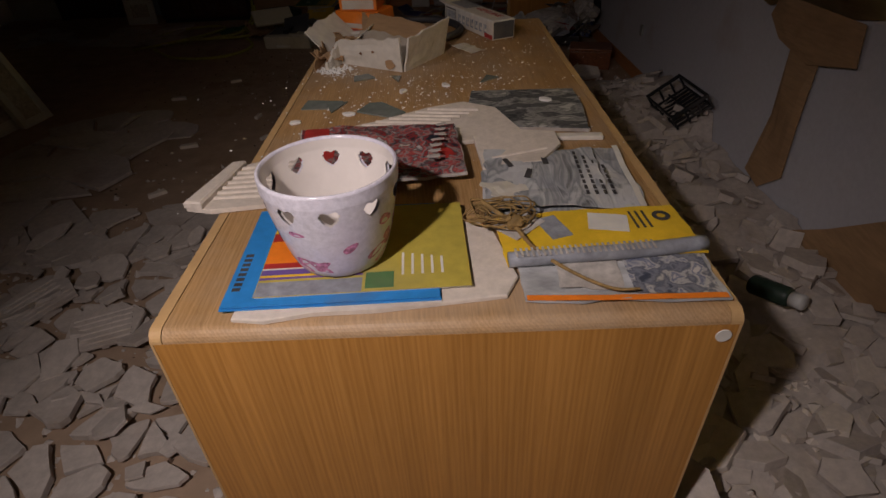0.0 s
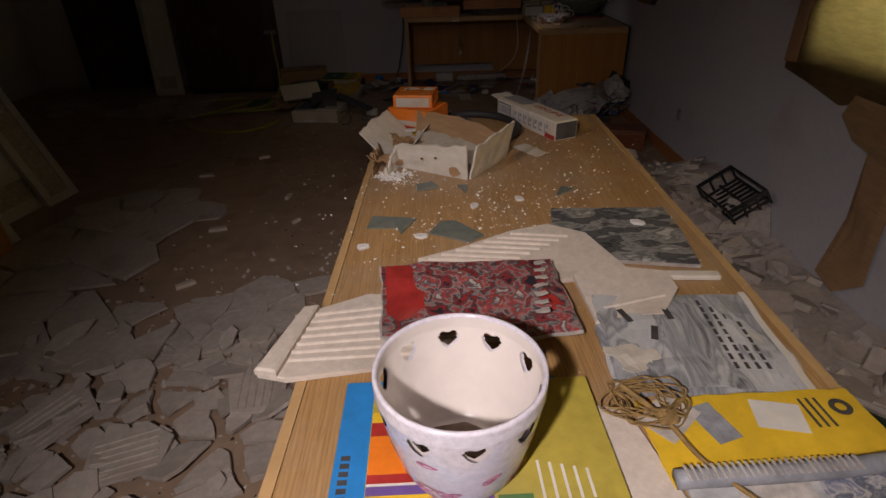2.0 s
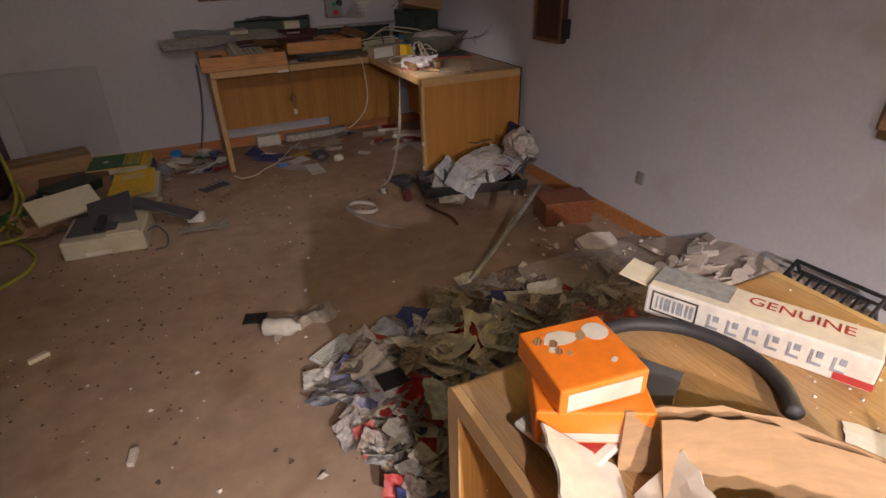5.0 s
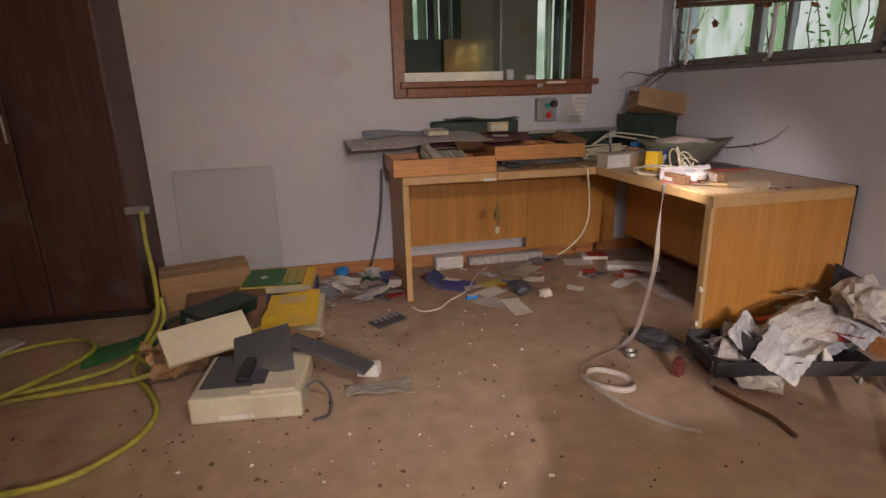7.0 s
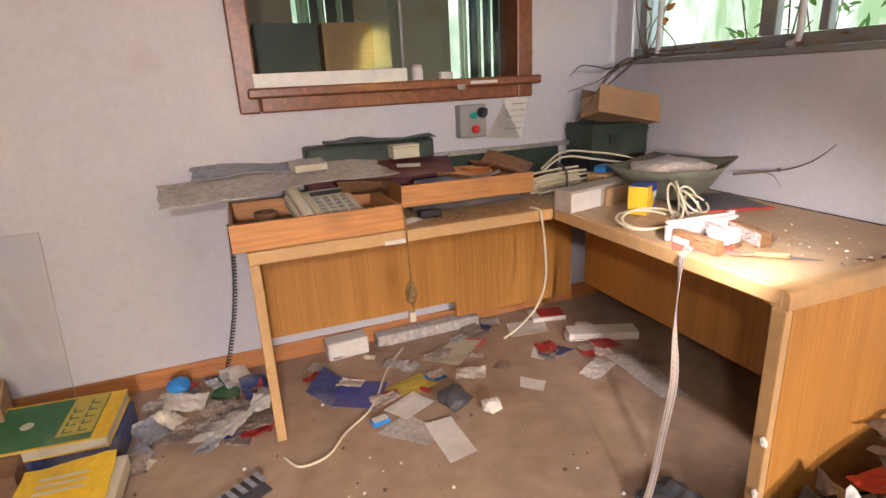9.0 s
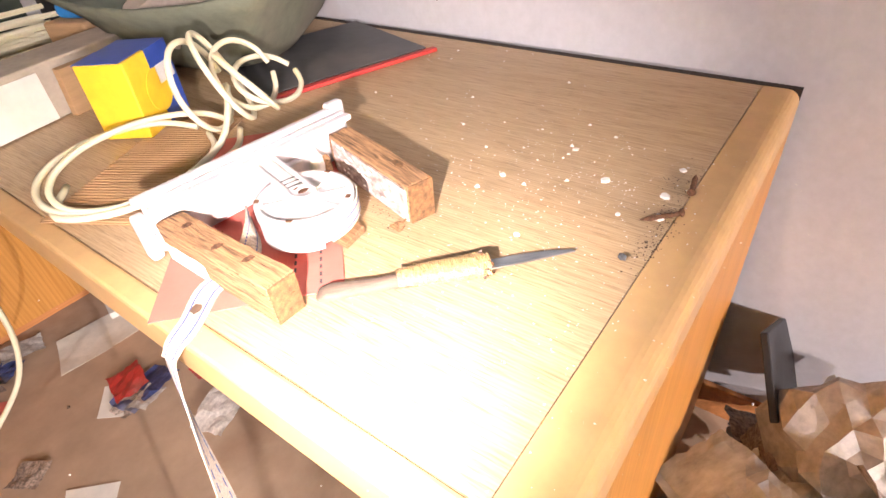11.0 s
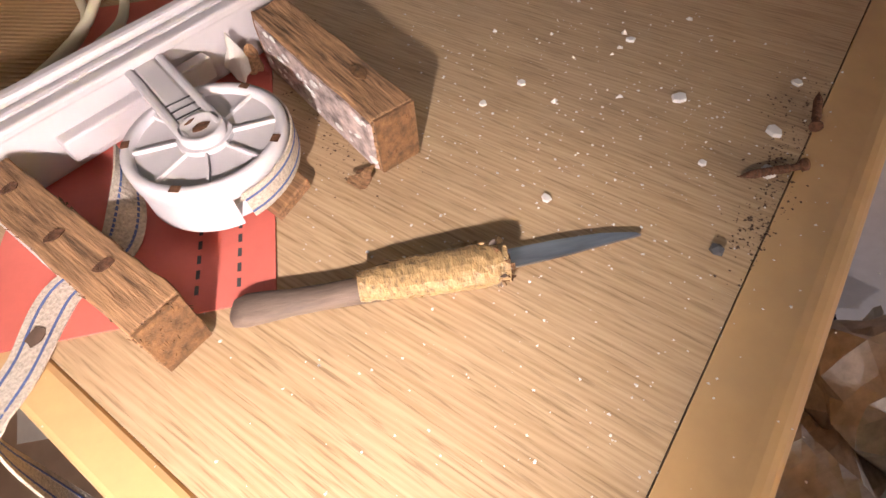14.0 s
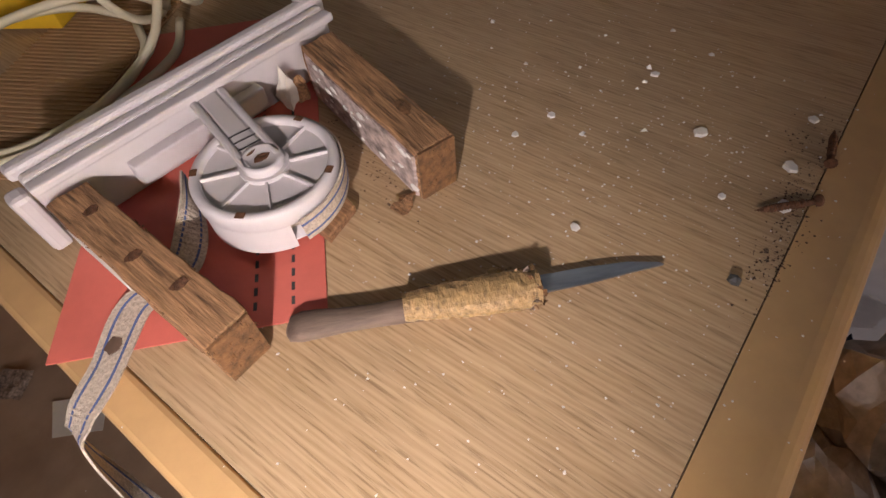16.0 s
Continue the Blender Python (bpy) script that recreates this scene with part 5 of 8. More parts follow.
# pile of orange boxes
for k, (x, y, z, r, w, d, hh, mat) in enumerate(((1.335, 3.275, 0.0, -25, 0.17, 0.13, 0.022, YELLOW), (1.305, 3.265, 0.023, 14, 0.17, 0.14, 0.012, PAPER), (1.322, 3.285, 0.036, -28, 0.178, 0.15, 0.066, ORANGE), (1.315, 3.298, 0.103, -8, 0.148, 0.145, 0.048, ORANGE))):
    bx = thing("orange_box", pose(x, y, H + 0.001 + z, 0, 0, r), ("yellow flattened carton at the bottom of a pile", "white printed leaflet pressed in a pile of boxes", "orange carton crushed under another one", "orange carton with a torn pale top")[k], "box", "pile of orange cartons")
    part("carton", bbox(-w / 2, w / 2, -d / 2, d / 2, 0, hh, 0.004), mat, bx)
    if k >= 2:
        part("front_label", bbox(-w / 2 + 0.012, w / 2 - 0.012, -d / 2 - 0.0012, -d / 2 - 0.0002, 0.006, hh * (0.35 if k == 2 else 0.8)), CARD_W, bx, "faded pale front")
        rw = random.Random(k * 7)
        for i in range(9):
            u, v = rw.uniform(-0.06, 0.055), rw.uniform(-0.04, 0.04)
            part("print_mark", slab([(q[0] * 0.5, q[1]) for q in rough_poly(rw, rw.uniform(0.008, 0.02), 6, 0.7)], hh, hh + 0.0004 + 0.00004 * i), (CARD_W, TIMBER, CARD)[i % 3], bx, "", pose(u, v, 0.0001, 0, 0, -35 + rw.uniform(-12, 12)))
        part("worn_patch", slab(rough_poly(random.Random(k + 4), 0.035, 9, 0.6), hh, hh + 0.0005), CARD_W, bx, "worn pale patch", pose(-0.02, 0.035, 0.0001))
    if k == 3:
        part("round_mark", lathe([(0, 0), (0.022, 0), (0.022, 0.0007), (0, 0.0007)], 20), PAPER, bx, "", pose(0.045, 0.035, hh))
    if k == 1:
        stripe(bx, RED, -0.078, 0.0, -0.054, -0.02, 0.0121)
        stripe(bx, BLUE, 0.01, 0.07, -0.05, -0.025, 0.0121)
solo("dark_booklet", bbox(-0.07, 0.07, -0.045, 0.045, 0, 0.008, 0.001), DKGREY, pose(1.445, 3.27, H + 0.024, 0, -12, 30), "dark grey booklet slipped out of the pile", "booklet")

# long carton
lb = thing("long_box", pose(1.775, 3.315, H + 0.001, 0, 0, -65) @ Matrix.Diagonal((0.85, 0.85, 1, 1)), "long white and red printed carton with worn corners", "box")
part("carton", bbox(-0.24, 0.24, -0.058, 0.058, 0, 0.072, 0.005), CARD_W, lb)
part("end_flap", bbox(-0.325, -0.2405, -0.05, 0.05, 0.035, 0.038, 0.001), CARD_W, lb, "open end flap", pose(0, 0, 0, 0, 6))
part("grey_panel", bbox(-0.236, -0.06, -0.03, 0.056, 0.0722, 0.0728), GREYB, lb)
letters("GENUINE", 0.05, RED, lb, pose(0.08, 0.016, 0.0727), "printed_word")
part("frame_print", boxes((-0.225, -0.115, -0.0592, -0.0584, 0.012, 0.016), (-0.225, -0.115, -0.0592, -0.0584, 0.058, 0.062), (-0.225, -0.221, -0.0592, -0.0584, 0.016, 0.058), (-0.119, -0.115, -0.0592, -0.0584, 0.016, 0.058)), INK, lb)
for k in range(9):
    part("bar", bbox(-0.212 + 0.01 * k, -0.208 + 0.01 * k + 0.002 * (k % 3), -0.0592, -0.0584, 0.022, 0.052), GREYB, lb)
for k in range(7):
    part("pictogram", boxes((-0.09 + 0.042 * k, -0.065 + 0.042 * k, -0.0592, -0.0584, 0.018, 0.024), (-0.09 + 0.042 * k, -0.084 + 0.042 * k, -0.0592, -0.0584, 0.024, 0.05), (-0.078 + 0.042 * k, -0.066 + 0.042 * k, -0.0592, -0.0584, 0.036, 0.05)), GREYB, lb)
part("red_corner", bbox(0.17, 0.241, -0.0594, -0.0586, 0.004, 0.02), RED, lb)
part("dark_end", bbox(0.2405, 0.2415, -0.052, 0.052, 0.006, 0.066), DKGREY, lb)
solo("rubber_hose", tube([(1.44, 3.42, H + 0.016), (1.50, 3.45, H + 0.016), (1.58, 3.44, H + 0.016), (1.66, 3.38, H + 0.016), (1.70, 3.28, H + 0.016), (1.685, 3.19, H + 0.016), (1.64, 3.13, H + 0.016)], 0.0145, 12, 8), HOSE, pose(0, 0, 0), "bent piece of dark rubber hose on the desk", "hose", "", True)
solo("green_jar", lathe([(0, 0), (0.04, 0), (0.045, 0.01), (0.045, 0.07), (0.03, 0.085), (0.03, 0.1), (0.026, 0.1), (0.026, 0.086), (0.04, 0.07), (0.04, 0.006), (0, 0.006)], 24), glass("green_glass", (0.25, 0.4, 0.3)), pose(2.15, 3.86, 0.17), "dusty green glass jar among the rubble", "jar", "", True)
solo("card_scrap", sheet(0.06, 0.13, 5, 6, 0.006, 91, 0.001, 12, 0.004), CARD_W, pose(1.72, 3.02, H + 0.001, 0, 0, 35), "soiled card scrap on the desk", "card")

# ---- things on the corner desk ----


def drawer(m, w, d, h, label):
    t = thing("drawer", m, label, "drawer", "pulled-out drawers")
    part("front", bbox(-w / 2, w / 2, -d / 2, -d / 2 + 0.018, 0, h, 0.003), DRAWER, t)
    part("side", bbox(-w / 2 + 0.004, -w / 2 + 0.016, -d / 2 + 0.0185, d / 2, 0.004, h - 0.006), DRAWER, t)
    part("side", bbox(w / 2 - 0.016, w / 2 - 0.004, -d / 2 + 0.0185, d / 2, 0.004, h - 0.006), DRAWER, t)
    part("back", bbox(-w / 2 + 0.0165, w / 2 - 0.0165, d / 2 - 0.012, d / 2, 0.004, h - 0.01), DRAWER, t)
    part("bottom", bbox(-w / 2 + 0.0165, w / 2 - 0.0165, -d / 2 + 0.0185, d / 2 - 0.0125, 0.004, 0.01), HARDB, t)
    return t


drawer(pose(1.295, 7.275, H + 0.001), 0.60, 0.46, 0.095, "orange-brown wooden drawer lying on the desk full of office things")
solo("flat_case", bbox(-0.25, 0.25, -0.16, 0.16, 0, 0.045, 0.006), DKGREY, pose(1.95, 7.42, H + 0.001), "flat dark case under a wooden drawer", "case")
drawer(pose(1.93, 7.38, H + 0.0465, 0, 0, -2), 0.58, 0.40, 0.085, "orange-brown wooden drawer propped on a flat case")
dv = thing("telephone", pose(1.345, 7.26, H + 0.045, 15, 0, 8) @ Matrix.Diagonal((1.15, 1.1, 1, 1)), "dusty beige push-button telephone in a drawer", "telephone")
part("body", bbox(-0.11, 0.11, -0.12, 0.12, 0, 0.05, 0.012), CREAM, dv)
part("handset", tube([(-0.085, -0.11, 0.06), (-0.085, -0.09, 0.07), (-0.085, 0.0, 0.072), (-0.085, 0.09, 0.07), (-0.085, 0.115, 0.06)], 0.021, 10, 5), CREAM, dv, "", None, True)
for i in range(4):
    for j in range(5):
        part("key", bbox(-0.03 + 0.03 * i, -0.01 + 0.03 * i, -0.09 + 0.028 * j, -0.072 + 0.028 * j, 0.0505, 0.056, 0.002), GREY, dv)
part("display", bbox(-0.03, 0.085, 0.06, 0.09, 0.0505, 0.053), DKGREY, dv)
solo("black_pouch", bbox(-0.06, 0.06, -0.03, 0.03, 0, 0.025, 0.008), BLACK, pose(1.06, 7.12, H + 0.012, 0, 0, 20), "black pouch in the corner of a drawer", "pouch")
solo("paper_scrap", sheet(0.07, 0.06, 4, 4, 0.02, 5, 0.001, 15, 0.006), PAPER, pose(1.045, 7.2, H + 0.012, 0, 0, 0), "crumpled white scrap in a drawer", "paper")
solo("tape_roll", lathe([(0.02, 0), (0.045, 0), (0.045, 0.05), (0.02, 0.05), (0.02, 0)], 28), HARDB, pose(1.13, 7.36, H + 0.012), "roll of brown tape in a drawer", "tape", "", True)
solo("hardboard_piece", sheet(0.30, 0.17, 8, 5, 0.02, 17, 0.004, 5, 0.004, 0.05), HARDB, pose(1.535, 7.36, H + 0.085, 0, 8, 68), "curled brown hardboard piece between two drawers", "hardboard")
gb = thing("grey_board", pose(1.21, 7.40, H + 0.165, 10, -1, 6), "warped grey board across a drawer, overhanging the desk", "board")
part("board", sheet(0.88, 0.25, 14, 6, 0.018, 61, 0.004, 2.5, 0.01), PAPER_G, gb)
solo("grey_board", sheet(0.62, 0.16, 10, 5, 0.016, 62, 0.004, 3, 0.01), GREYB, pose(1.19, 7.55, H + 0.20, 8, 1, 3), "dark grey warped board leaning on other boards", "board")
bk = thing("book", pose(1.32, 7.42, H + 0.205, 8, 0, 10), "closed book with cream page edges on a board", "book")
part("page_block", bbox(-0.065, 0.065, -0.045, 0.045, 0.002, 0.026), CREAM, bk)
part("cover", bbox(-0.067, 0.067, -0.047, 0.046, 0, 0.0018), PAPER_G, bk)
part("cover", bbox(-0.067, 0.067, -0.047, 0.046, 0.0262, 0.028), PAPER_G, bk)
gf = thing("green_file", pose(1.62, 7.60, H + 0.18, 0, 0, 0), "dark green box file lying against the wall", "file")
part("body", bbox(-0.29, 0.29, -0.06, 0.06, 0, 0.09, 0.012), DKGREEN, gf)
part("flap", sheet(0.5, 0.12, 8, 4, 0.02, 71, 0.003, 4, 0.006), DKGREEN, gf, "", pose(0.05, -0.01, 0.09))
solo("box_file", bbox(-0.30, 0.30, -0.06, 0.06, 0, 0.178, 0.006), MAROON, pose(1.62, 7.60, H + 0.001), "stack of dark folders at the back of the desk", "folders")
mf = thing("maroon_folder", pose(1.74, 7.42, H + 0.165, 8, 1, -14), "maroon folder with a white label on a drawer", "folder")
part("cover", sheet(0.38, 0.26, 8, 6, 0.014, 81, 0.004, 4, 0.004), MAROON, mf)
part("label", sheet(0.1, 0.05, 3, 3, 0.002, 82, 0.0008), PAPER, mf, "white oval label", pose(0.0, -0.03, 0.02))
pb = thing("card_box", pose(1.74, 7.47, H + 0.205, 0, 0, 4), "small cream card box with a dark lid line", "box")
part("carton", bbox(-0.06, 0.06, -0.035, 0.035, 0, 0.045, 0.002), CREAM, pb)
part("lid", bbox(-0.061, 0.061, -0.036, 0.036, 0.0455, 0.056, 0.002), CREAM, pb)
part("dark_line", bbox(-0.0605, 0.0605, -0.0357, 0.0357, 0.0452, 0.0478), INK, pb)
solo("blue_grey_box", bbox(-0.08, 0.08, -0.05, 0.05, 0, 0.06, 0.004), GREYB, pose(1.83, 7.33, H + 0.058, 0, 0, 6), "blue-grey plastic box in a drawer", "box")
solo("envelope", sheet(0.2, 0.11, 7, 4, 0.012, 83, 0.001, 6, 0.0, 0.02), PAPER, pose(2.06, 7.40, H + 0.09, 0, -8, -28), "white envelope with a red stripe in a drawer", "envelope")
solo("orange_paper", sheet(0.16, 0.05, 6, 3, 0.01, 84, 0.001, 6, 0.0, 0.02), ORANGE, pose(2.08, 7.43, H + 0.118, 0, -6, -30), "orange-red paper strip in a drawer", "paper")
solo("wooden_block", bbox(-0.04, 0.04, -0.06, 0.06, 0, 0.05, 0.006), TIMBER, pose(1.96, 7.40, H + 0.058, 0, 0, 12), "small wooden block in a drawer", "block")
solo("curved_hardboard", sheet(0.2, 0.24, 6, 6, 0.02, 85, 0.004, 4, 0.0, 0.04), HARDB, pose(2.2, 7.45, H + 0.10, 10, 0, 40), "curved brown hardboard sheet in a drawer", "hardboard")
solo("white_card", sheet(0.09, 0.06, 4, 3, 0.01, 86, 0.001), PAPER, pose(1.64, 7.14, H + 0.001, 0, 0, 24), "white card scrap on the desk top", "card")
solo("black_camera_case", bbox(-0.045, 0.045, -0.02, 0.02, 0, 0.03, 0.008), BLACK, pose(1.74, 7.17, H + 0.001, 0, 0, -8), "small black case on the desk top", "case")
crumbs("desk_debris", [(1.9, 7.13, 0.14, 0.03, 60), (2.05, 7.1, 0.1, 0.03, 30)], HARDB, "brown dirt crumbs on the desk top", "crumbs", H + 0.0008, (0.003, 0.009), 19)
solo("metal_rail", bbox(-0.45, 0.45, -0.012, 0.012, 0, 0.022, 0.002), ZINC, pose(2.28, 7.63, H + 0.165, 0, 0, -1), "thin metal rail along the wall behind the desk", "rail")
solo("dark_board", bbox(-0.30, 0.42, -0.02, 0.02, 0, 0.163, 0.003), DKGREEN, pose(2.2, 7.63, H + 0.001), "dark board standing behind the desk things", "board")

# cream cables, cartons
cb = thing("cable_bundle", pose(2.42, 7.32, H + 0.001), "bundle of folded cream cable", "cable")
rc = random.Random(8)
for k in range(15):
    z = 0.012 + 0.011 * (k // 2)
    o = rc.uniform(-0.05, 0.05)
    part("cable_turn", tube([(-0.16 + rc.uniform(-0.02, 0.02), -0.05 + o, z), (-0.06, -0.03 + o, z + rc.uniform(0, 0.015)), (0.06, 0.01 + o, z + rc.uniform(0, 0.015)), (0.16 + rc.uniform(-0.02, 0.02), 0.03 + o, z)], 0.0058, 6, 5), IVORY, cb)
part("tie", tube([(0.0, -0.09, 0.01), (0.0, -0.08, 0.1), (0.01, 0.0, 0.12), (0.02, 0.08, 0.1), (0.02, 0.085, 0.01)], 0.006, 6, 4), DKGREY, cb)
part("cable_turn", tube([(-0.1, -0.03, 0.1), (0.05, 0.02, 0.15), (0.2, -0.03, 0.13), (0.32, -0.12, 0.11), (0.36, -0.2, 0.1)], 0.005, 6, 6), IVORY, cb)
part("cable_turn", tube([(-0.05, 0.05, 0.1), (0.1, 0.1, 0.16), (0.25, 0.06, 0.15), (0.36, -0.03, 0.13), (0.4, -0.12, 0.11)], 0.005, 6, 6), IVORY, cb)
lc = thing("carton_strip", pose(2.46, 7.02, H + 0.001, 0, 0, 14), "long torn carton, white at one end and brown behind", "box")
part("carton", bbox(-0.25, 0.27, -0.045, 0.045, 0, 0.085, 0.004), CARD_I, lc)
part("white_end", boxes((-0.252, -0.08, -0.0468, -0.0455, 0.002, 0.075)), PAPER, lc, "white torn label")
part("flap", bbox(-0.06, 0.14, -0.06, -0.0475, 0.0, 0.08, 0.001), CARD, lc, "loose brown flap", pose(0, 0, 0, 6))
solo("blue_cloth", bbox(-0.05, 0.05, -0.03, 0.03, 0, 0.03, 0.01), BLUE, pose(2.60, 7.2, H + 0.09, 0, 0, 20), "crumpled blue cloth among cables", "cloth")
solo("cable_support", bbox(-0.07, 0.07, -0.05, 0.05, 0, 0.088, 0.006), CARD, pose(2.60, 7.2, H + 0.001, 0, 0, 20), "small brown carton under the cables", "box")
yb = thing("yellow_blue_box", pose(2.455, 6.79, H + 0.005, 0, 0, 32), "small yellow and blue carton with a white label", "box")
part("carton", bbox(-0.055, 0.055, -0.035, 0.035, 0, 0.105, 0.002), YELLOW, yb)
part("blue_half", boxes((0.0, 0.0562, -0.0362, 0.0362, 0.0, 0.1055), (-0.054, 0.0, -0.03, 0.0362, 0.1052, 0.1062)), material("blue_print", (0.03, 0.07, 0.36), 0.4, amount=0.15), yb, "blue half")
part("blue_edge", lathe([(0, 0), (0.03, 0), (0.03, 0.0008), (0, 0.0008)], 24), YELLOW, yb, "yellow curve of the print", pose(0.0, -0.0364, 0.05, 90))
part("label", bbox(0.008, 0.05, -0.0378, -0.0368, 0.055, 0.08), PAPER, yb, "white label")
cg = thing("corrugated_card", pose(2.40, 6.67, H + 0.001, 0, 0, 28), "corrugated brown cardboard lying under cable loops", "cardboard")
part("sheet", bbox(-0.15, 0.13, -0.06, 0.06, 0, 0.0016), CARD, cg)
for k in range(44):
    part("flute", bbox(-0.148 + 0.0062 * k, -0.1452 + 0.0062 * k, -0.059, 0.059, 0.0016, 0.0034), CARD, cg)
cl = thing("cable_coil", pose(2.49, 6.64, H + 0.006), "loose coil of ivory cable standing up in loops", "cable")
rl = random.Random(5)
for k, (cx, cy, rx, ry, tilt, az, z) in enumerate(((-0.13, 0.02, 0.11, 0.09, 8, 10, 0.01), (-0.11, 0.0, 0.12, 0.08, 14, 0, 0.014), (0.0, 0.03, 0.055, 0.06, 75, 30, 0.062), (0.03, 0.02, 0.05, 0.065, 68, 50, 0.066), (0.07, 0.03, 0.05, 0.05, 62, 10, 0.055), (0.05, 0.0, 0.06, 0.05, 55, 70, 0.055), (0.1, 0.02, 0.06, 0.045, 35, 20, 0.04))):
    mm = pose(cx, cy, z, tilt, 0, az)
    pts = [mm @ Vector((rx * math.cos(a), ry * math.sin(a), 0)) for a in [0.5 * i for i in range(13)]]
    for q in pts:
        q.z = max(q.z, 0.004)
    part("loop", tube(pts, 0.0042, 7, 4), IVORY, cl, "", None, True)
part("loop", tube([(-0.2, 0.05, 0.005), (-0.24, -0.02, 0.006), (-0.17, -0.08, 0.006), (-0.05, -0.06, 0.02), (0.02, 0.0, 0.06)], 0.0042, 7, 5), IVORY, cl, "", None, True)

# green metal box with a carton on it, dish and twig
solo("equipment_box", bbox(-0.17, 0.17, -0.125, 0.125, 0, 0.116, 0.006), BLACK, pose(2.83, 7.52, H + 0.001), "black equipment box in the corner of the desk", "box")
gx = thing("green_metal_box", pose(2.838, 7.51, H + 0.118, 0, 0, -3) @ Matrix.Diagonal((0.84, 1, 1, 1)), "dark green metal box standing in the corner", "box")
part("body", bbox(-0.19, 0.19, -0.12, 0.12, 0, 0.160, 0.006), DKGREEN, gx)
part("lid_rim", bbox(-0.193, 0.193, -0.123, 0.123, 0.12, 0.13), DKGREEN, gx)
part("latch", bbox(-0.08, -0.03, -0.132, -0.1235, 0.06, 0.11, 0.003), BLACK, gx)
kb = thing("open_carton", pose(2.835, 7.42, H + 0.288, -14, 12, -6) @ Matrix.Diagonal((0.86, 0.9, 0.95, 1)), "small open brown carton tilted on a metal box", "box")
part("carton_wall", bbox(-0.2, 0.2, -0.1, -0.096, 0.0, 0.135), CARD, kb)
part("carton_wall", bbox(-0.186, 0.186, 0.086, 0.09, 0.0041, 0.15), HARDB, kb)
part("carton_wall", bbox(-0.19, -0.186, -0.0955, 0.09, 0, 0.1), CARD, kb)
part("carton_wall", bbox(0.186, 0.19, -0.0955, 0.09, 0, 0.1), CARD, kb)
part("carton_base", bbox(-0.186, 0.186, -0.0955, 0.09, 0, 0.004), CARD, kb)
part("flap", bbox(0, 0.06, -0.09, 0.08, 0, 0.003), CARD, kb, "", pose(0.188, 0, 0.1, 0, 70))
ds = thing("plastic_dish", pose(2.745, 6.95, H + 0.006, 0, 0, 22), "shallow square dish of dusty green plastic, heaped with dirt", "dish")
bm = bmesh.new()
n, rows_ = 48, []
for u, z in ((0.0, 0.004), (0.5, 0.0), (0.66, 0.03), (0.85, 0.095), (1.0, 0.13), (0.985, 0.134), (0.84, 0.102), (0.64, 0.04), (0.48, 0.01), (0.0, 0.012)):
    ring = []
    for i in range(n):
        a = 2 * math.pi * i / n
        sq = 1 / max(abs(math.cos(a)), abs(math.sin(a))) ** 0.75
        lift = 0.03 * (sq - 1) * u * 2
        ring.append(bm.verts.new((0.232 * u * sq * math.cos(a), 0.20 * u * sq * math.sin(a), z + lift + 0.006 * u * noise.noise(Vector((a * 2, u, 0))))))
    rows_.append(ring)
for a_, b_ in zip(rows_[1:-1], rows_[2:-1]):
    for i in range(n):
        bm.faces.new((a_[i], a_[(i + 1) % n], b_[(i + 1) % n], b_[i]))
bm.faces.new(rows_[1])
part("dish", bm, DISH, ds, "", None, True)
part("dry_dirt", lump(0.165, 9, 0.25, 0.42, 3), PLASTER, ds, "heap of dry dirt", pose(0, 0, 0.01))
solo("red_folder", bbox(-0.17, 0.15, -0.13, 0.14, 0, 0.004, 0.001), DKGREY, pose(2.80, 6.78, H + 0.001, 0, 0, -18), "grey folder with red spine under a plastic dish", "folder")
solo("folder_spine_red", bbox(-0.16, 0.15, -0.007, 0.007, 0, 0.007, 0.002), RED, pose(2.76, 6.635, H + 0.001, 0, 0, -18), "red folder spine on the desk top", "folder")
tw = thing("twig", pose(2.93, 6.72, H + 0.09), "thin dry twig leaning from the dish to the wall", "twig")
part("stem", tube([(-0.07, 0.03, 0.02), (0.0, -0.03, 0.03), (0.03, -0.12, 0.05), (0.045, -0.2, 0.09), (0.06, -0.26, 0.15)], 0.004, 6, 5, 0.4), TWIG, tw)
part("stem", tube([(0.0, -0.03, 0.03), (0.02, -0.07, 0.02), (0.03, -0.1, -0.02)], 0.002, 5, 4, 0.4), TWIG, tw)
part("bud", lump(0.009, 3, 0.4, 1, 1), TWIG, tw, "", pose(0.02, -0.09, 0.035))
crumbs("chips_on_wing", [(2.75, 6.4, 0.09, 0.12, 26), (2.66, 6.2, 0.07, 0.06, 18), (2.86, 6.6, 0.04, 0.05, 14)], CRUMB, "white plaster chips on the side desk", "crumbs", H + 0.0006, (0.001, 0.0034), 29)
crumbs("grit_on_wing", [(2.52, 6.25, 0.13, 0.11, 700), (2.45, 6.12, 0.12, 0.05, 200), (2.62, 6.15, 0.05, 0.05, 160)], CRUMB, "fine white grit on the side desk", "grit", H + 0.0004, (0.0003, 0.0013), 30)
crumbs("brown_grit", [(2.62, 6.07, 0.045, 0.006, 150), (2.55, 6.066, 0.03, 0.006, 170), (2.53, 6.072, 0.01, 0.006, 60), (2.60, 6.072, 0.012, 0.006, 70), (2.47, 6.35, 0.03, 0.025, 160), (2.46, 6.31, 0.02, 0.02, 100), (2.66, 6.085, 0.02, 0.01, 60)], DIRT, "dark wood dust along the desk's end strip", "dust", H + 0.0004, (0.0003, 0.0012), 31)


# ---- tools at the end of the side desk ----
ZT = H + 0.001


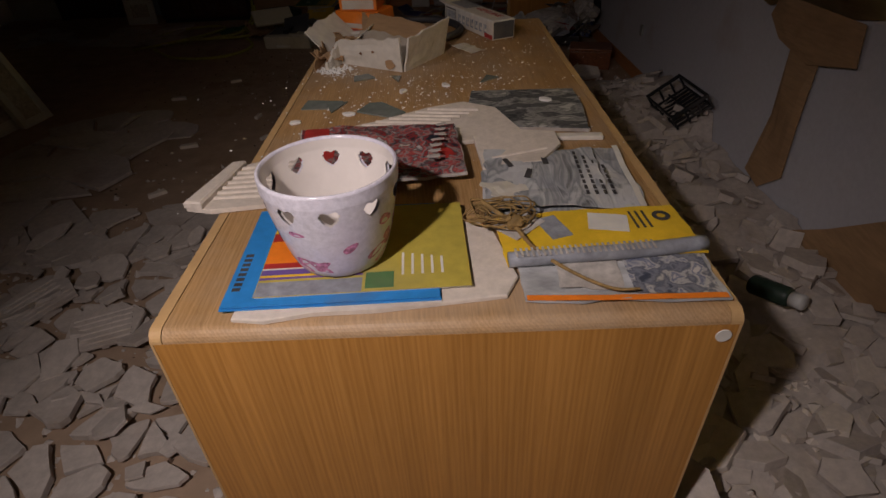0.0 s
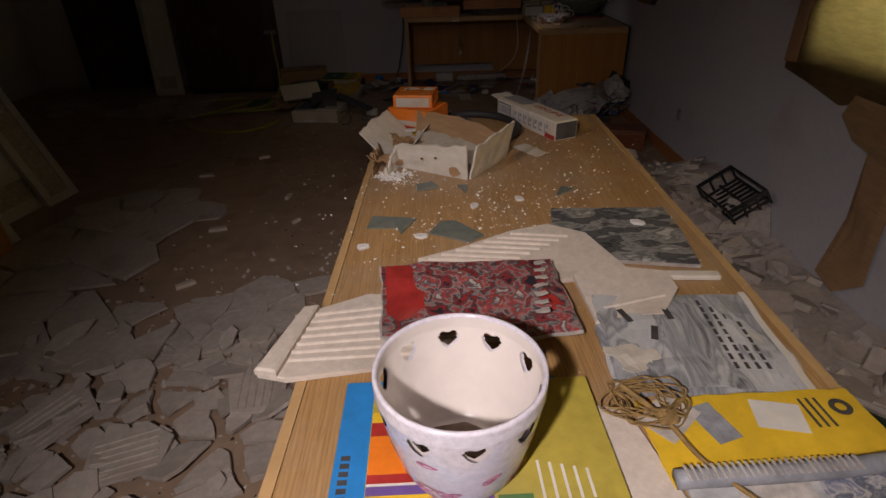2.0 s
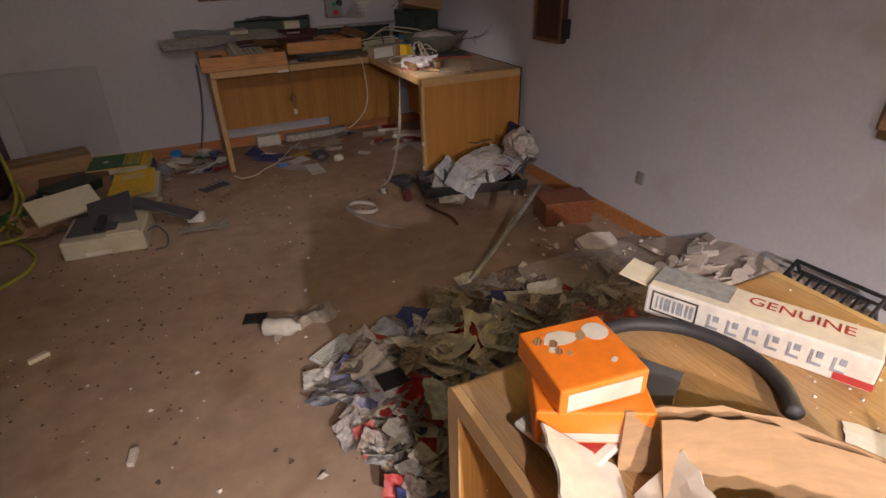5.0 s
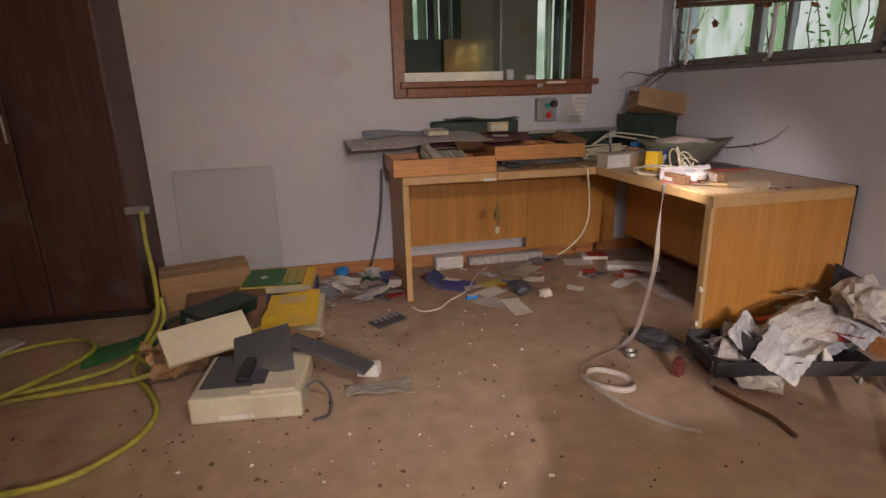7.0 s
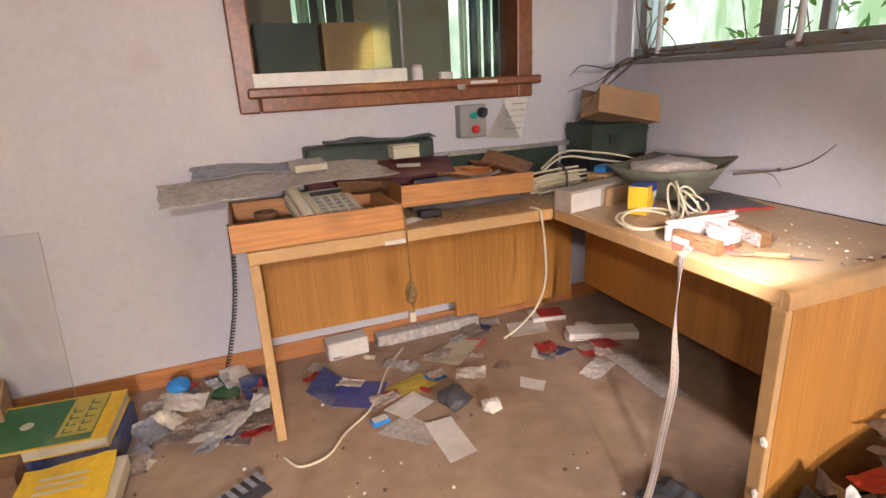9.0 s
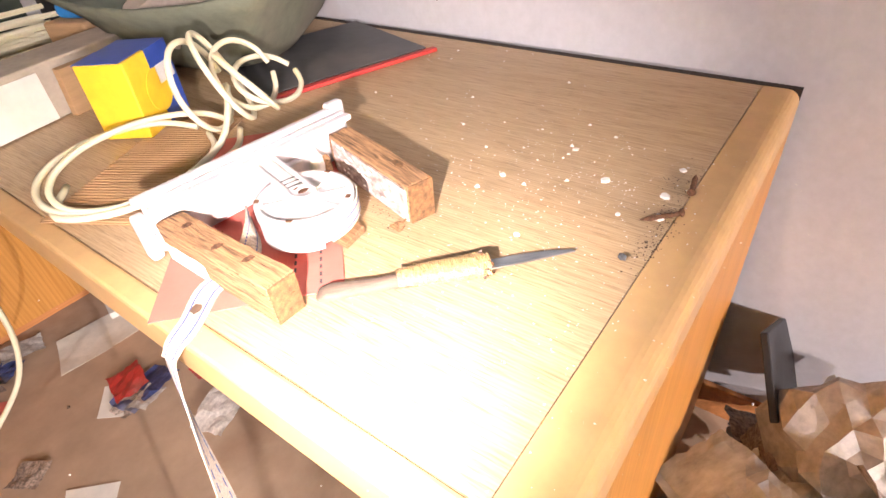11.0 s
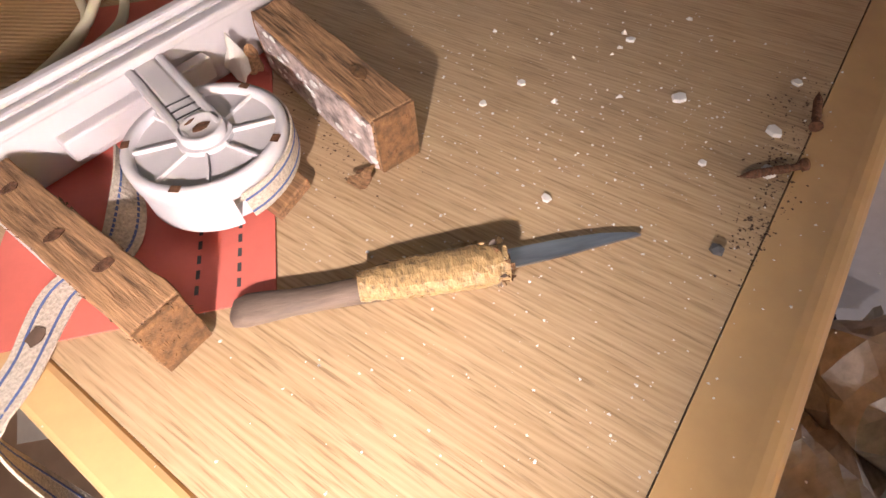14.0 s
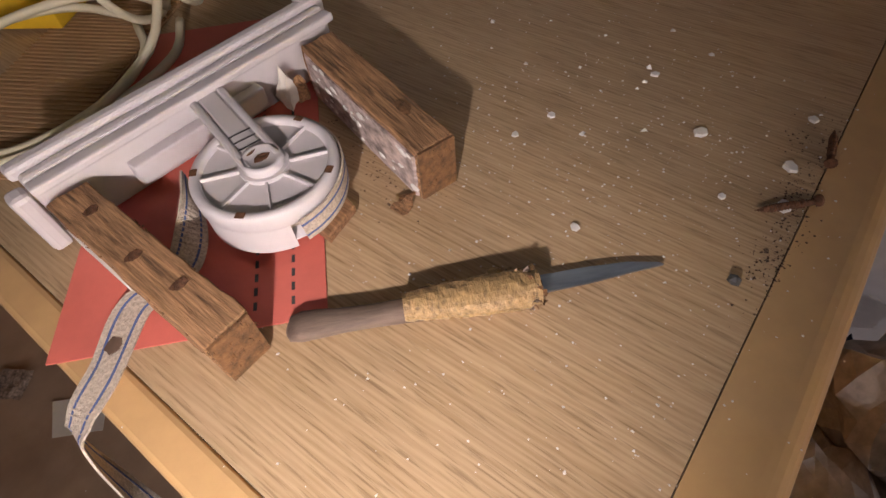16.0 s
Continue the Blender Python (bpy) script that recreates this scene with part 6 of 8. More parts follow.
def at_end(x, y, z, rx=0, ry=0, rz=0):
    """A place at the end of the side desk, in that end's own slightly turned axes."""
    return pose(-0.022, 0.018, 0) @ pose(2.224, 6.018, 0, 0, 0, -4.3) @ pose(x - 2.224, y - 6.018, z, rx, ry, rz)


rf = thing("red_card_folder", at_end(2.348, 6.262, ZT, 0, 0, 51), "faded pink-red folder with perforated lines under a strap winder", "folder")
part("sheet", bbox(0, 0.36, 0, 0.17, 0, 0.0012), PINKRED, rf)
for row in (0.02, 0.044):
    for k in range(22):
        part("perforation", bbox(0.012 + 0.011 * k, 0.018 + 0.011 * k, row, row + 0.0022, 0.0012, 0.0016), INK, rf)

wn = thing("strap_winder", at_end(2.386, 6.353, ZT + 0.0014), "white plastic blind-strap winder between two old timber blocks", "strap winder")
# plate with its flanges; origin under the hub
part("plate", bbox(-0.112, 0.14, 0.098, 0.108, 0.001, 0.056, 0.003), NYLON, wn)
part("flange", bbox(-0.116, 0.144, 0.1085, 0.12, 0.05, 0.06, 0.003), NYLON, wn)
part("flange", bbox(-0.112, 0.14, 0.086, 0.0975, 0.048, 0.055, 0.002), NYLON, wn)
part("end_lug", bbox(0.128, 0.152, 0.112, 0.126, 0.02, 0.064, 0.004), NYLON, wn, "broken end lug")
part("end_lug", bbox(-0.126, -0.1125, 0.092, 0.108, 0.0, 0.05, 0.004), NYLON, wn, "broken end lug")
part("web", bbox(-0.055, 0.06, 0.086, 0.0978, 0.012, 0.03, 0.002), NYLON, wn)


def arm_bar(x0, x1, name, z0, z1):
    m_ = pose(0, 0, 0, 0, 0, -10)
    return part(name, bbox(x0, x1, -0.004, 0.09, z0, z1, 0.002, m_), NYLON, wn)


arm_bar(-0.014, -0.008, "arm_rail", 0.0462, 0.0505)
arm_bar(0.008, 0.014, "arm_rail", 0.0462, 0.0505)
arm_bar(-0.0078, 0.0078, "arm", 0.046, 0.0492)
part("arm_tip", lathe([(0, 0.0435), (0.0136, 0.0435), (0.014, 0.045), (0.014, 0.0495), (0.013, 0.0505), (0.011, 0.0505), (0.0095, 0.0494), (0, 0.0494)], 28), NYLON, wn, "", None, True)
for y in (0.016, 0.024, 0.032):
    part("slot", bbox(-0.008, 0.008, y, y + 0.0012, 0.049, 0.0496), INK, wn, "", pose(0, 0, 0, 0, 0, -10))
part("rust_spot", slab(rough_poly(random.Random(2), 0.006, 7, 0.6), 0.0495, 0.05), RUST, wn)
part("rust_spot", slab(rough_poly(random.Random(5), 0.005, 7, 0.6), 0.0495, 0.05), RUST, wn, "", pose(-0.002, 0.011, 0))
# wheel: lower disc, drum of wound strap, upper disc with a rim and spokes
part("lower_disc", lathe([(0, 0.0), (0.012, 0.0), (0.012, 0.015), (0.045, 0.015), (0.047, 0.016), (0.047, 0.018), (0, 0.018)], 56), NYLON, wn, "", pose(0, 0, 0), True)
ud = part("upper_disc", lathe([(0, 0.039), (0.043, 0.039), (0.0435, 0.04), (0.0435, 0.041), (0, 0.041)], 56), NYLON, wn)
part("disc_rim", lathe([(0.0415, 0.032), (0.0482, 0.032), (0.0488, 0.033), (0.0488, 0.0435), (0.0475, 0.0455), (0.0435, 0.0455), (0.042, 0.044), (0.0415, 0.041)], 56), NYLON, wn, "", None, True)
for k in range(8):
    part("spoke", bbox(0.012, 0.042, -0.0008, 0.0008, 0.041, 0.0435), NYLON, ud, "", pose(0, 0, 0, 0, 0, 45 * k + 12))
part("hub", lathe([(0, 0.0412), (0.0165, 0.0412), (0.0165, 0.0445), (0, 0.0445)], 28), NYLON, wn)
part("strap_roll", lathe([(0.02, 0.0185), (0.038, 0.0185), (0.0395, 0.02), (0.04, 0.03), (0.039, 0.0315), (0.02, 0.0315)], 56), WEBBING, wn, "wound woven strap", None, True)
skirt = []
for k in range(12):
    a = radians(-112 - 8 * k)
    skirt.append((Vector((0.0468 * math.cos(a), 0.0468 * math.sin(a), 0.0215)), Vector((0, 0, 1))))
part("drum_wall", ribbon(skirt, 0.021, 0.0022), NYLON, wn, "broken drum wall")
turn = []
for k in range(16):
    a = radians(66 - 11.4 * k)
    r_ = 0.0497 + 0.0024 * (k / 15) ** 2
    turn.append((Vector((r_ * math.cos(a), r_ * math.sin(a), 0.034 - 0.007 * (k / 15) ** 2)), Vector((0, 0, 1))))
loose = part("strap_turn", ribbon(turn, 0.019, 0.0013), WEBBING, wn, "outer turn of woven strap")
for lo_, hi_ in ((-0.62, -0.45), (0.45, 0.62)):
    part("blue_line", ribbon(turn, 0.019, 0.0013, lo_, hi_, 8, 0.0002), WEBBLUE, loose)
for k in (20, 140, 215, 300):
    part("rust_spot", bbox(0.043, 0.0478, -0.003, 0.003, 0.0455, 0.0459), RUST, wn, "", pose(0, 0, 0, 0, 0, k))
part("broken_edge", slab([(0.0, -0.052), (0.03, -0.045), (0.032, -0.03), (0.0, -0.035)], 0.0015, 0.009, 0.001), TIMBER, wn, "splinter of brown wood")


def timber(m, l, w, h, label, mat, seed):
    """A sawn block with rough faces and a dark end."""
    b = thing("timber_block", m, label, "timber block", "timber blocks")
    bm = bbox(-w / 2, w / 2, 0.0008, l, 0, h, 0.0012)
    bmesh.ops.subdivide_edges(bm, edges=[e for e in bm.edges if e.calc_length() > 0.02], cuts=14, use_grid_fill=True)
    for v_ in bm.verts:
        q = v_.co * 60 + Vector((seed, 0, 0))
        v_.co.x += 0.0013 * noise.noise(q) + 0.0008 * noise.noise(q * 3)
        if v_.co.z > 0.002:
            v_.co.z += 0.0016 * noise.noise(q + Vector((9, 9, 9))) + 0.0007 * noise.noise(q * 3)
    part("block", bm, mat, b)
    rf_ = random.Random(seed + 50)
    fz = bmesh.new()
    for i in range(150):
        if i % 3:
            q = pose(rf_.uniform(-w / 2, w / 2), rf_.uniform(-0.001, 0.002), rf_.uniform(0.001, h), rf_.uniform(-50, 50), 0, 180 + rf_.uniform(-40, 40))
        else:
            q = pose(w / 2 * rf_.choice((1, 1, -1)), rf_.uniform(0.0, l), rf_.uniform(0.5, 1) * h, rf_.uniform(-25, 25), 0, rf_.uniform(-30, 30))
        le, wi = rf_.uniform(0.0015, 0.005), rf_.uniform(0.0003, 0.0009)
        c = [fz.verts.new(q @ Vector(v_)) for v_ in ((-wi, 0, 0), (wi, 0, 0), (0, le, wi), (0, 0, wi * 1.6))]
        for f in ((0, 1, 2), (0, 2, 3), (1, 3, 2)):
            fz.faces.new([c[j] for j in f])
    tagged(part("splinters", fz, ENDGRAIN, b), "torn wood fibres", kind="stuff")
    part("end_grain", bbox(-w / 2 + 0.0006, w / 2 - 0.0006, -0.0016, 0.0006, 0.0004, h - 0.0006, 0.0004), ENDGRAIN, b, "dark fibrous end grain")
    return b


t1 = timber(at_end(2.298, 6.272, ZT + 0.0014, 0, 0, 3), 0.17, 0.028, 0.04, "brown sawn timber block with a dark end", TIMBER, 1)
for k, y in enumerate((0.045, 0.085, 0.14)):
    part("nail_stain", slab(rough_poly(random.Random(k + 30), 0.006, 8, 0.7), 0.0406, 0.0412), RUST, t1, "", pose(0.002 * (-1) ** k, y, 0))
part("plaster_edge", slab([(-0.0155, 0.1), (-0.013, 0.1), (-0.013, 0.165), (-0.0155, 0.165)], 0.001, 0.02), CRUMB, t1, "white plaster crust")
t2 = timber(at_end(2.470, 6.278, ZT, 0, 0, -12), 0.165, 0.031, 0.044, "weathered timber block caked with white plaster", TIMBER, 7)
part("plaster_crust", slab([(-0.0172, 0.004), (-0.0152, 0.002), (-0.0152, 0.16), (-0.0172, 0.155)], 0.002, 0.04), TIMBER_P, t2, "white plaster crust")
rp_ = random.Random(77)
for k in range(34):
    u, z = rp_.uniform(0.004, 0.15), rp_.uniform(0.004, 0.038)
    part("plaster_fleck", lump(rp_.uniform(0.0015, 0.0045), 200 + k, 0.5, 0.8, 1), CRUMB, t2, "", pose(-0.0172, u, z) @ Matrix.Diagonal((0.35, 1.3, 0.8, 1)))
part("knot", slab(rough_poly(random.Random(9), 0.01, 9, 0.5), 0.0446, 0.0452), ENDGRAIN, t2, "", pose(0.004, 0.045, 0, 0, 0, 80))
for k, (x, r) in enumerate(((2.462, -6), (2.476, 8))):
    solo("wood_splinter", lump(0.008 - 0.002 * k, 40 + k, 0.5, 2.2, 2), (CARD_W, TIMBER)[k], at_end(x, 6.437, ZT, 0, 0, r), "splintered wood stub beside the winder", "splinter")
solo("bark_crumb", sheet(0.022, 0.01, 5, 3, 0.006, 13, 0.0008, 60, 0.002), TIMBER, at_end(2.443, 6.286, ZT, 0, 0, 20), "curled splinter of bark", "splinter")

# knife with a taped wooden handle
kn = thing("knife", at_end(2.327, 6.269, ZT, 0, 0, -40.6), "small knife with a worn handle bound in yellowed tape", "knife")
bm = bmesh.new()
rings = []
for x, w, h_ in ((-0.004, 0.003, 0.004), (-0.001, 0.0085, 0.009), (0.006, 0.0103, 0.0115), (0.016, 0.0098, 0.012), (0.03, 0.0082, 0.0118), (0.05, 0.0078, 0.0115), (0.07, 0.0084, 0.012), (0.085, 0.009, 0.012)):
    rings.append([bm.verts.new((x, w * math.cos(a), h_ / 2 + h_ / 2 * math.sin(a))) for a in [6.283 * i / 14 for i in range(14)]])
for a_, b_ in zip(rings, rings[1:]):
    for i in range(14):
        bm.faces.new((a_[i], a_[(i + 1) % 14], b_[(i + 1) % 14], b_[i]))
bm.faces.new(rings[0])
bm.faces.new(rings[-1][::-1])
part("handle", bm, HANDLE, kn, "grey worn wooden handle", None, True)
bm = bmesh.new()
rings = []
for i in range(34):
    u = i / 33
    x = 0.068 + 0.082 * u
    w = 0.0088 + 0.0045 * math.sin(min(1, u * 1.15) * math.pi * 0.62) + 0.0012 * noise.noise(Vector((u * 14, 0, 1)))
    if u > 0.93:
        w *= 0.86
    rings.append([bm.verts.new((x + 0.001 * noise.noise(Vector((k, u * 9, 2))), w * math.cos(6.283 * k / 24) * (1 + 0.10 * noise.noise(Vector((u * 16, k * 0.6, 5)))), 0.0078 + (0.0074 + 0.002 * u) * math.sin(6.283 * k / 24) * (1 + 0.12 * noise.noise(Vector((u * 16, k * 0.6, 8)))))) for k in range(24)])
for a_, b_ in zip(rings, rings[1:]):
    for k in range(24):
        bm.faces.new((a_[k], a_[(k + 1) % 24], b_[(k + 1) % 24], b_[k]))
bm.faces.new(rings[0])
bm.faces.new(rings[-1][::-1])
low = min(v_.co.z for v_ in bm.verts)
for v_ in bm.verts:
    v_.co.z -= low
part("tape_binding", bm, TAPE, kn, "yellowed cracked tape binding")
rk = random.Random(2)
for k in range(26):
    u = rk.uniform(0.25, 1)
    part("loose_tape", sheet(rk.uniform(0.006, 0.014), rk.uniform(0.003, 0.007), 3, 2, 0.003, 100 + k, 0.0004, 60, 0.0012), (TAPE, HANDLE, TAPE)[k % 3], kn, "", pose(0.058 + 0.09 * u, 0.011 * rk.choice((1, 1, -0.7)) + 0.002 * u, 0.005 + 0.006 * rk.random(), rk.uniform(-60, 60), rk.uniform(-30, 30), rk.uniform(0, 180)))
bm = bmesh.new()
top = [(0.147, 0.0068), (0.185, 0.0072), (0.21, 0.006), (0.2285, 0.0022), (0.2315, 0.0)]
edge = [(0.147, -0.0062), (0.185, -0.0042), (0.21, -0.0018), (0.2285, -0.0005), (0.2315, 0.0)]
outline = top + edge[::-1][1:]
slab([(x, y) for x, y in outline], 0.0062, 0.0078, 0, bm)
rk = random.Random(6)
for k in range(42):
    a = rk.uniform(0.1, 6.2)
    part("tape_shred", sheet(rk.uniform(0.004, 0.009), rk.uniform(0.002, 0.005), 3, 2, 0.003, 300 + k, 0.0004, 80, 0.0012), (HANDLE, TAPE, ENDGRAIN)[k % 3], kn, "", pose(rk.uniform(0.135, 0.151), 0.0105 * math.cos(a), max(0.002, 0.0085 + 0.0075 * math.sin(a)), rk.uniform(-80, 80), rk.uniform(-60, 60), rk.uniform(0, 180)))
part("blade", bm, STEEL, kn, "tarnished steel blade", pose(0, 0, 0, 0, 1.0, 1.5))

# screws on the end of the desk
for k, (x, y, r, l) in enumerate(((2.616, 6.069, 139, 0.042), (2.655, 6.075, 14, 0.038))):
    sc = thing("wood_screw", at_end(x, y, ZT + 0.0042, 0, 0, r), "rusty wood screw lying on the desk's end", "screw", "rusty screws")
    part("head", lathe([(0, -0.0005), (0.0042, -0.0005), (0.0042, 0.001), (0.002, 0.0035), (0, 0.0035)], 14), RUST, sc, "", pose(0, 0, 0, 0, 90))
    prof = []
    for i in range(int(l / 0.0011)):
        z = 0.003 + i * 0.0011
        r_ = 0.0021 * min(1, (l - z) / 0.008) + 0.0002
        prof.append((r_ + (0.0007 if i % 2 and z > 0.01 else 0), z))
    part("thread", lathe([(0, 0.003)] + prof + [(0, l)], 10), RUST, sc, "", pose(0, 0, -0.0012, 0, 90))
for k, (x, y, s) in enumerate(((2.636, 6.16, 0.0065), (2.50, 6.183, 0.0045), (2.586, 6.261, 0.0045), (2.681, 6.222, 0.005), (2.60, 6.085, 0.0075), (2.64, 6.095, 0.007), (2.70, 6.1, 0.005), (2.585, 6.12, 0.004), (2.55, 6.27, 0.004))):
    solo("plaster_flake", slab(rough_poly(random.Random(k + 80), s * 0.85, 6, 0.9), 0, s * 0.4, s * 0.08), CRUMB, at_end(x, y, H + 0.0006, 0, 0, 47 * k), "white plaster flake on the side desk", "plaster chip", "plaster flakes")
solo("dark_pellet", lump(0.004, 4, 0.3, 0.9, 1), DKGREY, at_end(2.522, 6.085, H + 0.0006), "small dark pellet on the desk", "pellet")

# strap from the winder, over the desk's edge and down to the floor
SR = [((2.352, 6.41, ZT + 0.022), (0, 0, 1)), ((2.338, 6.385, ZT + 0.018), (-0.2, 0.3, 0.9)), ((2.318, 6.366, ZT + 0.009), (-0.3, 0.7, 0.5)), ((2.3, 6.36, ZT + 0.0045), (0.1, 0.9, 0.1)), ((2.272, 6.36, ZT + 0.0042), (0.45, 0.8, 0.1)), ((2.24, 6.335, ZT + 0.004), (0.35, 0.9, 0)),
      ((2.214, 6.318, ZT + 0.003), (0.3, 0.95, 0)), ((2.205, 6.312, ZT - 0.012), (0.2, 0.95, 0.1)), ((2.196, 6.306, 0.66), (0.5, 0.85, 0.1)), ((2.18, 6.285, 0.52), (0.9, 0.3, 0.1)), ((2.15, 6.265, 0.38), (0.6, -0.7, 0.1)), ((2.11, 6.25, 0.22), (0.2, -0.95, 0.1)),
      ((2.05, 6.22, 0.07), (0.3, -0.8, 0.2)), ((1.97, 6.18, 0.014), (0.4, -0.9, 0.0)), ((1.86, 6.12, 0.012), (0.4, -0.7, 0.5)), ((1.72, 6.06, 0.013), (0.3, -0.7, 0.7)), ((1.635, 5.98, 0.013), (-0.3, -0.4, 0.85)), ((1.64, 5.88, 0.013), (0.3, 0.2, 0.9)),
      ((1.73, 5.80, 0.013), (-0.2, 0.4, 0.9)), ((1.80, 5.82, 0.013), (-0.2, 0.2, 0.9)), ((1.79, 5.91, 0.014), (0.3, 0.2, 0.9)), ((1.70, 5.97, 0.02), (0.2, 0.5, 0.85)), ((1.63, 5.93, 0.016), (0.8, 0.2, 0.5)), ((1.655, 5.80, 0.008), (0.9, 0.3, 0.1)), ((1.70, 5.68, 0.006), (0.9, 0.4, 0)), ((1.78, 5.56, 0.005), (0.8, 0.5, 0)), ((1.86, 5.49, 0.005), (0.7, 0.6, 0))]
SR = [(at_end(*a).translation if a[2] > 0.5 else Vector(a), Vector(b)) for a, b in SR]
stp = thing("blind_strap", pose(0, 0, 0), "woven beige blind strap with blue lines trailing to the floor", "strap")
part("webbing", ribbon(SR, 0.022, 0.0014), WEBBING, stp)
for lo_, hi_ in ((-0.62, -0.48), (0.48, 0.62)):
    part("blue_line", ribbon(SR, 0.022, 0.0014, lo_, hi_, 8, 0.00025), WEBBLUE, stp)
part("stain", slab(rough_poly(random.Random(3), 0.007, 9, 0.7), 0, 0.0006), DIRT, stp, "", at_end(2.25, 6.345, ZT + 0.0049, 0, 0, 30))

# cords hanging at the corner desk
solo("hanging_cord", tube([(2.14, 7.08, H + 0.006), (2.15, 7.03, H + 0.006), (2.155, 7.014, H - 0.02), (2.17, 7.01, 0.6), (2.175, 7.01, 0.45), (2.14, 7.02, 0.33), (2.06, 7.04, 0.24), (2.0, 7.05, 0.2)], 0.005, 8, 6), IVORY, pose(0, 0, 0), "ivory cord hanging over the desk's front edge", "cord", "", True)
pl = thing("pull_cord", pose(1.59, 7.022, 0), "dirty thin cord with a white plug hanging down", "cord")
part("cord", tube([(0.0, 0.03, H + 0.1), (0.0, -0.008, H + 0.02), (0.002, -0.01, 0.6), (0.004, -0.01, 0.5), (0.01, -0.008, 0.42)], 0.003, 6, 5), STEM, pl)
part("tangle", lump(0.022, 6, 0.6, 2.4, 2), STEM, pl, "tangled dirty knot", pose(0.004, 0.0, 0.44))
part("plug", bbox(-0.012, 0.014, -0.014, 0.01, 0.38, 0.42, 0.004), CREAM, pl, "white plug")
bm = bmesh.new()
pts = []
for i in range(330):
    u = i / 329
    base = Vector((0.985 - 0.11 * u ** 2, 7.60 + 0.0 * u, 0.72 - 0.66 * u))
    pts.append(base + Vector((0.009 * math.cos(i * 0.85), 0.009 * math.sin(i * 0.85), 0)))
tube(pts, 0.0028, 5, 1, 1.0, bm)
solo("coiled_cord", bm, BLACK, pose(0, 0, 0), "black coiled telephone cord hanging beside the desk", "cord")
gs = thing("glass_sheet", pose(0.0, 7.54, 0.06, -9, 0, 0), "clear glass sheet with grey edges leaning against the wall", "glass sheet")
pane_ = part("pane", bbox(-0.298, 0.298, 0.001, 0.004, 0.002, 0.718), LEANPANE, gs)
pane_.visible_shadow = False
part("ground_edge", boxes((-0.3, -0.298, 0, 0.005, 0, 0.72), (0.298, 0.3, 0, 0.005, 0, 0.72), (-0.298, 0.298, 0, 0.005, 0.718, 0.72)), GREY, gs)
solo("wooden_batten", bbox(-0.3, 0.3, -0.012, 0.012, 0, 0.058), CARD, pose(0.0, 7.55, 0.001), "brown batten under a leaning glass sheet", "batten")

# ---- floor: broken plaster left of the long desk ----
rnd = random.Random(21)


def cells(x0, x1, y0, y1, step, keep, seed):
    """Cracked plate: outlines of the pieces round jittered seeds."""
    r_ = random.Random(seed)
    seeds = []
    nx, ny = int((x1 - x0) / step) + 3, int((y1 - y0) / step) + 3
    for i in range(-1, nx):
        for j in range(-1, ny):
            seeds.append((x0 + (i + 0.5 + r_.uniform(-0.8, 0.8)) * step, y0 + (j + 0.5 + r_.uniform(-0.8, 0.8)) * step))
    out = []
    for a, b in seeds:
        if not (x0 < a < x1 and y0 < b < y1) or not keep(a, b):
            continue
        poly = [(a - step * 1.5, b - step * 1.5), (a + step * 1.5, b - step * 1.5), (a + step * 1.5, b + step * 1.5), (a - step * 1.5, b + step * 1.5)]
        for c, d in seeds:
            if (c, d) == (a, b) or abs(c - a) > 3 * step or abs(d - b) > 3 * step:
                continue
            mx_, my_, nx_, ny_ = (a + c) / 2, (b + d) / 2, c - a, d - b
            res = []
            for k in range(len(poly)):
                p_, q_ = poly[k], poly[(k + 1) % len(poly)]
                sp, sq = (p_[0] - mx_) * nx_ + (p_[1] - my_) * ny_, (q_[0] - mx_) * nx_ + (q_[1] - my_) * ny_
                if sp <= 0:
                    res.append(p_)
                if sp * sq < 0:
                    t = sp / (sp - sq)
                    res.append((p_[0] + t * (q_[0] - p_[0]), p_[1] + t * (q_[1] - p_[1])))
            poly = res
            if len(poly) < 3:
                break
        if len(poly) >= 3:
            out.append(((a, b), poly))
    return out


def clear_of_desk(x, y):
    return x < 1.12


def piece(x, y, pts, z, tx, ty, rz, thick, label, group, mat=PLASTER):
    return solo("plaster_piece", slab(pts, 0, thick, 0.0015), mat, pose(x, y, z, tx, ty, rz), label, "plaster piece", group)


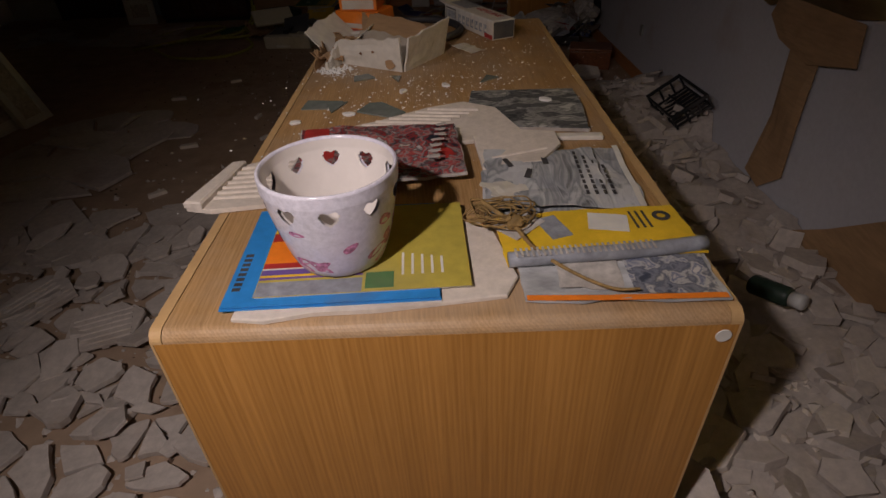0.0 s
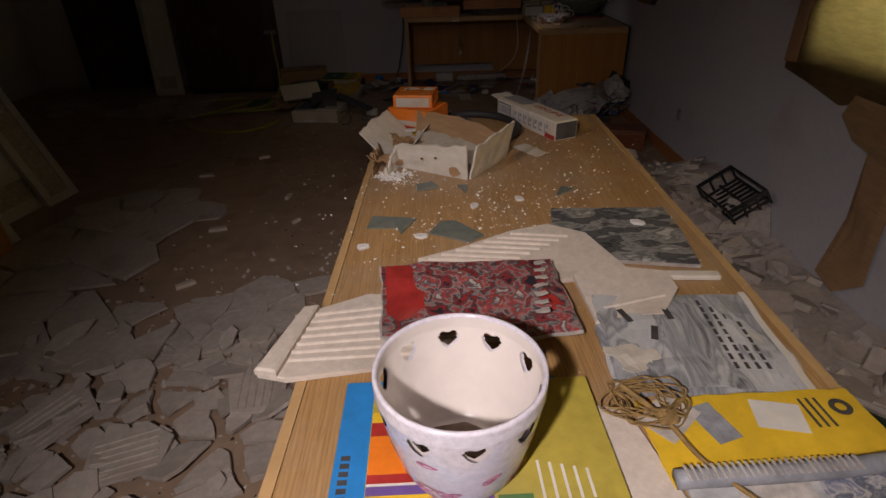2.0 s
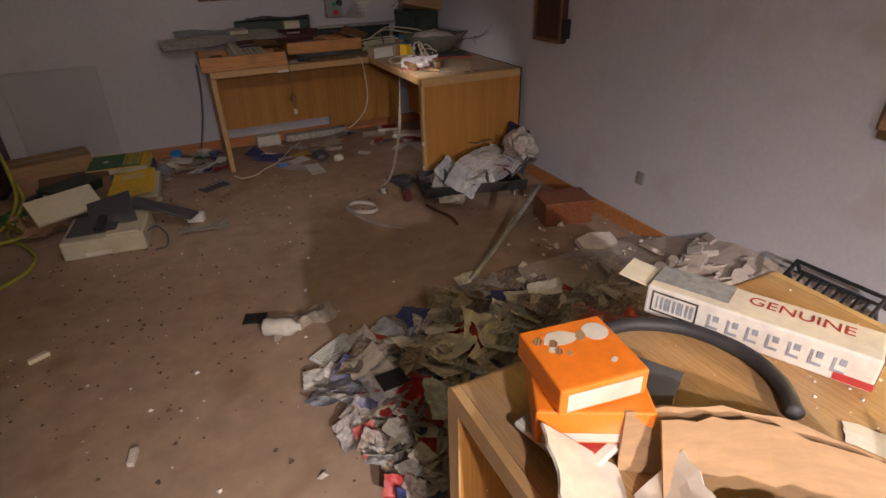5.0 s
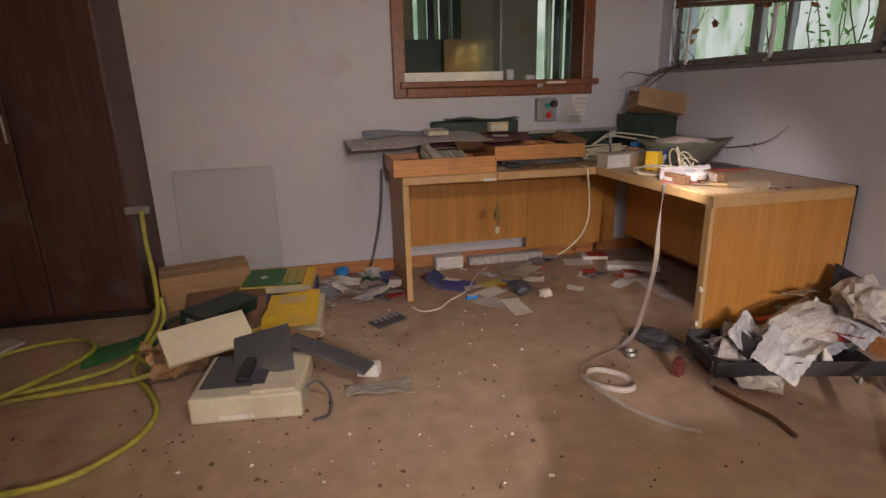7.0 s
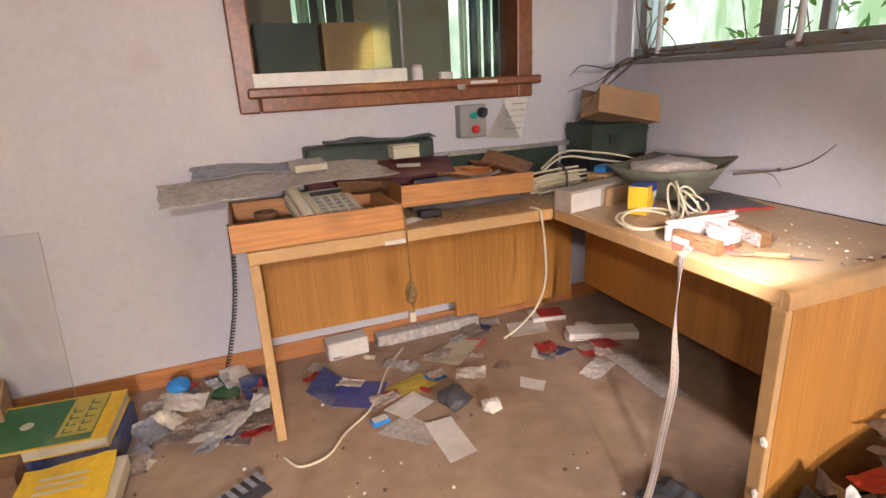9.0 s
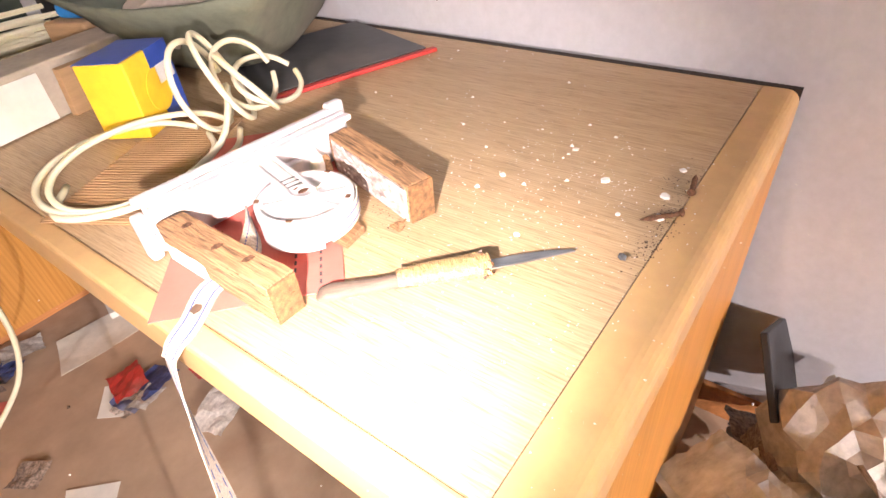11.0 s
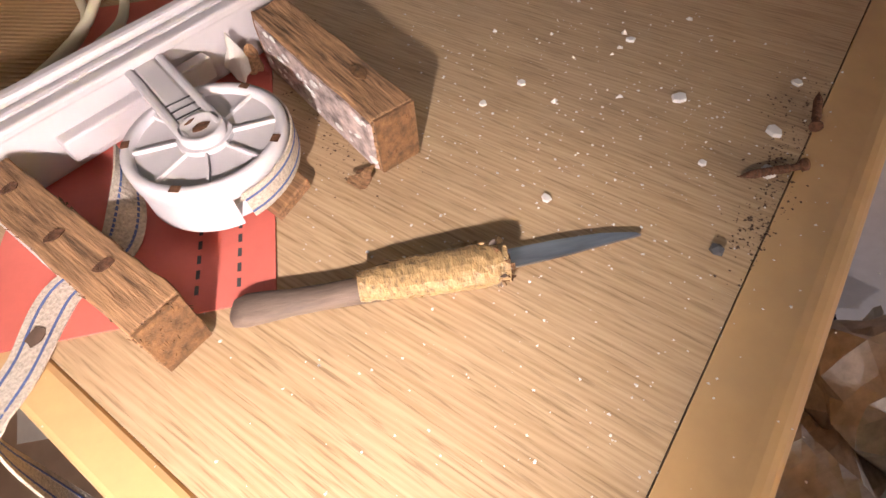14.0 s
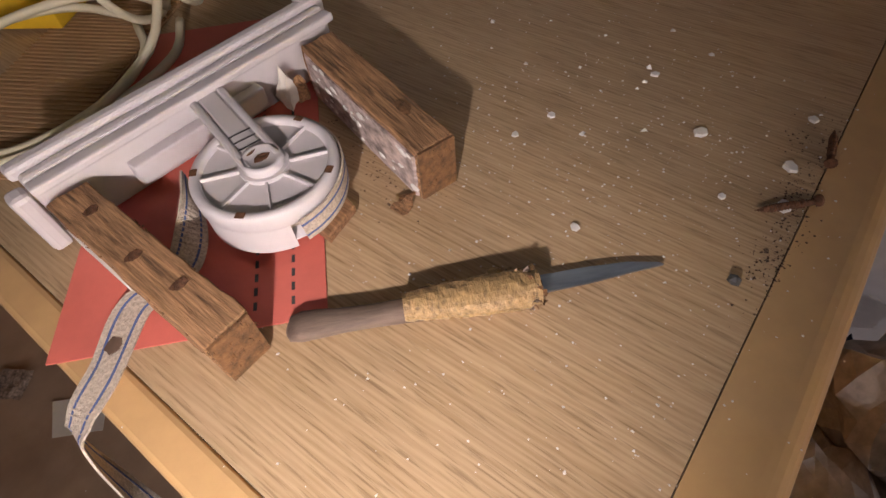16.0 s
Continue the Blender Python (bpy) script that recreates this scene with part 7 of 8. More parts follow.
def plates(x0, x1, y0, y1, step, keep, seed, thick, gap, label, group, z=0.002, tilt=1.2, joined=False):
    """Pieces of a cracked plate, each uneven in outline, size and lie; joined: as one heap."""
    r_ = random.Random(seed)
    whole = bmesh.new()
    for (a, b), poly in cells(x0, x1, y0, y1, step, keep, seed):
        f = r_.uniform(gap, min(1.03, gap + 0.1))
        pts = []
        for k, (x, y) in enumerate(poly):
            u, v = poly[(k + 1) % len(poly)]
            cut = r_.uniform(0.3, 0.7)
            for px, py, w in ((x, y, 0.003), (x + (u - x) * cut, y + (v - y) * cut, 0.09 * math.hypot(u - x, v - y))):
                pts.append(((px - a) * f + r_.uniform(-w, w), (py - b) * f + r_.uniform(-w, w)))
        ext = max(math.hypot(*q) for q in pts)
        tx, ty = r_.gauss(0, tilt), r_.gauss(0, tilt)
        zz = z + ext * math.sin(radians(abs(tx) + abs(ty))) * 0.7
        th = thick * r_.uniform(0.7, 1.3)
        if joined:
            one = slab(pts, 0, th)
            bmesh.ops.transform(one, matrix=pose(a, b, zz, tx, ty, r_.gauss(0, 4)), verts=one.verts[:])
            me = bpy.data.meshes.new("plate")
            one.to_mesh(me)
            one.free()
            whole.from_mesh(me)
            bpy.data.meshes.remove(me)
        else:
            piece(a, b, pts, zz, tx, ty, r_.gauss(0, 3), th, label, group)
    if joined:
        tagged(part("broken_plaster", whole, PLASTER), label, "rubble", kind="stuff")
    else:
        whole.free()


# large cracked sheet near the desk, smaller rubble towards the start, loose plates beyond
plates(0.05, 1.16, 2.88, 3.5, 0.15, lambda x, y: clear_of_desk(x, y) and (y - 2.9) < 0.28 + 0.3 * x and noise.noise(Vector((x * 3, y * 3, 2))) > -0.45, 31, 0.013, 0.93, "cracked grey-beige plaster plate lying on the floor", "cracked plaster plates")
plates(-1.0, 0.1, 1.2, 2.92, 0.13, lambda x, y: noise.noise(Vector((x * 2.2, y * 2.2, 7))) > -0.3, 38, 0.018, 0.7, "broken grey-beige plaster pieces on the floor", "floor plaster rubble", 0.002, 6.0, True)
plates(0.1, 1.13, 1.2, 2.92, 0.125, lambda x, y: clear_of_desk(x, y) and noise.noise(Vector((x * 2.2, y * 2.2, 7))) > -0.33, 32, 0.018, 0.7, "broken grey-beige plaster piece among floor rubble", "floor plaster rubble", 0.002, 5.5)
plates(-0.85, -0.02, 3.35, 4.3, 0.3, lambda x, y: True, 33, 0.016, 0.97, "large flat plaster plate lying on the floor", "large plaster plates", 0.002, 0.8)
plates(-1.1, 0.0, 2.75, 3.15, 0.26, lambda x, y: noise.noise(Vector((x * 2.5, y * 2.5, 9))) > -0.3, 36, 0.02, 0.92, "thick plaster plate lying on the floor", "large plaster plates", 0.002, 1.5)
plates(-0.5, 0.3, 4.0, 4.4, 0.24, lambda x, y: x < -0.05, 37, 0.014, 0.95, "flat plaster plate lying on the bare floor", "large plaster plates", 0.002, 0.8)
for k in range(46):
    x, y = rnd.uniform(-0.9, 1.02), rnd.uniform(1.3, 2.95)
    piece(x, y, rough_poly(rnd, rnd.uniform(0.04, 0.11), rnd.choice((5, 6, 7)), rnd.uniform(0.4, 0.9)), 0.032, rnd.gauss(0, 9), rnd.gauss(0, 9), rnd.uniform(0, 360), 0.012, "plaster fragment resting on other rubble", "top rubble")
top = bmesh.new()
for k in range(90):
    x, y = rnd.uniform(-0.8, 1.05), rnd.uniform(1.3, 3.0)
    one = slab(rough_poly(rnd, rnd.uniform(0.02, 0.09), rnd.choice((4, 5, 6)), rnd.uniform(0.3, 0.9)), 0, rnd.uniform(0.006, 0.014))
    bmesh.ops.transform(one, matrix=pose(x, y, 0.028, rnd.gauss(0, 10), rnd.gauss(0, 10), rnd.uniform(0, 360)), verts=one.verts[:])
    me = bpy.data.meshes.new("chip")
    one.to_mesh(me)
    one.free()
    top.from_mesh(me)
    bpy.data.meshes.remove(me)
tagged(part("plaster_rubble", top, PLASTER), "loose plaster chips over the broken plates", "rubble", kind="stuff")
for k in range(3):
    x, y = ((0.42, 2.35), (0.1, 2.5), (0.75, 2.62))[k]
    ribbed_tile([(-0.12, -0.09), (0.1, -0.1), (0.14, 0.02), (0.06, 0.11), (-0.1, 0.08)], pose(x, y, 0.035, 3, -2, 40 * k + 20), "grey ribbed tile fragment on the rubble", [((-0.09, -0.07 + 0.026 * j), (0.1, -0.075 + 0.027 * j)) for j in range(6)], 0.005, PLASTER)
crumbs("rubble_crumbs", [(0.2, 2.2, 0.55, 0.5, 900), (0.7, 3.1, 0.3, 0.25, 160), (0.95, 3.5, 0.1, 0.2, 120), (-0.5, 3.4, 0.4, 0.5, 120)], PLASTER, "small plaster crumbs between the broken pieces", "rubble", 0.001, (0.006, 0.022), 41)
crumbs("floor_dirt", [(0.3, 2.4, 0.6, 0.7, 300), (0.6, 4.6, 0.7, 0.9, 200), (0.9, 6.4, 0.7, 0.6, 160), (0.2, 5.3, 0.4, 0.5, 120)], DIRT, "dark dirt crumbs on the floor", "dirt", 0.0008, (0.004, 0.012), 42)
crumbs("floor_chips", [(0.3, 4.2, 0.5, 0.7, 60), (0.8, 5.3, 0.6, 0.6, 60), (1.2, 6.3, 0.5, 0.4, 60)], CRUMB, "pale chips scattered on the floor", "chips", 0.0008, (0.003, 0.012), 43)
for k, (x, y, s, r) in enumerate(((0.13, 3.92, 0.05, 15), (0.18, 3.35, 0.045, 40), (0.42, 4.35, 0.035, 80), (0.05, 5.1, 0.04, 30), (-0.25, 4.75, 0.05, 10), (0.55, 4.0, 0.03, 60))):
    piece(x, y, [(-s, -s * 0.3), (s, -s * 0.35), (s * 0.9, s * 0.35), (-s * 0.9, s * 0.3)], 0.001, 0, 0, r, 0.018, "pale plaster chunk alone on the floor", "lone plaster chunks", PLASTER_L)

# rubble between the long desk and the outer wall
plates(2.1, 2.98, 1.0, 4.05, 0.16, lambda x, y: noise.noise(Vector((x * 3, y * 3, 5))) > -0.4, 51, 0.024, 0.7, "broken plaster piece beside the outer wall", "wall rubble", 0.003, 13, True)
for k in range(95):
    y = rnd.uniform(1.0, 4.7)
    x = rnd.uniform(2.2, 2.95)
    if y > 4.05:
        x = rnd.uniform(2.35, 2.96)
    hgt = 0.03 + 0.16 * max(0, (x - 2.3)) * (1.2 if y > 3.5 else 0.7)
    piece(x, y, rough_poly(rnd, rnd.uniform(0.05, 0.13), rnd.choice((5, 6)), rnd.uniform(0.5, 0.95)), hgt * rnd.uniform(0.5, 1.2), rnd.gauss(0, 16), rnd.gauss(-8, 14), rnd.uniform(0, 360), rnd.uniform(0.015, 0.035), "plaster lump in the heap along the wall", "wall rubble heap", rnd.choice((PLASTER, PLASTER, PLASTER_L)))
# heap under the pieces
bm = bmesh.new()
g = []
for i in range(22):
    col = []
    for j in range(60):
        x, y = 2.12 + 0.885 * i / 21, 0.9 + 3.9 * j / 59
        h_ = max(0.0, (x - 2.15)) * (0.10 if y < 3.6 else 0.26) * min(1, (4.8 - y) / 0.6) + 0.022 * noise.noise(Vector((x * 6, y * 6, 1)))
        col.append(bm.verts.new((x, y, max(0.0012, h_))))
    g.append(col)
for i in range(21):
    for j in range(59):
        bm.faces.new((g[i][j], g[i + 1][j], g[i + 1][j + 1], g[i][j + 1]))
tagged(part("rubble_heap", bm, PLASTER, None), "heap of plaster dust and rubble along the outer wall", "rubble", kind="stuff")
chunks = bmesh.new()
for k in range(330):
    x, y = rnd.uniform(2.14, 2.96), rnd.uniform(0.95, 4.3)
    if y > 3.4:
        x = rnd.uniform(2.55, 2.96)
    s_ = rnd.uniform(0.02, 0.075)
    one = slab(rough_poly(rnd, s_, rnd.choice((4, 5, 6)), rnd.uniform(0.4, 0.9)), 0, rnd.uniform(0.01, 0.03))
    z_ = 0.012 + (x - 2.15) * (0.10 if y < 3.6 else 0.24)
    bmesh.ops.transform(one, matrix=pose(x, y, max(0.012, z_), rnd.gauss(0, 18), rnd.gauss(-6, 18), rnd.uniform(0, 360)), verts=one.verts[:])
    me = bpy.data.meshes.new("chunk")
    one.to_mesh(me)
    one.free()
    chunks.from_mesh(me)
    bpy.data.meshes.remove(me)
tagged(part("plaster_rubble", chunks, PLASTER), "broken plaster chunks heaped along the outer wall", "rubble", kind="stuff")
crumbs("wall_crumbs", [(2.6, 2.6, 0.25, 0.9, 500), (2.65, 4.3, 0.22, 0.3, 300)], PLASTER_L, "small rubble along the outer wall", "rubble", 0.05, (0.008, 0.028), 44)

cr = thing("plastic_crate", pose(2.875, 3.70, 0.215, 0, -34, 4) @ Matrix.Diagonal((0.82, 0.95, 0.85, 1)), "black plastic crate with slatted side on the rubble", "crate")
part("crate_rim", boxes((-0.12, 0.12, -0.17, -0.16, 0.08, 0.1), (-0.12, 0.12, 0.16, 0.17, 0.08, 0.1), (-0.12, -0.11, -0.16, 0.16, 0.08, 0.1), (0.11, 0.12, -0.16, 0.16, 0.08, 0.1)), BLACK, cr)
for k in range(9):
    part("slat", bbox(-0.118, 0.118, -0.15 + 0.036 * k, -0.14 + 0.036 * k, 0, 0.012), BLACK, cr)
for y in (-0.17, 0.158):
    for x in (-0.12, -0.04, 0.04, 0.108):
        part("post", bbox(x, x + 0.012, y, y + 0.012, 0, 0.08), BLACK, cr)
for x in (-0.118, 0.0, 0.106):
    part("cross_bar", bbox(x, x + 0.012, -0.158, 0.158, 0.0122, 0.022), BLACK, cr)
bt = thing("spray_can", pose(2.62, 2.35, 0.13, 75, 0, 25), "dark spray can with a white cap on the rubble", "can")
part("can", lathe([(0, 0), (0.03, 0), (0.032, 0.004), (0.032, 0.12), (0.024, 0.135), (0, 0.135)], 24), DKGREEN, bt, "", None, True)
part("cap", lathe([(0, 0.1352), (0.025, 0.1352), (0.025, 0.17), (0.022, 0.174), (0, 0.174)], 24), WHITE, bt, "white cap", None, True)

# waste paper beyond the long desk
papers_mats = (PAPER, PAPER_G, PRINT_MIX, PRINT_MIX, NEWS, GREYB, NAVY, CARD_W, RED, PAPER_G)
bases = [sheet(0.2, 0.27, 8, 9, 0.03, 300 + k, 0.0012, 7, 0.006) for k in range(6)]
paper_meshes = []
for k, b in enumerate(bases):
    for mat in papers_mats:
        me = bpy.data.meshes.new("waste_paper")
        b.to_mesh(me)
        me.materials.append(mat)
        paper_meshes.append(me)
    b.free()


def strew(n_, place, lift, label, group, seed, scale=(0.5, 1.0), tilt=14, joined=False):
    """Loose sheets; joined: as one matted heap."""
    r_ = random.Random(seed)
    whole, slots = bmesh.new(), []
    for k in range(n_):
        x, y = place(r_)
        me, s = r_.choice(paper_meshes), r_.uniform(*scale)
        m_ = pose(x, y, lift(x, y) * r_.uniform(0.2, 1.0), r_.gauss(0, tilt), r_.gauss(0, tilt), r_.uniform(0, 360)) @ Matrix.Diagonal((s, s, s, 1))
        if joined:
            if me.materials[0] not in slots:
                slots.append(me.materials[0])
            first = len(whole.faces)
            whole.from_mesh(me)
            whole.faces.ensure_lookup_table()
            new_faces = whole.faces[first:]
            bmesh.ops.transform(whole, matrix=m_, verts=list({v for f in new_faces for v in f.verts}))
            for f in new_faces:
                f.material_index = slots.index(me.materials[0])
        else:
            ob = new("waste_paper", me)
            ob.matrix_basis = m_
            tagged(ob, label, "waste paper", group)
    if joined:
        ob = part("matted_paper", whole, slots[0])
        for extra in slots[1:]:
            ob.data.materials.append(extra)
        tagged(ob, label, "waste paper", kind="stuff")
    else:
        whole.free()


def heap_a(r_):
    u = r_.random()
    return 1.18 + 1.0 * u + r_.gauss(0, 0.08), 4.22 + 0.25 * u + r_.gauss(0, 0.14)


def heap_h(x, y):
    return 0.012 + 0.10 * max(0, 1 - abs(y - 4.3) / 0.35)


strew(110, heap_a, heap_h, "crumpled printed waste paper in a heap on the floor", "waste paper heap", 61, (0.35, 0.8), 16)
strew(120, heap_a, lambda x, y: heap_h(x, y) * 0.8, "matted printed waste paper under a heap", "", 71, (0.3, 0.6), 20, True)
strew(150, lambda r_: (r_.uniform(1.13, 1.5), r_.uniform(3.5, 4.15)), lambda x, y: 0.07, "shredded grey waste paper beside the desk", "shredded waste paper", 62, (0.2, 0.4), 30, True)
strew(100, lambda r_: (r_.uniform(1.4, 2.45), r_.uniform(3.55, 4.35)), lambda x, y: 0.09, "crumpled waste paper behind the desk", "waste paper heap", 63, (0.4, 0.9), 18, True)
bm = lump(0.45, 12, 0.25, 0.05, 3)
tagged(part("paper_heap_core", bm, PAPER_G, None, "", pose(1.75, 4.12, 0.0005)), "matted grey paper under the waste heap", "waste paper", kind="stuff")
solo("black_card", bbox(-0.05, 0.05, -0.038, 0.038, 0, 0.006, 0.001), BLACK, pose(0.905, 4.97, 0.001, 0, 0, -20), "black cassette case lying on the floor", "case")
solo("black_card", bbox(-0.05, 0.05, -0.038, 0.038, 0, 0.006, 0.001), BLACK, pose(1.28, 4.18, 0.125, 6, 0, 5), "black case on the paper heap", "case")
solo("white_cloth", sheet(0.28, 0.15, 14, 8, 0.05, 402, 0.004, 9, 0.01), CARD_I, pose(1.09, 4.83, 0.001, 0, 0, 5), "crumpled pale cloth on the floor", "cloth")
solo("plastic_bottle", lathe([(0, 0), (0.036, 0.002), (0.04, 0.01), (0.036, 0.05), (0.04, 0.07), (0.038, 0.12), (0.016, 0.15), (0.016, 0.165), (0, 0.165)], 24), CARD_W, pose(0.93, 4.83, 0.042, 88, 0, 60), "crushed pale plastic bottle on the floor", "bottle", "", True)
ac = thing("appliance_shell", pose(1.17, 4.58, 0.0, 0, 0, 30), "white ribbed plastic grille on the floor", "grille")
part("plate", bbox(-0.1, 0.1, -0.05, 0.05, 0.002, 0.012, 0.003), WHITE, ac)
for k in range(8):
    part("rib", bbox(-0.095, 0.095, -0.045 + 0.012 * k, -0.04 + 0.012 * k, 0.0122, 0.018), WHITE, ac)

# pole, wooden box
pole = thing("metal_pole", pose(1.90, 4.77, 0.016), "grey metal pole leaning on the tray of papers", "pole")
part("tube", tube([(0, 0, 0), (0.27, 0.13, 0.12), (0.60, 0.30, 0.285)], 0.015, 12, 4), ZINC, pole, "", None, True)
part("end_cap", lump(0.02, 5, 0.15, 0.9, 2), NYLON, pole, "white end cap", pose(-0.006, -0.003, -0.014))
wbx = thing("wooden_box", pose(2.76, 5.17, 0.001, 0, 0, -14), "small reddish-brown wooden box on the floor", "box")
part("body", bbox(-0.15, 0.15, -0.1, 0.1, 0, 0.13, 0.006), FRAME, wbx)
part("lid", bbox(-0.154, 0.154, -0.104, 0.104, 0.1305, 0.15, 0.005), FRAME, wbx)

# tray of papers beside the side desk
tb = thing("plastic_tray", pose(2.45, 5.79, 0.07, 0, 0, -14), "black letter tray heaped with torn paper on bent legs", "tray")
part("tray_base", bbox(-0.33, 0.36, -0.13, 0.13, 0, 0.008, 0.003), BLACK, tb)
part("tray_side", bbox(-0.33, 0.36, -0.14, -0.1305, 0, 0.07, 0.003), BLACK, tb, "", pose(0, 0, 0, 8))
part("tray_side", bbox(-0.33, 0.36, 0.1305, 0.14, 0, 0.07, 0.003), BLACK, tb)
part("tray_side", bbox(-0.34, -0.3305, -0.13, 0.13, 0, 0.05, 0.003), BLACK, tb)
for k, (x, y) in enumerate(((-0.3, -0.1), (0.3, -0.1), (-0.3, 0.1), (0.3, 0.1))):
    part("leg", tube([(x, y, 0.0), (x - 0.01, y, -0.035), (x - 0.02, y - 0.01, -0.069)], 0.008, 8, 3), ZINC, tb)
part("divider", bbox(-0.2, -0.192, -0.128, 0.128, 0.0085, 0.09), DKGREY, tb, "", pose(0, 0, 0, 0, 12))
part("divider", bbox(0.1, 0.108, -0.128, 0.128, 0.0085, 0.1), DKGREY, tb, "", pose(0, 0, 0, 0, -8))
strew(46, lambda r_: (r_.uniform(2.2, 2.92), r_.uniform(5.68, 5.93)), lambda x, y: 0.14 + 0.17 * max(0, 1 - abs(x - 2.68) / 0.42), "crumpled pale paper heaped on a black tray", "papers on the tray", 64, (0.4, 0.8), 30)
bm = lump(0.24, 22, 0.35, 0.75, 3)
solo("crumpled_paper", bm, PAPER_G, pose(2.56, 5.80, 0.085, 0, 0, 15) @ Matrix.Diagonal((1.1, 0.45, 0.55, 1)), "bundle of crumpled white paper on a tray", "paper")
solo("crumpled_paper", lump(0.11, 25, 0.45, 0.9, 3), PAPER_G, pose(2.82, 5.78, 0.16), "bundle of crumpled grey paper on a tray", "paper")
solo("black_plastic_sheet", bbox(-0.11, 0.11, -0.006, 0.006, 0, 0.14, 0.002), BLACK, pose(2.88, 5.88, 0.24, -28, 30, -8), "black plastic panel stuck in a heap of paper", "panel")
rl_ = thing("red_lighter", pose(2.03, 5.87, 0.001, 0, 0, 20), "small dark red plastic case standing on the floor", "case")
part("case", bbox(-0.022, 0.022, -0.02, 0.02, 0, 0.06, 0.004), MAROON, rl_)
part("cap", bbox(-0.017, 0.017, -0.016, 0.016, 0.0605, 0.08, 0.004), MAROON, rl_)
solo("rusty_bar", tube([(2.10, 5.73, 0.01), (2.13, 5.6, 0.01), (2.16, 5.5, 0.01), (2.15, 5.38, 0.01)], 0.009, 8, 4), RUST, pose(0, 0, 0), "thin rusty bar lying on the floor", "bar", "", True)
solo("dark_rag", sheet(0.16, 0.22, 12, 12, 0.03, 411, 0.004, 8, 0.015), DKGREY, pose(2.12, 6.16, 0.001, 0, 0, 20), "dark crumpled rag beside the desk leg", "rag")
solo("metal_ring", lathe([(0.022, 0), (0.03, 0), (0.03, 0.03), (0.027, 0.03), (0.024, 0.004)], 24), ZINC, pose(1.93, 6.07, 0.001), "small metal cup ring on the floor", "ring", "", True)

# papers and small things under the corner desk
def paper(pts, mat, label, z=0.001, h_=0.0012, cat="paper", seed=0):
    cx, cy = sum(p_[0] for p_ in pts) / len(pts), sum(p_[1] for p_ in pts) / len(pts)
    bm_ = slab([(x - cx, y - cy) for x, y in pts], 0, h_)
    bmesh.ops.subdivide_edges(bm_, edges=bm_.edges[:], cuts=3, use_grid_fill=True)
    for v_ in bm_.verts:
        v_.co.z += 0.012 * max(0, noise.noise(Vector((v_.co.x * 9, v_.co.y * 9, seed + 0.5))))
    return solo("paper_sheet" if cat == "paper" else cat.replace(" ", "_"), bm_, mat, pose(cx, cy, z), label, cat, "papers on the floor")


paper([(1.72, 7.36), (1.95, 7.49), (2.06, 7.42), (1.86, 7.24)], CREAM, "cream sheet with folded corner on the floor", 0.004)
paper([(1.90, 7.42), (2.0, 7.51), (2.10, 7.42), (2.02, 7.36)], PINKRED, "red-edged card under a cream sheet", 0.001)
paper([(1.39, 6.92), (1.53, 6.99), (1.62, 6.84), (1.55, 6.77)], PAPER_G, "grey-white paper sheet on the floor")
paper([(1.57, 6.89), (1.68, 6.89), (1.69, 6.67), (1.58, 6.65)], PAPER, "white paper sheet on the floor", 0.004)
paper([(2.07, 7.04), (2.15, 6.96), (2.10, 6.90), (2.03, 6.97)], PAPER, "small white card on the floor")
paper([(2.26, 7.25), (2.30, 7.20), (2.24, 7.12), (2.20, 7.17)], PAPER, "small white square card on the floor")
paper([(2.26, 7.53), (2.47, 7.51), (2.42, 7.37), (2.21, 7.38)], CARD_W, "cream paper sheet under the desk")
paper([(2.51, 7.03), (2.66, 6.97), (2.60, 6.62), (2.49, 6.65)], PAPER_G, "long pale paper under the side desk")
paper([(1.45, 7.05), (1.6, 7.12), (1.66, 7.02), (1.52, 6.95)], PAPER, "crumpled white sheet on the floor", 0.006, 0.0012, "paper", 3)
paper([(1.5, 7.2), (1.68, 7.26), (1.72, 7.14), (1.55, 7.08)], YELLOW_D, "pale green-yellow paper on the floor", 0.003, 0.0012, "paper", 4)
paper([(1.68, 7.22), (1.77, 7.24), (1.78, 7.17), (1.70, 7.16)], BLUE, "small blue paper scrap on the floor", 0.006)
paper([(0.78, 6.78), (0.95, 6.88), (1.0, 6.78), (0.83, 6.68)], DKGREY, "dark perforated strip lying on the floor", 0.001, 0.004, "strip")
for k in range(6):
    a = (0.815 + 0.03 * k, 6.755 + 0.017 * k)
    solo("strip_window", bbox(-0.009, 0.009, -0.03, 0.03, 0, 0.0008), GREYB, pose(a[0], a[1], 0.0192, 0, 0, 30), "pale field on a dark strip on the floor", "strip", "fields of the strip")
paper([(0.85, 7.10), (0.89, 7.38), (0.99, 7.35), (0.94, 7.05)], PRINT_MIX, "dark printed booklet on the floor", 0.001, 0.006, "booklet")
paper([(0.72, 7.17), (0.80, 7.26), (0.86, 7.14)], PAPER, "white torn triangle of paper on the floor")
paper([(0.8, 7.45), (0.83, 7.62), (0.93, 7.60), (0.91, 7.40)], GREEN, "green booklet against the wall", 0.004, 0.01, "booklet")
bfd = thing("blue_ring_binder", pose(1.31, 7.26, 0.001, 0, 0, -30), "open violet-blue card folder on the floor", "folder")
part("cover", bbox(-0.005, 0.19, -0.1, 0.1, 0, 0.004, 0.001), material("violet_blue_card", (0.09, 0.1, 0.32), 0.5, amount=0.2, dirt=0.2), bfd)
part("cover", bbox(-0.12, 0, -0.1, 0.1, 0, 0.004, 0.001), NAVY, bfd, "raised cover half", pose(0, 0, 0, 0, 34))
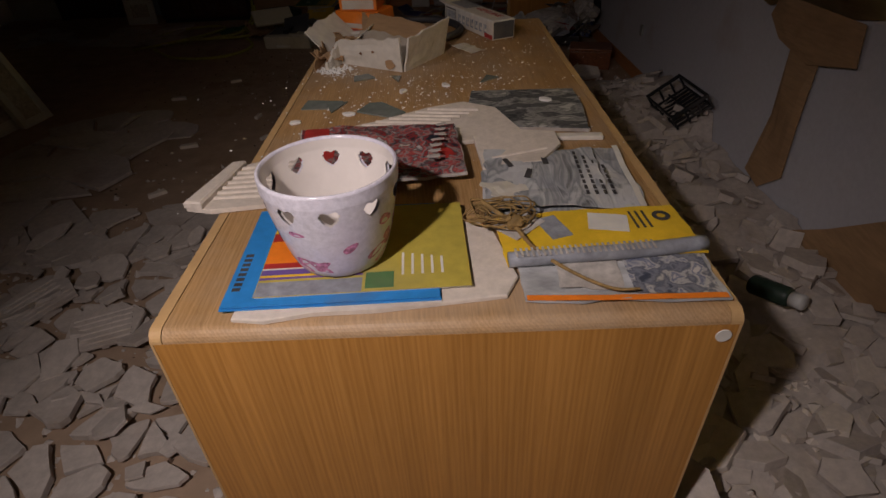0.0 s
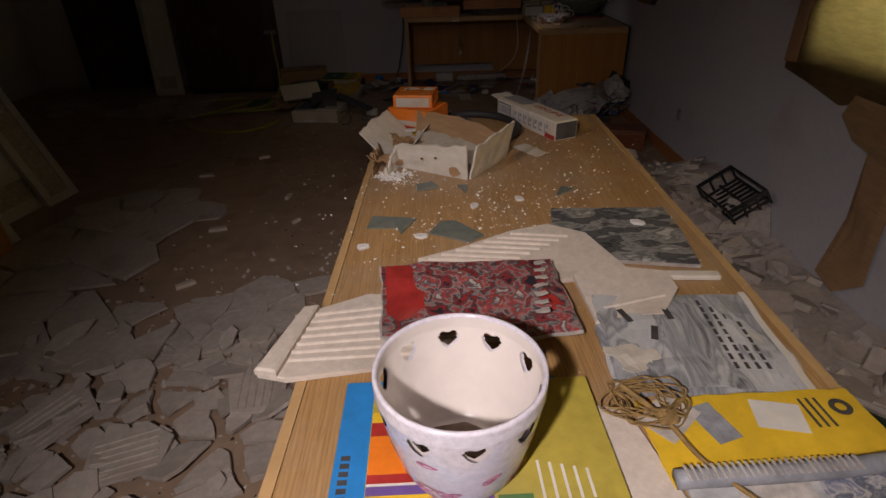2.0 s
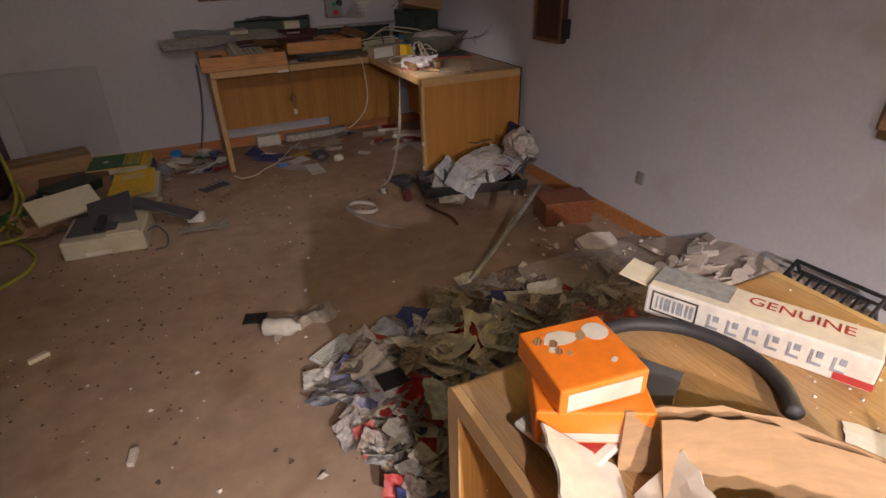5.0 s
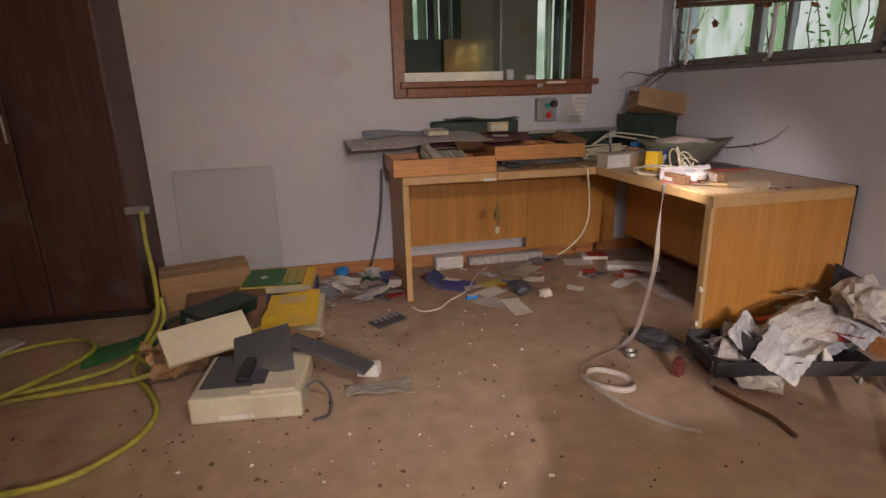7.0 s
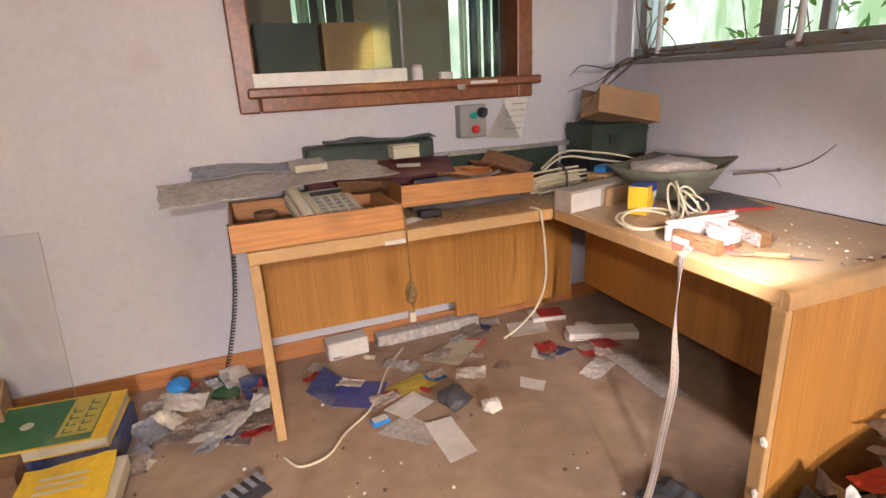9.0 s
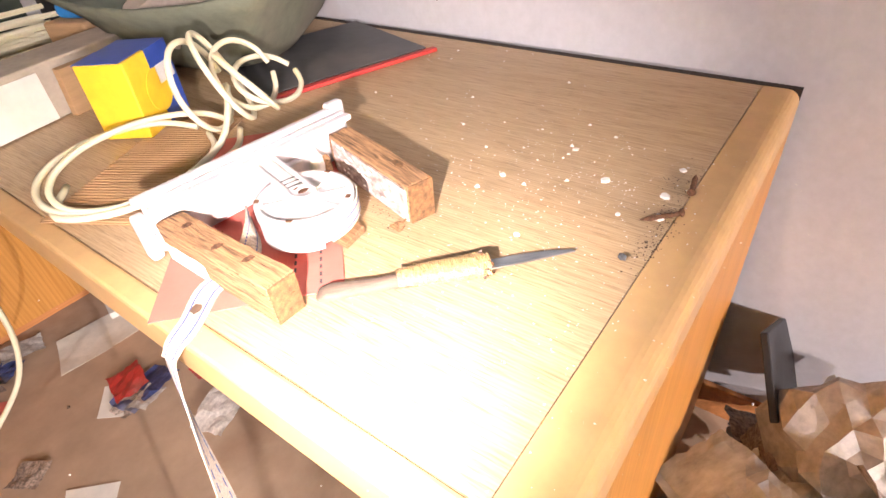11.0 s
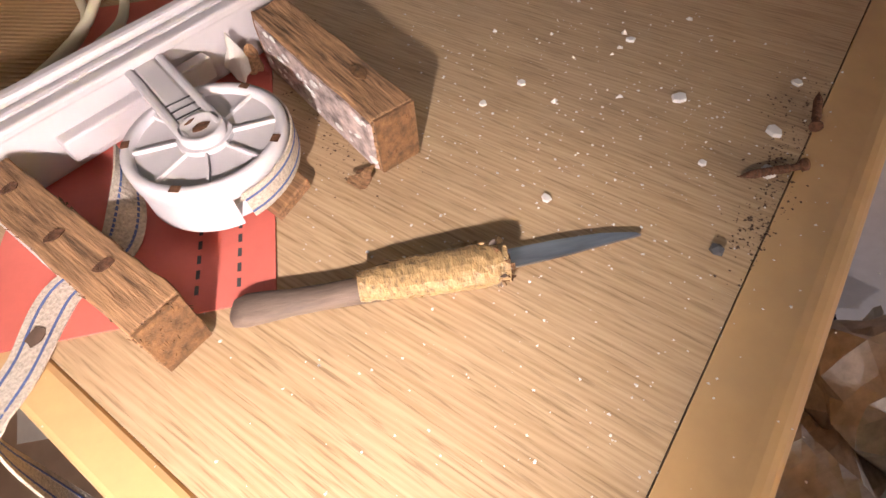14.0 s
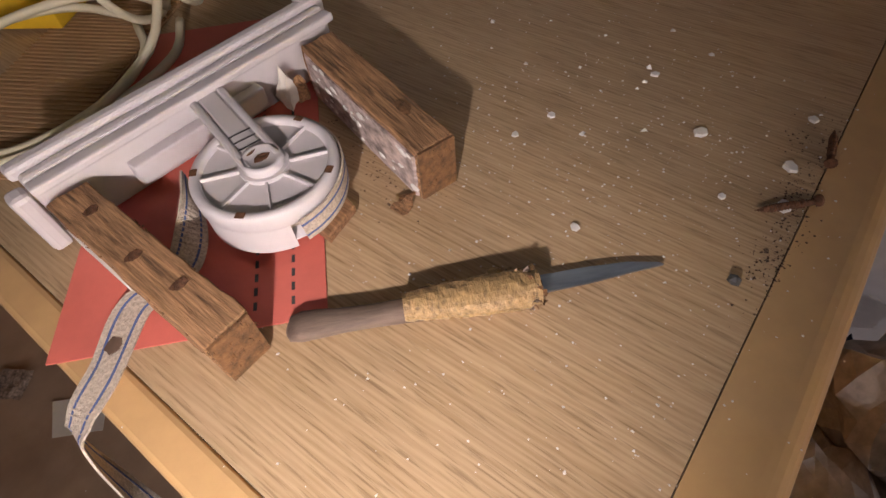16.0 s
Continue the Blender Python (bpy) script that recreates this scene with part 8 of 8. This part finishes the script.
solo("small_blue_box", bbox(-0.035, 0.035, -0.02, 0.02, 0, 0.02, 0.003), BLUE, pose(1.42, 6.98, 0.001, 0, 0, 10), "small blue and white box on the floor", "box")
solo("box_label", bbox(-0.03, 0.03, -0.016, 0.016, 0, 0.001), PAPER, pose(1.42, 6.98, 0.0212, 0, 0, 10), "white label on a small blue box", "label")
solo("brown_lump", lump(0.06, 33, 0.5, 0.7, 2), DKGREY, pose(1.72, 6.95, 0.001), "dark crumpled scrap on the floor", "scrap")
solo("yellow_scrap", lump(0.04, 35, 0.4, 0.7, 2), CARD_W, pose(1.84, 6.86, 0.001), "pale crumpled scrap on the floor", "scrap")
rbk = thing("red_book", pose(2.5, 7.52, 0.001, 0, 0, -14), "red and white boxed cassette on the floor", "box")
part("case", bbox(-0.09, 0.09, -0.06, 0.06, 0, 0.022, 0.003), PAPER, rbk)
part("red_cover", bbox(-0.05, 0.088, -0.05, 0.058, 0.0222, 0.024), RED, rbk)
solo("white_carton", bbox(-0.17, 0.17, -0.05, 0.05, 0, 0.04, 0.003), PAPER, pose(2.62, 7.2, 0.001, 0, 0, -22), "white flat carton under the side desk", "box")
solo("white_package", bbox(-0.1, 0.1, -0.05, 0.05, 0, 0.09, 0.01), PAPER, pose(1.42, 7.60, 0.001, 0, 0, 3), "white paper package behind the desk panel", "package")
solo("grey_packet", bbox(-0.28, 0.28, -0.04, 0.04, 0, 0.06, 0.01), PAPER_G, pose(1.85, 7.62, 0.001, 0, 0, 1), "grey paper packet behind the desk panel", "package")
solo("extension_cord", tube([(1.05, 6.93, 0.005), (1.1, 6.85, 0.005), (1.2, 6.87, 0.005), (1.28, 6.97, 0.005), (1.42, 7.1, 0.005), (1.55, 7.35, 0.005), (1.68, 7.52, 0.005)], 0.005, 7, 6), IVORY, pose(0, 0, 0), "ivory cord lying across the floor", "cord", "", True)
strew(34, lambda r_: (r_.uniform(0.55, 1.02), r_.uniform(7.05, 7.6)), lambda x, y: 0.03, "torn paper along the back wall", "papers by the wall", 66, (0.25, 0.6), 8)
strew(26, lambda r_: (r_.uniform(1.15, 2.6), r_.uniform(7.1, 7.62)), lambda x, y: 0.015, "torn paper under the corner desk", "papers under the desk", 67, (0.2, 0.5), 4)
strew(10, lambda r_: (r_.uniform(2.3, 2.68), r_.uniform(6.7, 7.3)), lambda x, y: 0.02, "dark scraps under the side desk", "papers under the desk", 68, (0.25, 0.55), 6)
solo("blue_cup", lump(0.045, 61, 0.2, 0.8, 2), BLUE, pose(0.68, 7.52, 0.03), "crumpled blue wrapper by the baseboard", "wrapper")

# ---- clutter by the wardrobe ----
gk = thing("directory_book", pose(0.30, 7.30, 0.10, 4, 0, -6), "thick green and yellow directory lying on cartons", "book")
part("page_block", bbox(-0.20, 0.20, -0.14, 0.14, 0.003, 0.04), CREAM, gk)
part("cover", bbox(-0.205, 0.205, -0.145, 0.142, 0.0402, 0.043), YELLOW, gk, "yellow cover")
part("cover", bbox(-0.205, 0.205, -0.145, 0.142, 0, 0.0028), YELLOW, gk)
part("cover_field", bbox(-0.20, 0.15, -0.135, 0.132, 0.0432, 0.044), GREEN, gk, "green cover field")
part("title_field", bbox(0.03, 0.145, -0.1, 0.128, 0.0442, 0.045), YELLOW_D, gk)
for r_ in range(2):
    for k in range(4 + r_):
        part("title_mark", boxes((0.045 + 0.05 * r_, 0.078 + 0.05 * r_, -0.085 + 0.04 * k, -0.079 + 0.04 * k, 0.0451, 0.0456), (0.045 + 0.05 * r_, 0.051 + 0.05 * r_, -0.085 + 0.04 * k, -0.058 + 0.04 * k, 0.0457, 0.046)), GREEN, gk)
part("spot", lathe([(0, 0), (0.022, 0), (0.022, 0.0006), (0, 0.0006)], 14), CREAM, gk, "", pose(-0.09, 0.0, 0.0442))
solo("thick_book", bbox(-0.19, 0.21, -0.13, 0.13, 0, 0.094, 0.006), NAVY, pose(0.31, 7.30, 0.001, 0, 0, -3), "thick dark blue book under a green directory", "book")
yk = thing("yellow_directory", pose(0.40, 6.85, 0.03, 5, 0, -4), "yellow directory with warped cover on the floor", "book")
part("page_block", bbox(-0.14, 0.15, -0.21, 0.2, 0.003, 0.06, 0.004), CREAM, yk)
part("cover", sheet(0.27, 0.40, 8, 10, 0.02, 420, 0.002, 4, 0.003), YELLOW, yk, "", pose(-0.01, 0, 0.0605))
for k in range(3):
    part("title_mark", bbox(-0.08, 0.06, 0.06 + 0.03 * k, 0.072 + 0.03 * k, 0.0845, 0.0852), CREAM, yk)
solo("book_underlay", bbox(-0.14, 0.14, -0.2, 0.2, 0, 0.03, 0.004), PAPER_G, pose(0.40, 6.88, 0.0, 0, 0, 3), "grey papers under a yellow directory", "papers")
carton("floor_carton", 0.5, 0.26, 0.2, pose(-0.15, 7.44, 0.001, 0, 0, 14), "brown cardboard box with tape by the wall")
carton("floor_carton", 0.42, 0.22, 0.12, pose(0.02, 7.12, 0.001, 0, 0, 8), "flattened brown cardboard box on the floor", HARDB, False)
pr_ = thing("printer", pose(0.27, 6.14, 0.001, 0, 0, -6), "cream dot-matrix printer with its grey lid torn open", "printer")
part("body", bbox(-0.21, 0.21, -0.16, 0.2, 0, 0.11, 0.012), CREAM, pr_)
part("paper_bay", bbox(-0.185, 0.06, -0.09, 0.18, 0.1102, 0.116, 0.002), DKGREY, pr_, "dark open bay")
part("carriage", bbox(-0.05, 0.0, -0.07, 0.16, 0.1165, 0.14, 0.006), BLACK, pr_, "black carriage")
part("tilted_cover", bbox(-0.12, 0.12, -0.13, 0.13, 0, 0.012, 0.004), DKGREY, pr_, "dark grey cover", pose(0.02, 0.12, 0.14, 24, -10, 8))
part("front_label", bbox(-0.1, 0.03, -0.1625, -0.1605, 0.015, 0.035), PAPER, pr_)
part("badge", lathe([(0, 0), (0.018, 0), (0.018, 0.002), (0, 0.002)], 16), CREAM, pr_, "", pose(-0.03, -0.1605, 0.07, 90))
part("white_strip", bbox(0.02, 0.19, -0.15, -0.1, 0.1102, 0.125, 0.003), CREAM, pr_)
solo("cream_panel", bbox(-0.18, 0.18, -0.012, 0.012, 0, 0.17, 0.004), CREAM, pose(0.10, 6.30, 0.15, -52, 0, 28), "cream plastic panel leaning on a printer", "panel")
solo("grey_plastic_tray", bbox(-0.2, 0.2, -0.05, 0.05, 0, 0.02, 0.006), DKGREY, pose(0.57, 6.24, 0.11, 0, 13, -32), "dark grey plastic tray lying against a printer", "tray")
solo("white_lump", bbox(-0.05, 0.05, -0.03, 0.03, 0, 0.06, 0.01), PAPER, pose(0.74, 6.22, 0.001, 0, 0, -20), "small white block on the floor", "block")
solo("paper_bag", sheet(0.26, 0.28, 12, 12, 0.09, 430, 0.003, 7, 0.015), CARD, pose(-0.12, 6.50, 0.03, 10, 14, 30), "crumpled brown paper bag on the floor", "bag")
gbx = thing("green_box_file", pose(0.03, 6.84, 0.105, -6, 8, -32), "dark green box file lying askew on cartons", "file")
part("body", bbox(-0.075, 0.075, -0.20, 0.20, 0, 0.06, 0.006), DKGREEN, gbx)
part("lid", bbox(-0.078, 0.078, -0.203, 0.203, 0.0605, 0.072, 0.005), DKGREEN, gbx)
part("spine_label", bbox(-0.03, 0.03, -0.2045, -0.2035, 0.012, 0.048), PAPER_G, gbx)
solo("green_sheet", sheet(0.36, 0.2, 10, 8, 0.03, 432, 0.003, 6, 0.01), GREEN, pose(-0.42, 6.75, 0.001, 0, 0, 20), "green plastic sheet on the floor", "sheet")
solo("yellow_bag", sheet(0.2, 0.16, 10, 8, 0.05, 433, 0.003, 8, 0.01), YELLOW_D, pose(0.12, 6.72, 0.02, 8, 0, 60), "crumpled yellow wrapper on the floor", "wrapper")
solo("card_piece", sheet(0.22, 0.16, 8, 6, 0.03, 434, 0.003, 6, 0.01), CARD, pose(0.42, 6.48, 0.09, 0, 4, -10), "curled brown card piece on the floor", "card")
solo("black_loop", tube([(-0.12, 6.92, 0.1), (-0.2, 6.86, 0.11), (-0.22, 6.76, 0.1), (-0.14, 6.72, 0.1), (-0.08, 6.8, 0.11)], 0.013, 8, 6), HOSE, pose(0, 0, 0), "loop of black rubber tube on the clutter", "tube", "", True)
solo("printer_cable", tube([(0.46, 6.06, 0.06), (0.52, 6.08, 0.08), (0.57, 6.02, 0.04), (0.56, 5.94, 0.006), (0.5, 5.92, 0.006)], 0.005, 7, 6), DKGREY, pose(0, 0, 0), "thin dark cable beside a printer", "cable", "", True)
solo("clear_packet", sheet(0.28, 0.1, 8, 5, 0.02, 436, 0.004, 8, 0.006), CLEAR, pose(0.77, 6.08, 0.001, 0, 0, -5), "clear plastic packet on the floor", "packet")
hs = thing("garden_hose", pose(0, 0, 0), "yellow garden hose hanging down and coiled on the floor", "hose")
part("hose_run", tube([(-0.36, 7.18, 0.62), (-0.34, 7.1, 0.45), (-0.30, 7.0, 0.28), (-0.28, 6.85, 0.12), (-0.34, 6.62, 0.03), (-0.5, 6.5, 0.014), (-0.8, 6.42, 0.014), (-1.1, 6.5, 0.014)], 0.012, 9, 7), YHOSE, hs, "", None, True)
part("hose_run", tube([(-0.27, 6.95, 0.2), (-0.25, 6.86, 0.1), (-0.3, 6.7, 0.03), (-0.3, 6.5, 0.014), (-0.18, 6.3, 0.014), (-0.1, 6.1, 0.014), (-0.15, 5.9, 0.014), (-0.35, 5.75, 0.014), (-0.7, 5.8, 0.014), (-1.0, 6.1, 0.014)], 0.012, 9, 7), YHOSE, hs, "", None, True)
part("hose_run", tube([(-1.05, 6.2, 0.014), (-0.75, 6.32, 0.03), (-0.45, 6.36, 0.03), (-0.2, 6.42, 0.035), (-0.32, 6.62, 0.05)], 0.012, 9, 7), YHOSE, hs, "", None, True)
part("hose_run", tube([(-1.2, 6.5, 0.014), (-1.0, 6.85, 0.014), (-0.7, 6.95, 0.014), (-0.55, 6.7, 0.035), (-0.8, 6.3, 0.04), (-1.2, 6.1, 0.014)], 0.012, 9, 7), YHOSE, hs, "", None, True)
part("holder", bbox(-0.45, -0.33, 7.205, 7.23, 0.6, 0.64, 0.004), ZINC, hs, "metal hook on the wardrobe")
plates(-2.6, -1.0, 6.3, 7.0, 0.22, lambda x, y: noise.noise(Vector((x * 3, y * 3, 4))) > 0.0, 71, 0.015, 0.85, "pale broken plate on the far floor", "far floor rubble", 0.002, 2, True)
